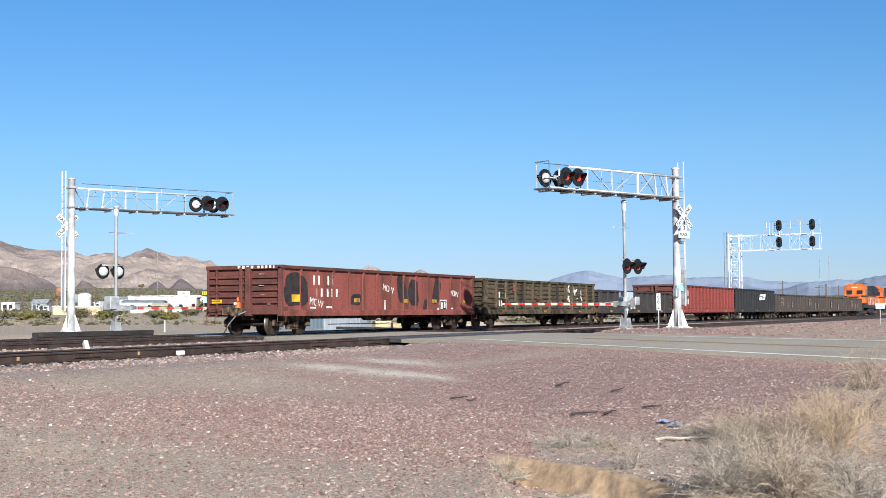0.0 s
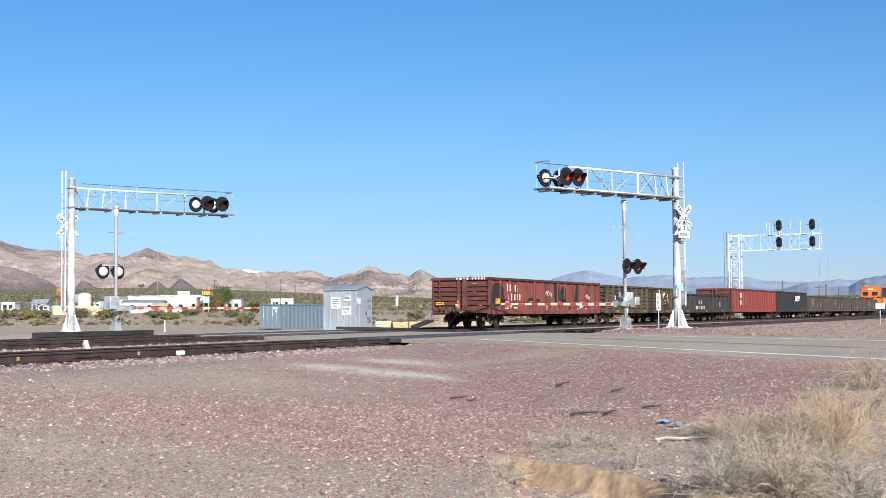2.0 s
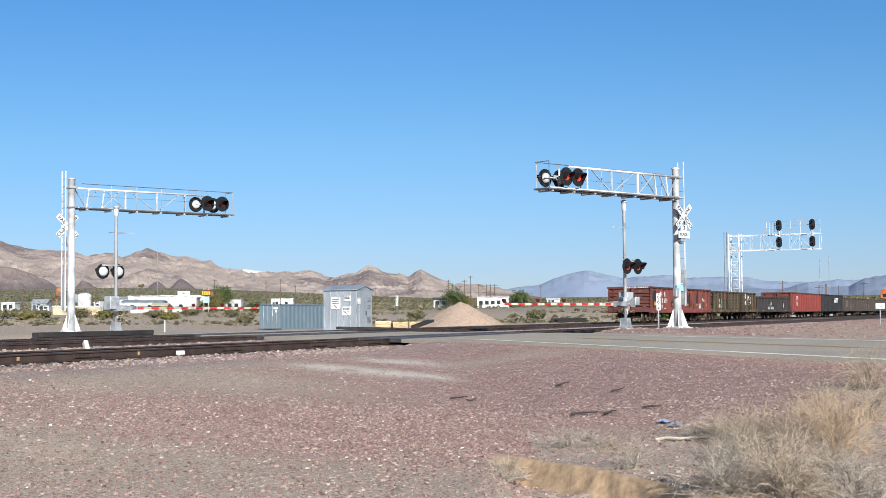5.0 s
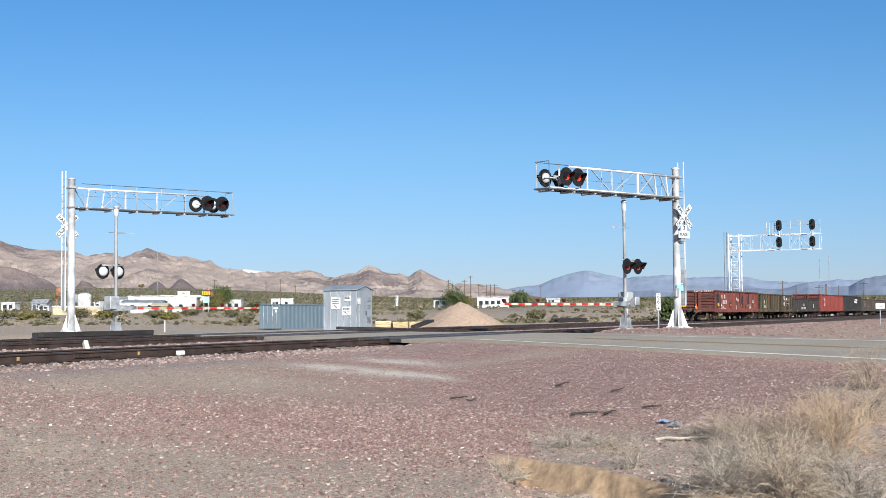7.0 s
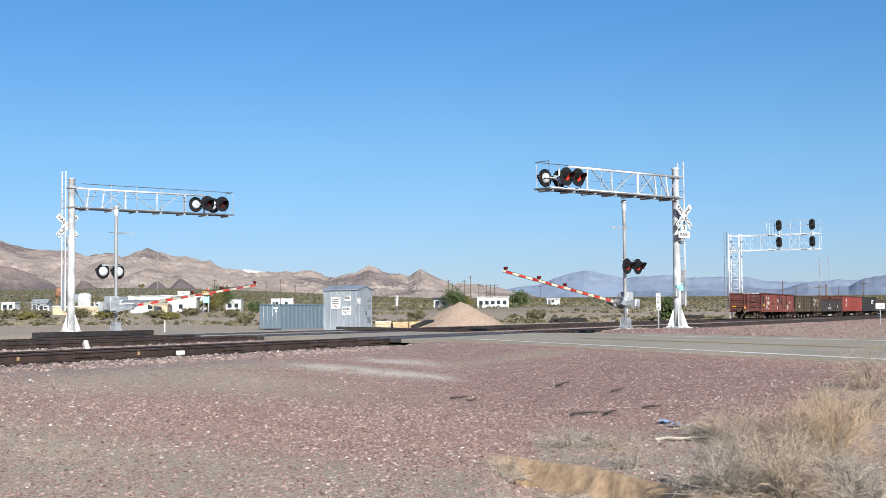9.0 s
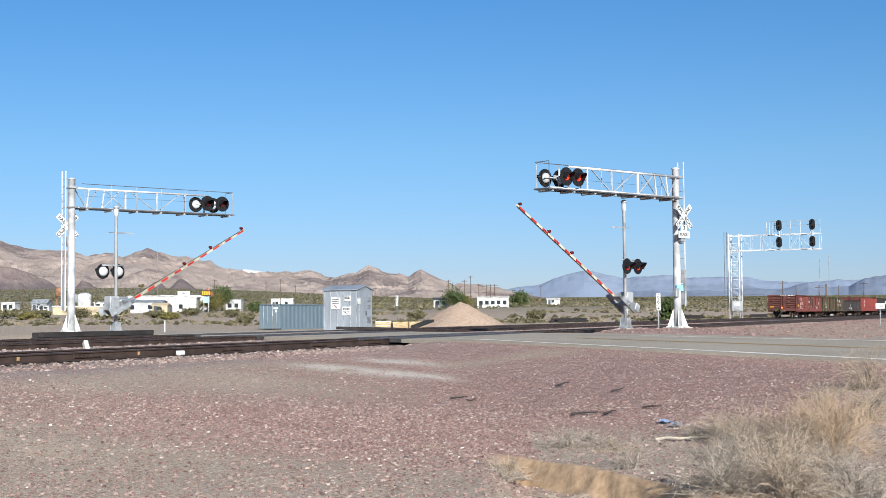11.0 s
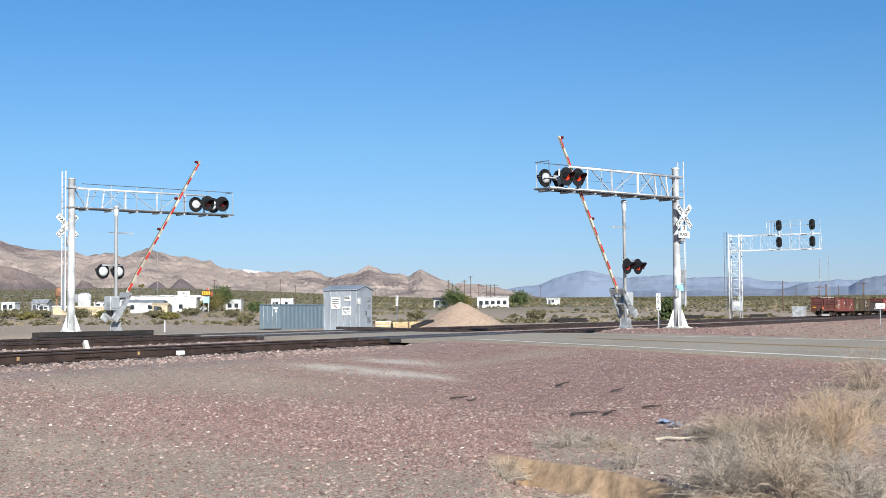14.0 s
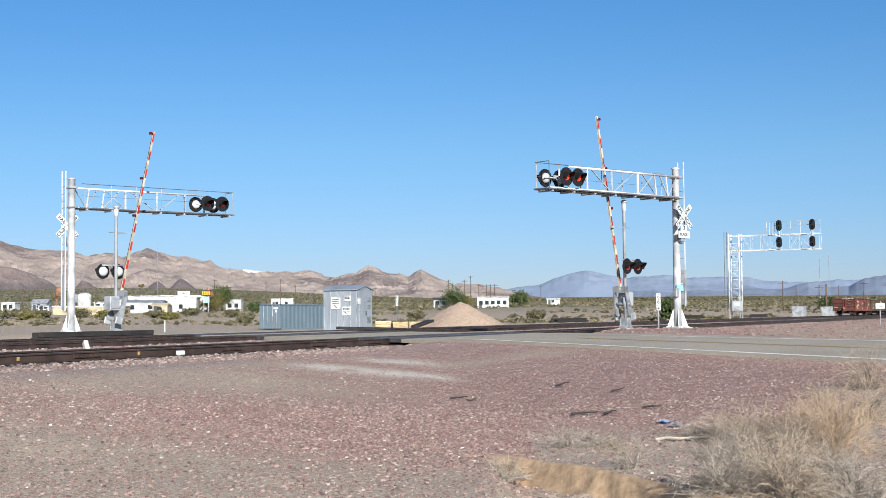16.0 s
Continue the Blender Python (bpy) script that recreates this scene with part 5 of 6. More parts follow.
def build_shed():
    x0, x1, y0, y1 = 81.6, 83.9, 43.1, 45.65
    z = -0.32
    s = thing("signal_bungalow", "silver aluminium equipment bungalow with notices beside tracks", "equipment shed", pose(x0, y0, z))
    w, l, h = x1 - x0, y1 - y0, 2.75
    b = bmesh.new()
    box(b, 0, w, 0, l, 0.0, h)
    part("wall_shell", b, M_SHED, s)
    b = bmesh.new()
    prism(b, [(-0.14, h - 0.03), (w / 2, h + 0.27), (w + 0.14, h - 0.03), (w + 0.14, h + 0.03), (w / 2, h + 0.34), (-0.14, h + 0.03)], "y", -0.12, l + 0.12)
    part("roof", b, M_SHED, s)
    b = bmesh.new()
    prism(b, [(0.02, h - 0.02), (w - 0.02, h - 0.02), (w / 2, h + 0.26)], "y", 0.0, l)
    part("gable", b, M_SHED, s)
    b = bmesh.new()
    box(b, -0.2, w + 0.2, -0.2, l + 0.2, -0.4, 0.0)
    part("plinth", b, M_CONCRETE, s)
    for k in range(6):
        b = bmesh.new()
        y = l * k / 5
        box(b, -0.03, 0.0, y - 0.025, y + 0.025, 0, h)
        part("panel_seam", b, M_GALV, s)
    b = bmesh.new()
    box(b, 0.35, 1.4, -0.035, -0.002, 0.1, 2.35)
    d = part("door", b, M_SHED, s)
    b = bmesh.new()
    box(b, 1.25, 1.3, -0.08, -0.035, 1.0, 1.3)
    part("door_handle", b, M_BLACK, d)
    for zz in (0.4, 1.2, 2.1):
        b = bmesh.new()
        tube(b, (0.36, -0.05, zz), (0.36, -0.05, zz + 0.16), 0.03, n=8)
        part("hinge", b, M_GALV, d)
    for y, zz, ww, hh in ((1.62, 1.85, 0.74, 0.85), (0.72, 2.15, 0.55, 0.38), (0.78, 1.3, 0.72, 0.6)):
        b = bmesh.new()
        box(b, -0.045, -0.032, y - ww / 2, y + ww / 2, zz - hh / 2, zz + hh / 2)
        n = part("notice", b, M_WHITE, s, "white notice with illegible writing")
        for k in range(3):
            b = bmesh.new()
            q = zz + hh * (0.3 - 0.16 * k)
            box(b, -0.05, -0.046, y - ww * 0.36, y + ww * 0.36, q - 0.02, q + 0.02)
            part("writing_bar", b, M_BLACK, n)
        if hh > 0.5:
            b = bmesh.new()
            bar(b, (-0.05, y - 0.12, zz - hh * 0.36), (-0.05, y + 0.12, zz - hh * 0.12), 0.09, 0.012)
            part("symbol", b, M_RED if hh > 0.7 else M_BLACK, n)
    for x, zz, ww, hh in ((0.3, 1.95, 0.5, 0.42), (1.75, 2.1, 0.5, 0.3), (1.75, 1.6, 0.5, 0.25)):
        b = bmesh.new()
        box(b, x - ww / 2, x + ww / 2, -0.05, -0.037, zz - hh / 2, zz + hh / 2)
        part("notice", b, M_WHITE if x < 1 else M_GREYBOX, s)
    b = bmesh.new()
    for k in range(6):
        box(b, 1.5, 2.0, -0.05, -0.002, 0.5 + k * 0.07, 0.53 + k * 0.07)
    part("vent_louvres", b, M_GALV, s)


def build_container():
    c = thing("shipping_container", "blue-grey corrugated steel shipping container with closed doors", "shipping container", pose(116.2, 70.0, -0.74))
    L, w, h = 12.19, 2.44, 2.59
    for y, sgn in ((0, 1), (w, -1)):
        b = bmesh.new()
        pts = []
        n = 60
        for k in range(n + 1):
            x = 0.1 + (L - 0.2) * k / n
            d = 0.0 if k % 4 in (0, 1) else 0.04
            pts.append((x, y + sgn * (0.03 + d)))
        pts += [(L - 0.1, y + sgn * 0.12), (0.1, y + sgn * 0.12)]
        prism(b, pts, "z", 0.15, h - 0.1)
        part("side_wall", b, M_CONTAINER, c)
        for z0, z1 in ((0.0, 0.16), (h - 0.12, h)):
            b = bmesh.new()
            box(b, 0, L, min(y, y + sgn * 0.1), max(y, y + sgn * 0.1), z0, z1)
            part("rail", b, M_CONTAINER, c)
    b = bmesh.new()
    box(b, 0.05, L - 0.05, 0.05, w - 0.05, h - 0.06, h - 0.02)
    part("roof", b, M_CONTAINER, c)
    for x in (0, L - 0.15):
        for y in (0, w - 0.15):
            b = bmesh.new()
            box(b, x, x + 0.15, y, y + 0.15, 0, h + 0.01)
            part("corner_post", b, M_CONTAINER, c)
    b = bmesh.new()
    box(b, L - 0.1, L - 0.05, 0.1, w - 0.1, 0.1, h - 0.05)
    part("end_wall", b, M_CONTAINER, c)
    for k in (0, 1):
        b = bmesh.new()
        y0 = 0.16 + k * 1.07
        box(b, 0.02, 0.07, y0, y0 + 1.05, 0.14, h - 0.13)
        d = part("door", b, M_CONTAINER, c)
        for z in (0.75, 1.35, 1.95):
            b = bmesh.new()
            box(b, -0.005, 0.02, y0 + 0.06, y0 + 0.99, z - 0.03, z + 0.03)
            part("door_rib", b, M_CONTAINER, d)
        for q in (0.3, 0.75):
            b = bmesh.new()
            tube(b, (-0.02, y0 + q, 0.1), (-0.02, y0 + q, h - 0.1), 0.02, n=8)
            part("lock_rod", b, M_GALV, d)
        b = bmesh.new()
        bar(b, (-0.05, y0 + 0.3, 1.1), (-0.05, y0 + 0.7, 1.05), 0.04, 0.03)
        part("door_handle", b, M_GALV, d)
    for y, z, ww, hh in ((0.55, 2.2, 0.5, 0.2), (0.5, 1.9, 0.25, 0.25)):
        b = bmesh.new()
        box(b, -0.012, -0.004, y - ww / 2, y + ww / 2, z - hh / 2, z + hh / 2)
        part("label_plate", b, M_WHITE, c)


def build_gravel_pile():
    n, m = 96, 40
    verts, faces = [(0, 0, 2.3)], []
    for i in range(1, m + 1):
        for k in range(n):
            a = k * math.tau / n
            r = 4.6 * i / m
            q = 1 + 0.08 * noise.noise((math.cos(a) * 1.2, math.sin(a) * 1.2, 1))
            f = r / 4.6
            z = 2.35 * max(0, 1 - f ** 1.15) ** 1.0 - 0.12 * f + 0.06 * noise.noise((r * math.cos(a) * 2, r * math.sin(a) * 2, 3)) + 0.03 * noise.noise((r * math.cos(a) * 6, r * math.sin(a) * 6, 3))
            verts.append((r * q * math.cos(a), r * q * math.sin(a), z))
    for k in range(n):
        faces.append((0, 1 + k, 1 + (k + 1) % n))
    for i in range(m - 1):
        for k in range(n):
            o = 1 + i * n
            faces.append((o + k, o + n + k, o + n + (k + 1) % n, o + (k + 1) % n))
    me = bpy.data.meshes.new("gravel_heap")
    me.from_pydata(verts, [], faces)
    me.materials.append(mat("tan_gravel", (0.37, 0.268, 0.195), 0.95, 0, 0.35, 1.5, 7, 0.05, (0.34, 0.25, 0.185), 0.5, 0.1))
    ob = tagged(new("gravel_heap", me), "conical heap of tan gravel on the flat", "gravel pile", kind="stuff")
    ob.location = (117.5, 50.9, -0.5)


def stack(x, y, z, length, rows, across, rz, label, ry=0.0):
    """A stack of old timbers, each one a part."""
    s = thing("timber_stack", label, "timber stack", pose(x, y, z, 0, ry, rz), group="stacks of dark timbers")
    for r in range(rows):
        for k in range(across - r % 2):
            b = bmesh.new()
            o = random.uniform(-0.12, 0.12)
            box(b, o, length + o, k * 0.27 + (0.12 if r % 2 else 0), k * 0.27 + 0.23 + (0.12 if r % 2 else 0), r * 0.19, r * 0.19 + 0.18)
            part("timber", b, M_TIMBER, s, bevel=0.012)


def milepost(x, y, z, h, rz):
    p = thing("milepost_sign", "white milepost sign with black number on grey post", "milepost", pose(x, y, z, 0, 0, rz) @ Matrix.Diagonal((0.85, 1, 1, 1)), group="milepost signs")
    b = bmesh.new()
    bar(b, (0, 0.03, -0.3), (0, 0.03, h), 0.1 if h > 2 else 0.06, 0.05)
    part("post", b, M_GRATING if h > 2 else M_GREYBOX, p)
    b = bmesh.new()
    box(b, -0.11, 0.11, -0.012, 0.0, h - 0.8, h)
    f = part("sign_plate", b, M_WHITE, p)
    for k, c in enumerate("662"):
        words("number", c, 0.31, M_BLACK, f, Matrix.Translation((0, -0.016, h - 0.15 - 0.25 * k)) @ FACING_NEAR, 0.004)


def build_lineside():
    build_shed()
    build_container()
    build_gravel_pile()
    stack(37.2, 31.9, -0.2, 6.4, 2, 3, 0, "long low stack of dark creosoted timbers beside track")
    stack(35.4, 31.5, -0.22, 4.2, 1, 2, 1, "single layer of dark creosoted timbers beside track")
    stack(41.2, 31.55, -0.22, 3.6, 1, 2, -1, "single layer of dark creosoted timbers beside track")
    stack(74.6, 40.6, -0.2, 6.0, 1, 2, -24, "dark creosoted timbers lying in a sloping stack", 1.5)
    stack(84.8, 40.0, -0.25, 4.6, 1, 2, 10, "dark creosoted timbers dumped on the verge", -5)
    stack(110.5, 38.5, -0.1, 8.0, 2, 4, 0, "stack of dark timbers on the far verge")
    stack(150, 37.2, 0.0, 9.0, 2, 4, 0, "stack of dark timbers on the far verge")
    stack(176, 34.6, 0.0, 9.0, 2, 3, 0, "stack of dark timbers on the far verge")
    for k, (x, y) in enumerate(((92.5, 46.6), (94.5, 46.2), (96.6, 45.9))):
        p = thing("pallet_crate", "raw pine pallet crate standing on the sand", "crate", pose(x, y, -0.42, 0, 0, -60 + 9 * k), group="pallet crates")
        for j in range(4):
            b = bmesh.new()
            box(b, -0.6, 0.6, -0.52, -0.48, 0.06 + 0.13 * j, 0.16 + 0.13 * j)
            part("slat", b, M_PINE, p)
            b = bmesh.new()
            box(b, -0.6, 0.6, 0.48, 0.52, 0.06 + 0.13 * j, 0.16 + 0.13 * j)
            part("slat", b, M_PINE, p)
        b = bmesh.new()
        box(b, -0.58, 0.58, -0.48, 0.48, 0.0, 0.5 if k else 0.62)
        part("load", b, M_PINE if k else M_WHITE, p)
    milepost(62.6, 16.85, -0.12, 1.72, -66)
    milepost(94.2, 46.2, -0.42, 2.6, -66)
    s = thing("small_sign", "small white sign on thin post beside the track", "sign", pose(87, 9.4, -0.25, 0, 0, -70))
    b = bmesh.new()
    tube(b, (0, 0, -0.2), (0, 0, 1.4), 0.025, n=8)
    part("post", b, M_GALV, s)
    b = bmesh.new()
    box(b, -0.27, 0.27, -0.045, -0.03, 1.08, 1.4)
    f = part("sign_plate", b, M_WHITE, s)
    for k in range(2):
        b = bmesh.new()
        box(b, -0.2, 0.2, -0.05, -0.046, 1.28 - 0.11 * k, 1.31 - 0.11 * k)
        part("writing_bar", b, M_BLACK, f)
    p = thing("marker_post", "thin white delineator post on the flat", "marker post", pose(57.0, 41.2, -0.3))
    b = bmesh.new()
    box(b, -0.02, 0.02, -0.035, 0.035, -0.2, 0.8)
    part("post", b, M_WHITE, p)
    # rail furniture near the camera
    t = thing("broken_tie_end", "pale splintered tie end leaning in the ballast", "timber", pose(27.2, 22.0, -0.16, 0, 38, 60))
    b = bmesh.new()
    box(b, -0.08, 0.08, -0.06, 0.06, 0.0, 0.3)
    part("timber", b, mat("bleached_timber", (0.5, 0.46, 0.4), 0.9, 0, 0.2, 4, 30), t, bevel=0.02)
    w = thing("white_cover_box", "white plastic cover clipped to the rail", "rail fitting", pose(24.9, 17.58, -0.1, 0, 0, 0))
    b = bmesh.new()
    box(b, -0.1, 0.1, -0.07, 0.06, -0.07, 0.035)
    part("cover", b, M_WHITE, w, bevel=0.02)


# ---- the settlement on the plain ----


def at_ground(x, y):
    return final_ground(x, y)


def house(x, y, rz, w, d, h, wall, roof, label, pitch=0.0, windows=3, door=True, z=None):
    z = at_ground(x, y) if z is None else z
    b0 = thing("house", label, "house", pose(x, y, z, 0, 0, rz), group="houses of the settlement")
    b = bmesh.new()
    box(b, -w / 2, w / 2, 0, d, -0.5, h)
    part("wall_shell", b, wall, b0)
    b = bmesh.new()
    if pitch:
        prism(b, [(-0.3, h - 0.03), (d / 2, h + pitch), (d + 0.3, h - 0.03), (d + 0.3, h + 0.12), (d / 2, h + pitch + 0.15), (-0.3, h + 0.12)], "x", -w / 2 - 0.3, w / 2 + 0.3)
        prism(b, [(0, h), (d, h), (d / 2, h + pitch)], "x", -w / 2 + 0.01, w / 2 - 0.01)
    else:
        box(b, -w / 2 - 0.2, w / 2 + 0.2, -0.25, d + 0.2, h, h + 0.22)
    part("roof", b, roof, b0)
    for k in range(windows):
        b = bmesh.new()
        xx = -w / 2 + w * (k + 0.6) / (windows + 0.3)
        box(b, xx - 0.55, xx + 0.55, -0.06, 0.02, 1.0, min(h - 0.3, 2.2))
        part("window", b, M_WINDOW, b0)
    if door:
        b = bmesh.new()
        box(b, -w / 2 + 0.5, -w / 2 + 1.4, -0.05, 0.02, 0, 2.05)
        part("door", b, M_DARKROOF, b0)
    return b0


def leaves(n, centre, size, leaf, seed):
    """Leaf quads filling clumps, as arrays."""
    rs = np.random.RandomState(seed)
    clumps = rs.normal(0, 0.42, (max(3, n // 45), 3))
    c = clumps[rs.randint(0, len(clumps), n)] + rs.normal(0, 0.2, (n, 3))
    c = c * np.array(size) + np.array(centre)
    u = rs.normal(0, 1, (n, 3))
    u /= np.linalg.norm(u, axis=1)[:, None]
    v = np.cross(u, rs.normal(0, 1, (n, 3)))
    v /= np.linalg.norm(v, axis=1)[:, None]
    s = leaf * rs.uniform(0.5, 1.4, (n, 1))
    return np.stack([c - u * s - v * s * 0.6, c + u * s - v * s * 0.6, c + u * s + v * s * 0.6, c - u * s + v * s * 0.6], 1).reshape(-1, 3)


def quads(name, verts, m):
    me = bpy.data.meshes.new(name)
    n = len(verts) // 4
    me.from_pydata([tuple(p) for p in verts], [], [(4 * k, 4 * k + 1, 4 * k + 2, 4 * k + 3) for k in range(n)])
    me.materials.append(m)
    return me


def island_mat(name, c0, c1, rough=0.9):
    m = bpy.data.materials.new(name)
    m.use_nodes = True
    n, l = m.node_tree.nodes, m.node_tree.links
    b = n["Principled BSDF"]
    g = n.new("ShaderNodeNewGeometry")
    r = n.new("ShaderNodeValToRGB")
    r.color_ramp.elements[0].color, r.color_ramp.elements[1].color = (*c0, 1), (*c1, 1)
    l.new(g.outputs["Random Per Island"], r.inputs[0])
    l.new(r.outputs[0], b.inputs["Base Color"])
    b.inputs["Roughness"].default_value, b.inputs["Specular IOR Level"].default_value = rough, 0.15
    return m


M_LEAF = island_mat("dusty_green_leaves", (0.035, 0.055, 0.02), (0.11, 0.13, 0.05))
M_LEAF_DRY = island_mat("olive_brown_leaves", (0.09, 0.085, 0.025), (0.17, 0.14, 0.05))
M_SCRUB = island_mat("creosote_scrub_leaves", (0.06, 0.058, 0.03), (0.17, 0.148, 0.085))
M_TUFT = island_mat("dry_tuft_blades", (0.15, 0.12, 0.07), (0.31, 0.26, 0.17))


def tree(x, y, h, w, m, label, seed, z=None):
    z = at_ground(x, y) if z is None else z
    t = thing("tree", label, "tree", pose(x, y, z))
    b = bmesh.new()
    rs = random.Random(seed)
    tube(b, (0, 0, -0.3), (0.1, 0, h * 0.4), 0.22, 0.15, n=8)
    for k in range(6):
        a = k * 1.05 + rs.random()
        tube(b, (0.1, 0, h * (0.2 + 0.03 * k)), (math.cos(a) * w * 0.32, math.sin(a) * w * 0.32, h * (0.55 + 0.06 * (k % 3))), 0.1, 0.04, n=6)
    part("trunk", b, M_POLE, t)
    o = new("crown", quads("crown", leaves(3600, (0, 0, h * 0.55), (w * 0.42, w * 0.42, h * 0.36), 0.16, seed), m))
    o.parent = t


def utility_pole(x, y, h, arms=1, z=None):
    z = at_ground(x, y) if z is None else z
    p = thing("utility_pole", "weathered timber utility pole with crossarm", "utility pole", pose(x, y, z, 0, 0, 66), group="utility poles")
    b = bmesh.new()
    tube(b, (0, 0, -0.5), (0, 0, h), 0.17, 0.12, n=8)
    part("pole", b, M_POLE, p)
    for k in range(arms):
        b = bmesh.new()
        q = h - 0.5 - 0.9 * k
        box(b, -1.4, 1.4, -0.06, 0.06, q - 0.07, q + 0.07)
        a = part("crossarm", b, M_POLE, p)
        for xx in (-1.3, -0.7, 0.7, 1.3):
            b = bmesh.new()
            tube(b, (xx, 0, q + 0.07), (xx, 0, q + 0.25), 0.05, n=6)
            part("insulator", b, M_GREYBOX, a)


def place(f, depth):
    """A place on the plain by bearing (share of the view's width) and depth."""
    a = radians(angle_of(f))
    r = depth / math.cos(HEAD - a)
    return r * math.cos(a), r * math.sin(a)


def build_settlement():
    T = -66  # the fronts look back along the view
    def hs(f, depth, *a, **k):
        x, y = place(f, depth)
        return house(x, y, T, *a, **k)
    hs(0.009, 420, 4.2, 5, 2.7, M_PLASTER, M_PLASTER, "small white flat-roofed house on the plain", windows=2)
    hs(0.1, 345, 18.5, 6, 2.1, M_TAN_WALL, M_PLASTER, "long low tan motel wing with flat pale roof", windows=0, door=False)
    hs(0.135, 420, 7, 5, 3.4, M_PLASTER, M_GREYBOX, "white cabin with grey shed roof", 0.7, 2)
    hs(0.044, 440, 5, 5, 2.5, M_GREYBOX, M_GALV, "grey metal barn on the plain", 1.2, 1)
    hs(0.19, 400, 24, 9, 4.4, M_PLASTER, M_PLASTER, "long white single-storey building with flat roof", windows=4)
    hs(0.16, 365, 11, 6, 2.9, M_PLASTER, M_GREYBOX, "white cottage with grey low roof", 0.5, 2)
    hs(0.18, 350, 4, 3, 2.2, M_TAN_WALL, M_TAN_WALL, "small tan outbuilding on the plain", 0.5, 1)
    hs(0.205, 372, 8, 6, 4.0, M_PLASTER, M_PLASTER, "white building end with plain flat roof", windows=1)
    hs(0.263, 385, 4.4, 4, 3.2, M_PLASTER, M_GREYBOX, "small white cabin with two dark windows", windows=2, door=False)
    hs(0.318, 520, 8.5, 4, 3.2, M_PLASTER, M_PLASTER, "white caravan-like house with flat roof", windows=2)
    hs(0.497, 430, 4.6, 4, 2.5, M_PLASTER, M_DARKROOF, "small white hut with dark gable roof", 0.7, 2)
    hs(0.556, 420, 9.8, 6, 3.2, M_PLASTER, M_PLASTER, "white flat-roofed house with dark windows", windows=5)
    hs(0.624, 520, 5, 4, 2.2, M_PLASTER, M_PLASTER, "small white hut far on the plain", 0.5, 1)
    hs(0.115, 430, 5, 4, 2.6, M_PLASTER, M_PLASTER, "white trailer on the plain", windows=2)
    for f, depth, r, h, m, lb in ((0.095, 400, 2.0, 5.0, M_PLASTER, "white cylindrical water tank"), (0.067, 380, 1.25, 2.0, M_RUST, "rusty elevated water tank on legs")):
        x, y = place(f, depth)
        t = thing("water_tank", lb, "water tank", pose(x, y, at_ground(x, y)))
        b = bmesh.new()
        z0 = 0.0 if r > 1.95 else 4.6
        lathe(b, [(r, z0 - (0.4 if z0 == 0 else 0)), (r, z0 + h), (r * 0.6, z0 + h + 0.5), (0.1, z0 + h + 0.7)], 24, "z")
        part("tank", b, m, t)
        if z0:
            for q in range(4):
                b = bmesh.new()
                c, s = math.cos(q * math.pi / 2), math.sin(q * math.pi / 2)
                tube(b, (c * 1.3, s * 1.3, -0.4), (c * 1.0, s * 1.0, z0), 0.12, n=6)
                part("leg", b, M_RUST, t)
    # roadside sign with boards
    x, y = place(0.2325, 372)
    s = thing("roadside_sign", "tall roadside sign with dark board over blue panel", "sign", pose(x, y, at_ground(x, y), 0, 0, T) @ Matrix.Diagonal((0.72, 0.72, 0.9, 1)))
    for xx in (-0.9, 0.9):
        b = bmesh.new()
        tube(b, (xx, 0, -0.4), (xx, 0, 7.2), 0.12, n=8)
        part("post", b, M_WHITE, s)
    b = bmesh.new()
    box(b, -1.9, 1.9, -0.2, 0.1, 4.9, 6.7)
    f = part("name_board", b, M_BLACK, s)
    for k in range(5):
        b = bmesh.new()
        box(b, -1.6 + 0.68 * k, -1.15 + 0.68 * k, -0.24, -0.205, 5.2, 6.4)
        part("letter_shape", b, M_REFLECT, f)
    b = bmesh.new()
    box(b, -1.2, 1.2, -0.2, 0.1, 2.9, 4.7)
    part("panel", b, mat("pale_blue_board", (0.35, 0.6, 0.75), 0.5), s)
    b = bmesh.new()
    prism(b, [(1.95, 4.6), (2.5, 5.8), (1.95, 6.3), (0.5, 7.5), (0.1, 6.75), (1.9, 6.1)], "y", -0.1, 0.1)
    part("arrow", b, mat("red_sign_board", (0.5, 0.06, 0.04), 0.5), s)
    x, y = place(0.207, 374)
    s = thing("cafe_sign", "white rooftop sign with dark letters", "sign", pose(x, y, at_ground(x, y) + 4.2, 0, 0, T) @ Matrix.Scale(0.75, 4))
    b = bmesh.new()
    box(b, -2.2, 2.2, -0.1, 0.1, 0.6, 2.2)
    f = part("board", b, M_WHITE, s)
    words("letters", "CAFE", 1.2, M_BLACK, f, Matrix.Translation((0, -0.12, 1.4)) @ FACING_NEAR, 0.01)
    for xx in (-1.6, 1.6):
        b = bmesh.new()
        tube(b, (xx, 0, -0.4), (xx, 0, 0.7), 0.07, n=6)
        part("post", b, M_WHITE, s)
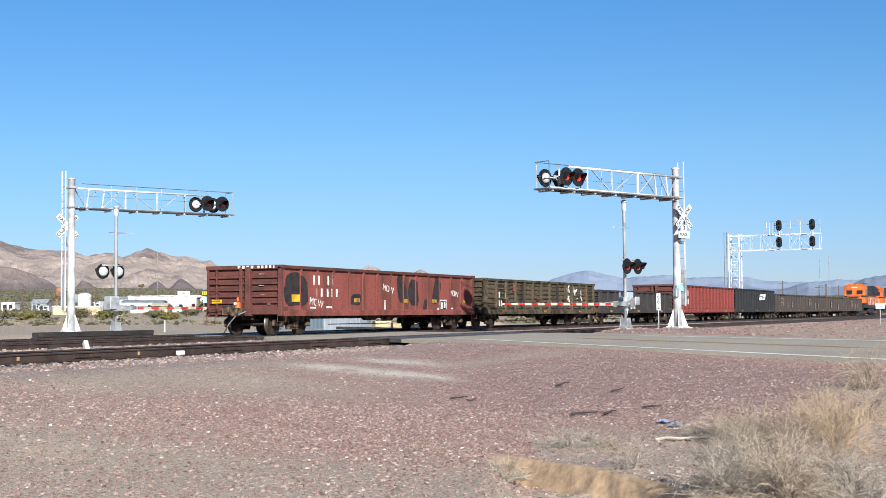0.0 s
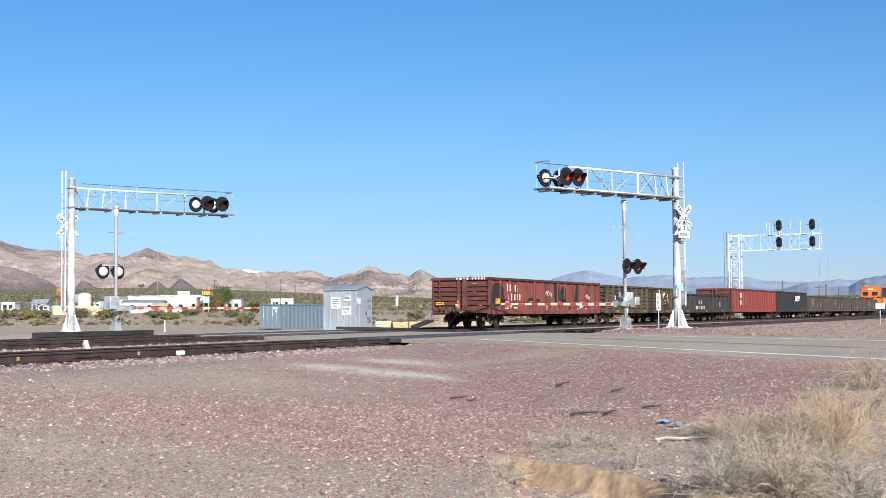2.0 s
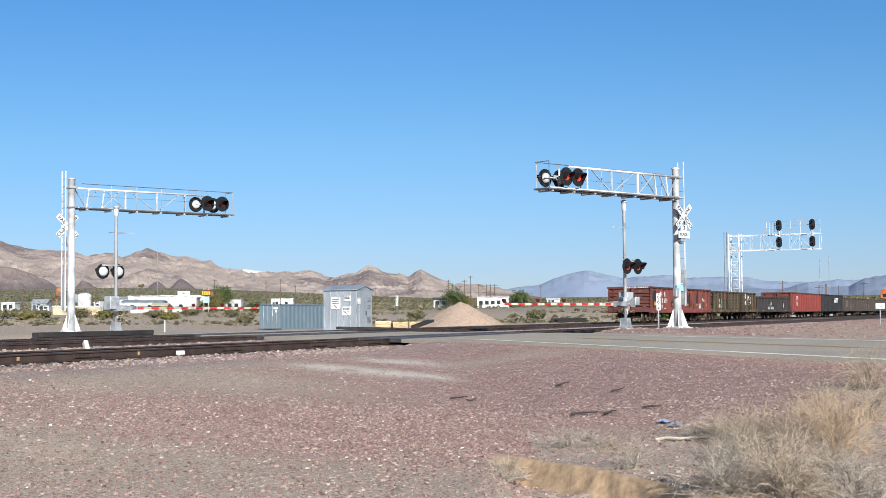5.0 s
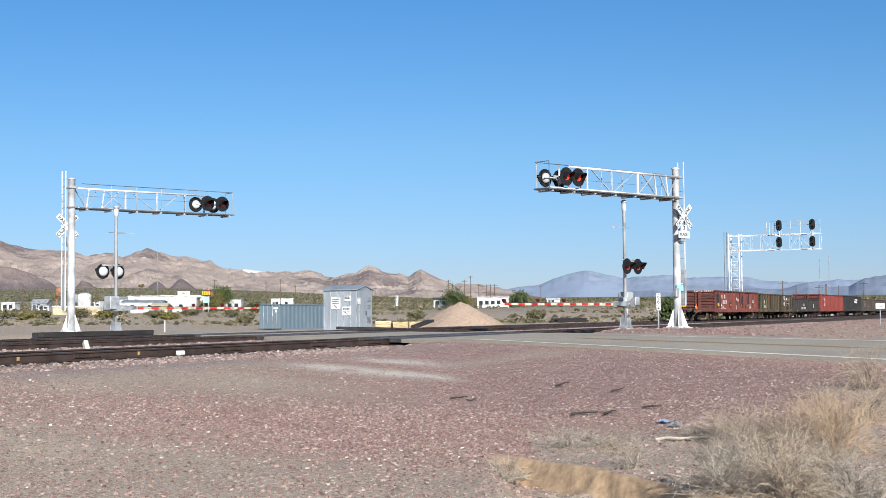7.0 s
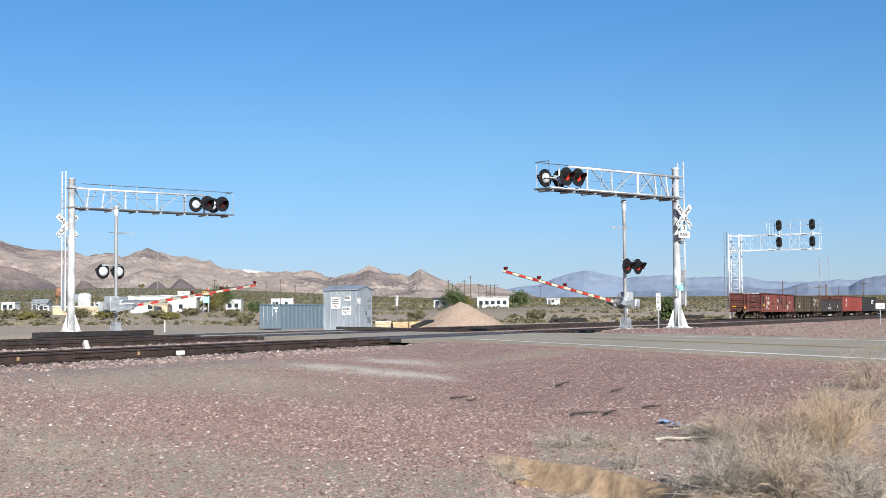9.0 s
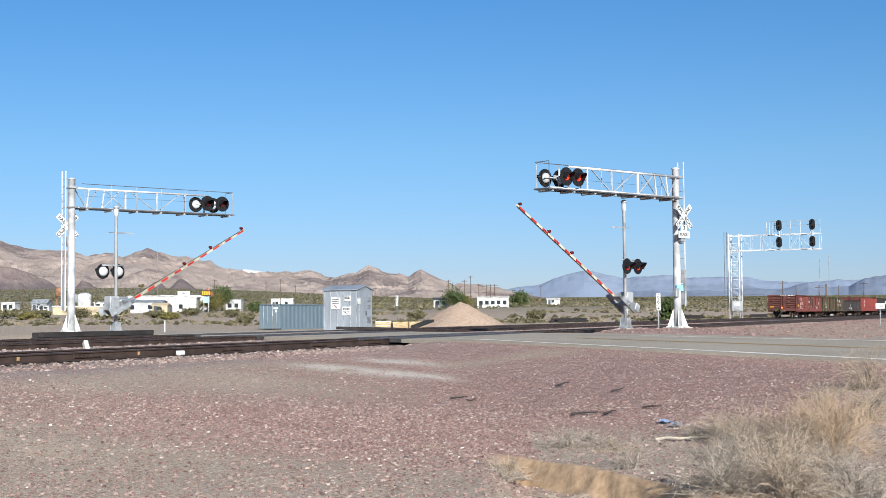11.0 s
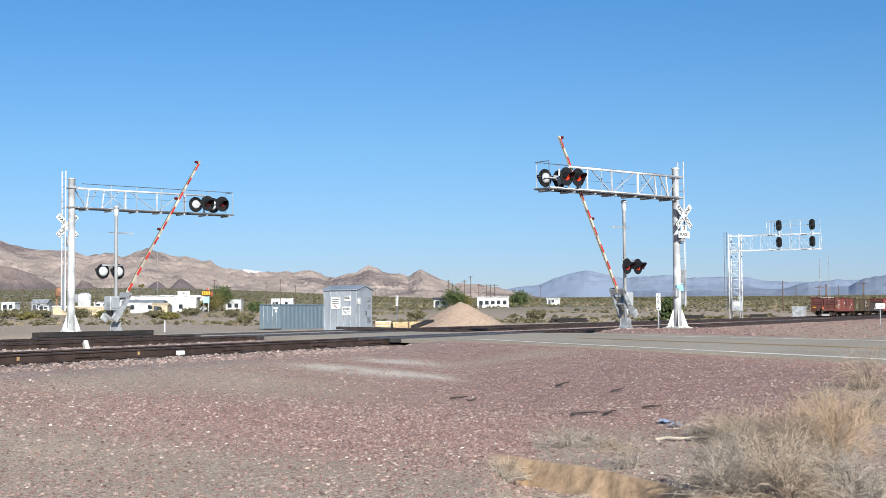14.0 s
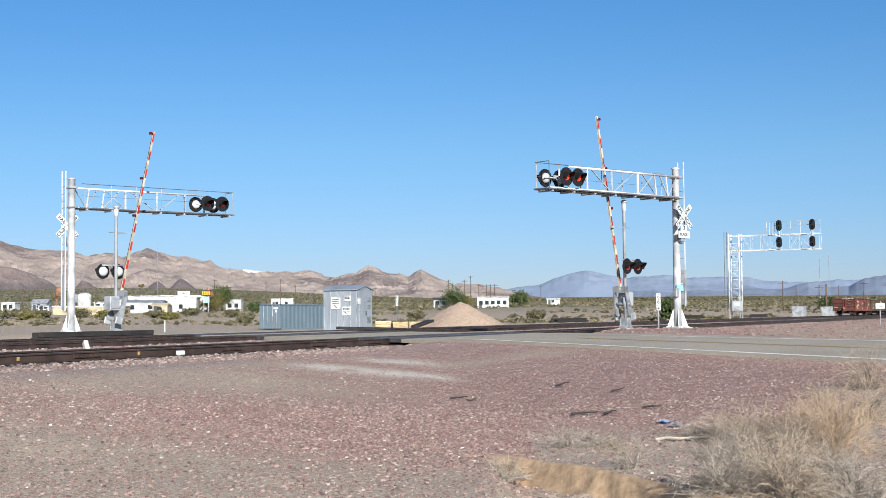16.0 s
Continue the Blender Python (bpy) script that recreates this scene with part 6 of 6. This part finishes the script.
    # trees
    for k, (f, d, h, w, m, lb) in enumerate(((0.25, 385, 8.0, 6.5, M_LEAF, "dense dark green tree by the houses"), (0.238, 376, 4.8, 7.5, M_LEAF_DRY, "olive brown shrubby tree by the houses"),
                                            (0.511, 425, 6.2, 8.5, M_LEAF, "dusty green tree by the white hut"), (0.522, 440, 4.0, 5.0, M_LEAF_DRY, "olive shrubby tree on the plain"), (0.585, 425, 5.6, 6.6, M_LEAF, "rounded dark green tree by the white house"),
                                            (0.757, 200, 3.2, 3.4, M_LEAF, "dusty green shrubby tree behind the track"), (0.935, 300, 3.6, 5.0, M_LEAF, "dusty green tree beside the line"), (0.15, 372, 3.4, 3.0, M_LEAF_DRY, "dry palm-like tree by the motel"),
                                            (0.29, 350, 3.0, 4.5, M_LEAF, "large green shrub on the plain"), (0.085, 410, 3.4, 4.0, M_LEAF_DRY, "olive tree beside the tank"))):
        x, y = place(f, d)
        tree(x, y, h, w, m, lb, 40 + k)
    for k, (f, d, h, w, m) in enumerate(((0.008, 300, 2.0, 4.4, M_LEAF), (0.03, 280, 1.5, 4.0, M_LEAF_DRY), (0.047, 300, 1.9, 4.2, M_LEAF), (0.088, 300, 2.2, 5.0, M_LEAF), (0.118, 290, 1.8, 4.0, M_LEAF_DRY),
                                         (0.176, 290, 1.7, 4.5, M_LEAF), (0.192, 270, 1.5, 3.6, M_LEAF_DRY), (0.215, 320, 1.8, 4.2, M_LEAF), (0.262, 300, 1.6, 3.4, M_LEAF), (0.277, 210, 1.7, 2.6, M_LEAF),
                                         (0.605, 230, 1.7, 3.0, M_LEAF), (0.53, 230, 1.6, 2.8, M_LEAF_DRY), (0.47, 240, 1.7, 3.0, M_LEAF), (0.135, 330, 1.6, 3.4, M_LEAF))):
        x, y = place(f, d)
        tree(x, y, h, w, M_SCRUB if m is M_LEAF else m, "large green creosote shrub on the sandy plain" if m is M_LEAF else "olive brown desert shrub on the sandy plain", 70 + k)
    for f, d, w, h in ((0.049, 400, 3.2, 1.9), (0.058, 405, 4.0, 1.8), (0.205, 455, 14, 4.6), (0.15, 470, 9, 4.2)):
        hs(f, d, w, 5, h, M_PLASTER, M_GREYBOX if w < 6 else M_PLASTER, "small pale flat-roofed cabin among the houses", windows=2)
    x, y = place(0.1585, 520)
    p = thing("palm_tree", "tall thin palm with small crown", "palm", pose(x, y, at_ground(x, y)))
    b = bmesh.new()
    tube(b, (0, 0, -0.4), (0.2, 0, 8.5), 0.25, 0.18, n=8)
    part("trunk", b, M_POLE, p)
    o = new("crown", quads("crown", leaves(300, (0.2, 0, 8.7), (1.1, 1.1, 0.8), 0.25, 7), M_LEAF_DRY))
    o.parent = p
    # poles and masts
    for f, d, h, a in ((0.025, 600, 9, 1), (0.108, 420, 8, 1), (0.126, 600, 10, 1), (0.242, 520, 11, 1), (0.3, 480, 9.5, 1), (0.316, 480, 10.5, 1), (0.333, 560, 9, 1), (0.423, 600, 8, 1), (0.506, 470, 9.5, 2), (0.524, 520, 10, 1), (0.531, 480, 11, 1),
                       (0.54, 600, 9, 1), (0.5485, 440, 7.5, 1), (0.553, 440, 7.5, 1), (0.558, 440, 7.5, 1), (0.61, 700, 9, 1), (0.76, 420, 7, 0), (0.883, 330, 7.2, 1), (0.898, 500, 7, 0), (0.924, 360, 6, 1), (0.932, 230, 5.6, 0), (0.974, 400, 7, 1), (1.0, 450, 6.5, 1), (0.946, 560, 7, 0), (0.158, 420, 7, 0)):
        x, y = place(f, d)
        utility_pole(x, y, h, a)
    for f, d, h in ((0.1775, 900, 37), (0.925, 330, 12.5), (0.9355, 330, 13.5)):
        x, y = place(f, d)
        m = thing("antenna_mast", "thin grey lattice antenna mast", "antenna mast", pose(x, y, at_ground(x, y)), group="antenna masts")
        b = bmesh.new()
        r = 0.28 if d > 500 else 0.07
        for k in range(3):
            c, s = math.cos(k * 2.094) * r, math.sin(k * 2.094) * r
            tube(b, (c, s, -0.5), (c * 0.6, s * 0.6, h), 0.05 if d > 500 else 0.03, n=5)
        for k in range(int(h / 1.5)):
            bar(b, (r * math.cos(k * 2.094), r * math.sin(k * 2.094), k * 1.5), (r * math.cos(k * 2.094 + 2.094), r * math.sin(k * 2.094 + 2.094), k * 1.5 + 1.2), 0.05, 0.05)
        part("lattice", b, M_GREYBOX, m)


# ---- vegetation ----


def build_scrub():
    """Desert scrub over the plain: green creosote and pale dry tufts."""
    rs = np.random.RandomState(5)
    for name, m, label, bands in (
            ("desert_scrub", M_SCRUB, "scattered green and olive creosote scrub on the plain", ((750, 190, 420, 100, 0.13, 0.9), (4600, 380, 950, 24, 0.24, 0.85), (9000, 800, 2450, 9, 0.42, 1.35))),
            ("dry_tufts", M_TUFT, "pale dry tufts of desert grass on the plain", ((1100, 190, 360, 26, 0.17, 0.55), (2600, 300, 800, 12, 0.3, 0.75)))):
        chunks, seed = [], 0
        for count, d0, d1, k, leaf, size in bands:
            n = 0
            while n < count:
                f, d = rs.uniform(-0.06, 1.06), d0 + (d1 - d0) * rs.rand() ** 1.15
                x, y = place(f, d)
                if y < 42 or (d < 420 and noise.noise((x * 0.02, y * 0.02, 1)) < -0.1):
                    continue
                s = rs.uniform(0.45, 1.25) * size
                v = leaves(k, (0, 0, 0), (s * 0.85, s * 0.85, s * 0.4), leaf * s, seed % 4000)
                v[:, 2] = np.abs(v[:, 2] + s * 0.3)
                v += np.array([x, y, at_ground(x, y) - 0.05])
                chunks.append(v)
                n += 1
                seed += 1
        tagged(new(name, quads(name, np.concatenate(chunks), m)), label, "scrub", kind="stuff")


M_TWIG = island_mat("bleached_straw_twigs", (0.16, 0.118, 0.085), (0.49, 0.395, 0.3))
M_TWIG_GREY = island_mat("grey_dead_twigs", (0.15, 0.122, 0.1), (0.44, 0.375, 0.305))
M_TWIG_TAN = island_mat("golden_tan_twigs", (0.3, 0.21, 0.135), (0.5, 0.38, 0.27))


def strands(start, way, length, thick, segs, curl, droop, rs):
    """Curved tapering three-sided stems, many at once; gives corners, faces and the points along each."""
    n = len(start)
    p, w = start.copy(), way / np.linalg.norm(way, axis=1)[:, None]
    rings, line = [], [p.copy()]
    side = np.cross(w, rs.normal(0, 1, (n, 3)))
    for k in range(segs + 1):
        side -= w * np.sum(side * w, axis=1)[:, None]
        side /= np.linalg.norm(side, axis=1)[:, None]
        up = np.cross(side, w)
        q = (thick * (1 - 0.8 * k / segs))[:, None]
        rings.append(np.stack([p + q * (side * math.cos(j * 2.094) + up * math.sin(j * 2.094)) for j in range(3)], 1))
        p = p + w * (length / segs)[:, None]
        p[:, 2] = np.maximum(p[:, 2], 0.01)
        line.append(p.copy())
        w = w + rs.normal(0, curl, (n, 3)) + np.array([0, 0, -droop])
        w /= np.linalg.norm(w, axis=1)[:, None]
    v = np.stack(rings, 1).reshape(-1, 3)
    o = (np.arange(n) * (segs + 1) * 3)[:, None, None] + (np.arange(segs) * 3)[None, :, None] + np.arange(3)[None, None, :]
    o2 = o + np.array([1, 1, -2])[None, None, :]
    f = np.stack([o, o2, o2 + 3, o + 3], -1).reshape(-1, 4)
    return v, f, np.stack(line, 1)


def strand_mesh(name, sets, m):
    me = bpy.data.meshes.new(name)
    off, vs, fs = 0, [], []
    for v, f in sets:
        vs.append(v)
        fs.append(f + off)
        off += len(v)
    me.from_pydata(np.concatenate(vs).tolist(), [], np.concatenate(fs).tolist())
    me.materials.append(m)
    return me


def bush(x, y, size, n, m, label, seed, curl=0.22, thick=0.0026, droop=0.1, cat="bush", sink=0.03):
    """A dead bush: stout arching stems from one crown, each with sprays of fine twigs."""
    rs = np.random.RandomState(seed)
    t = thing("dry_bush", label, cat, pose(x, y, at_ground(x, y) - sink, 0, 0, seed * 40 % 360), group="dry bushes in the foreground")
    ns = max(14, n // 22)
    a, e = rs.uniform(0, math.tau, ns), rs.uniform(0.12, 1.35, ns)
    way = np.stack([np.cos(a) * np.cos(e) * size[0], np.sin(a) * np.cos(e) * size[1], np.sin(e) * size[2] * 1.25], 1)
    reach = np.linalg.norm(way, axis=1)
    start = rs.normal(0, 0.1, (ns, 3)) * size[0]
    start[:, 2] = 0.0
    v, f, line = strands(start, way, reach * rs.uniform(0.75, 1.15, ns), thick * rs.uniform(1.1, 2.6, ns), 8, curl * 0.75, droop, rs)
    o = new("main_stem", strand_mesh("main_stem", [(v, f)], m))
    o.parent = t
    k = rs.randint(0, ns, n)
    q = 2 + (rs.rand(n) ** 0.8 * 6.5).astype(int)
    p0 = line[k, q]
    tangent = line[k, np.minimum(q + 1, 9)] - line[k, np.maximum(q - 1, 0)]
    tangent /= np.linalg.norm(tangent, axis=1)[:, None] + 1e-6
    w = tangent + rs.normal(0, 0.5, (n, 3)) + np.array([0, 0, 0.12])
    v, f, _ = strands(p0, w, rs.uniform(0.1, 0.34, n) * size[0], thick * rs.uniform(0.4, 1.0, n), 4, curl * 1.5, droop * 0.8, rs)
    o = new("twig_spray", strand_mesh("twig_spray", [(v, f)], m))
    o.parent = t


def build_bushes():
    G, S, T = M_TWIG_GREY, M_TWIG, M_TWIG_TAN
    for k, (x, y, sx, sz, n, m, lb) in enumerate((
            (14.65, 2.08, 0.62, 0.72, 7500, T, "golden tan feathery dead bush catching the sun"), (15.2, 2.42, 0.5, 0.62, 4200, T, "golden tan feathery dead bush catching the sun"),
            (15.2, 3.1, 0.62, 0.55, 4200, S, "straw-coloured tangled dead bush"), (16.1, 3.75, 0.5, 0.26, 1700, G, "grey sprawling dead bush"),
            (15.6, 3.4, 0.5, 0.36, 2000, S, "straw-coloured tangled dead bush"),
            (11.35, 2.5, 0.5, 0.48, 4200, G, "grey tangled dead bush on the eroded bank"), (12.3, 2.35, 0.55, 0.48, 3600, S, "straw-coloured tangled dead bush"),
            (11.15, 1.95, 0.55, 0.5, 4200, S, "straw-coloured tangled dead bush"), (13.2, 2.3, 0.6, 0.5, 3800, S, "straw-coloured tangled dead bush"),
            (11.3, 1.5, 0.45, 0.42, 3200, G, "grey tangled dead bush on the eroded bank"), (12.4, 1.75, 0.5, 0.42, 3000, G, "grey tangled dead bush on the eroded bank"),
            (11.7, 1.2, 0.34, 0.3, 1800, G, "grey tangled dead bush on the eroded bank"), (13.7, 2.85, 0.5, 0.4, 2600, G, "grey tangled dead bush on the eroded bank"),
            (17.6, 2.05, 0.5, 0.5, 2600, S, "straw-coloured tangled dead bush"), (18.9, 2.15, 0.45, 0.4, 2000, G, "grey dead bush near the road"),
            (20.6, 2.45, 0.62, 0.66, 3200, S, "feathery straw bush near the road"), (19.6, 2.9, 0.42, 0.35, 1400, G, "grey dead bush near the road"),
            (10.1, 2.4, 0.4, 0.36, 2200, G, "grey tangled dead bush on the eroded bank"), (9.4, 1.75, 0.45, 0.4, 2200, S, "straw-coloured tangled dead bush"), (9.7, 1.2, 0.42, 0.4, 2000, G, "grey tangled dead bush on the eroded bank"),
            (12.64, 3.71, 0.3, 0.34, 1300, G, "small wiry dead tuft"), (14.44, 4.95, 0.34, 0.3, 1700, G, "dark wiry low bush on gravel"),
            (14.8, 4.7, 0.45, 0.2, 1500, G, "low wiry dead brush"), (14.2, 4.3, 0.4, 0.18, 1200, S, "low wiry dead brush"),
            (12.9, 5.15, 0.48, 0.17, 2000, S, "flattened dry brush at the bank"), (12.4, 4.95, 0.4, 0.15, 1400, G, "flattened dry brush at the bank"),
            (16.9, 4.25, 0.36, 0.14, 500, G, "low grey tangle of dead twigs"), (13.7, 6.4, 0.42, 0.07, 260, S, "thin flattened dry grass"))):
        bush(x, y, (sx * 0.86, sx * 0.86, sz * 0.86), int(n * 0.8), m, lb, k + 3, 0.3 if m is not T else 0.24, 0.0026 if m is not T else 0.0018, 0.13 if m is not T else 0.05)


# ---- stones and litter ----


def stones(name, count, region, sizes, m, seed, label):
    """Loose stones as low rough lumps, all in one mesh."""
    rs = np.random.RandomState(seed)
    base = np.array([(i, j, k) for k in (-0.7, 0.7) for j in (-0.7, 0.7) for i in (-0.7, 0.7)], float)
    quad = [(0, 2, 3, 1), (4, 5, 7, 6), (0, 1, 5, 4), (2, 6, 7, 3), (0, 4, 6, 2), (1, 3, 7, 5)]
    verts, faces = [], []
    k = 0
    while k < count:
        x, y = region(rs)
        if x is None:
            continue
        s = sizes[0] + (sizes[1] - sizes[0]) * rs.rand() ** 4
        a = rs.uniform(0, math.tau)
        v = base * rs.uniform(0.15, 1.25, (8, 3)) * s * np.array([1.15, 1.0, 0.8])
        c, q = math.cos(a), math.sin(a)
        v = np.stack([v[:, 0] * c - v[:, 1] * q, v[:, 0] * q + v[:, 1] * c, v[:, 2]], 1)
        z = at_ground(x, y) + s * 0.12
        for p in v:
            verts.append((p[0] + x, p[1] + y, p[2] + z))
        faces += [tuple(8 * k + j for j in t) for t in quad]
        k += 1
    me = bpy.data.meshes.new(name)
    me.from_pydata(verts, [], faces)
    me.materials.append(m)
    return tagged(new(name, me), label, "stones", kind="stuff")


def build_stones():
    def front(rs):
        f, d = rs.uniform(-0.03, 1.03), 9.5 + 27 * rs.rand() ** 1.6
        x, y = place(f, d)
        if y > 16.5 or lateral(x, y) > EDGE_L:
            return None, None
        zone = ground_zones(x, y)
        if zone[3] > 0.3:
            return None, None
        keep = zone[0] * (1 - zone[4]) * (1 if d < 19 else 0.55)
        if rs.rand() > 0.1 + 0.9 * keep:
            return None, None
        return x, y

    def close(rs):
        d, u = 9.5 + 11 * rs.rand() ** 0.8, rs.uniform(-0.36, 0.36)
        x, y = 0.912 * d + 0.409 * d * u, 0.409 * d - 0.912 * d * u
        zone = ground_zones(x, y)
        if lateral(x, y) > EDGE_L or zone[3] > 0.3 or noise.noise((x * 0.8, y * 0.8, 2)) + 0.5 * zone[0] < rs.uniform(-0.3, 0.6):
            return None, None
        return x, y

    def bed(rs):
        x, y = rs.uniform(12, 110) , rs.uniform(15.4, 31.6)
        if y > 23 and rs.rand() < 0.6:
            return None, None
        if EDGE_L - 0.4 < lateral(x, y) < 32.6 or min(abs(y - t) for t in TRACKS) < 0.9:
            return None, None
        return x, y

    def bank(rs):
        x, y = 45 + 110 * rs.rand() ** 1.3, rs.uniform(7, 17)
        if lateral(x, y) < edge_r(y) + 0.4:
            return None, None
        return x, y
    red = island_mat("mixed_cinder_stones", (0.15, 0.088, 0.078), (0.31, 0.215, 0.185))
    pale = island_mat("pale_stones", (0.33, 0.265, 0.22), (0.56, 0.5, 0.44))
    mix = island_mat("ballast_stones", (0.13, 0.09, 0.08), (0.38, 0.3, 0.26))
    stones("red_gravel", 110000, front, (0.006, 0.027), red, 1, "reddish volcanic gravel strewn over the ground")
    stones("pale_pebbles", 4200, front, (0.006, 0.027), pale, 2, "pale pebbles among the gravel")
    stones("loose_stones", 14000, close, (0.008, 0.033), mix, 6, "mixed loose stones scattered on the gravel")
    stones("track_ballast", 30000, bed, (0.022, 0.06), mix, 3, "mixed grey and pink track ballast")
    stones("bank_stones", 12000, bank, (0.02, 0.08), red, 4, "loose stones on the embankment")


def build_litter():
    wood = mat("dark_charred_wood", (0.05, 0.04, 0.035), 0.9, 0, 0.3, 6, 40)
    pale = mat("bleached_stick", (0.5, 0.43, 0.34), 0.9, 0, 0.2, 6, 40)
    for k, (x, y, L, m, rz) in enumerate(((18.24, 6.0, 0.38, wood, -75), (18.26, 5.65, 0.26, wood, -20), (15.4, 3.85, 0.7, pale, -85), (20.0, 8.7, 0.28, wood, -70), (19.9, 8.45, 0.16, wood, -60), (21.9, 7.6, 0.25, wood, -80), (21.2, 6.4, 0.2, wood, -70), (14.6, 2.5, 0.55, pale, 20), (18.9, 5.2, 0.28, wood, -75))):
        t = thing("dead_stick", "bleached dead branch lying on the ground" if m is pale else "dark charred piece of wood on the gravel", "stick", pose(x, y, at_ground(x, y) + 0.015, 0, 0, rz), group="wood scraps on the ground")
        b = bmesh.new()
        p = Vector((-L / 2, 0, 0.01))
        rs = random.Random(k)
        for j in range(5):
            q = p + Vector((L / 5, rs.uniform(-0.04, 0.04), rs.uniform(-0.006, 0.02)))
            q.z = max(0.0, q.z)
            tube(b, p, q, 0.019 - 0.002 * j, 0.017 - 0.002 * j, n=6)
            p = q
        part("wood", b, m, t)
    for x, y in ((17.0, 4.35), (17.35, 4.6)):
        t = thing("plastic_scrap", "crumpled blue-grey plastic scrap in the brush", "litter", pose(x, y, at_ground(x, y)))
        b = bmesh.new()
        bmesh.ops.create_grid(b, x_segments=8, y_segments=8, size=0.08)
        for v in b.verts:
            v.co.z = 0.04 + 0.05 * noise.noise(v.co * 14)
        bmesh.ops.solidify(b, geom=list(b.faces), thickness=0.004)
        part("sheet", b, mat("blue_grey_plastic", (0.2, 0.26, 0.38), 0.35), t)


build_lineside()
build_settlement()
build_scrub()
build_stones()
build_bushes()
build_litter()

TRAIN = build_train()
build_crossing_signals()
build_signal_bridge()


# ---- what moves ----
SPEED = 9.582
ANGLES = ((0, 0), (4, 0), (7.5, 0), (8.0, 0), (8.2, 0.9), (8.4, 3.4), (8.6, 5.7), (8.8, 7.4), (9.0, 9.0), (9.2, 11.0), (10.2, 20.7), (11.3, 31.3), (11.6, 34.1), (12, 37.7), (12.5, 42.3), (13, 47.3),
          (13.5, 52.6), (14, 57.4), (14.5, 62.3), (15, 67.4), (15.5, 72.6), (16, 77.6))


def motions():
    for car in TRAIN:
        x0 = car.location.x
        walk(car, [(t, pose(x0 + SPEED * t, TRACKS[1], 0)) for t in (0, 4, 8, 12, 16)])
    for arm, shift in zip(ARMS, (0.0, -1.2)):
        walk(arm, [(t, pose(0, 0, 0.93, 0, -max(0.0, a + shift * smooth(0, 10, a)), 0)) for t, a in ANGLES])
    for w, k in SPINNING:
        rows = [(f / 30, pose(k, 0, 0.42, 0, math.degrees(SPEED * f / 30 / 0.42), 0)) for f in range(0, 481, 2)]
        walk(w, rows)


motions()
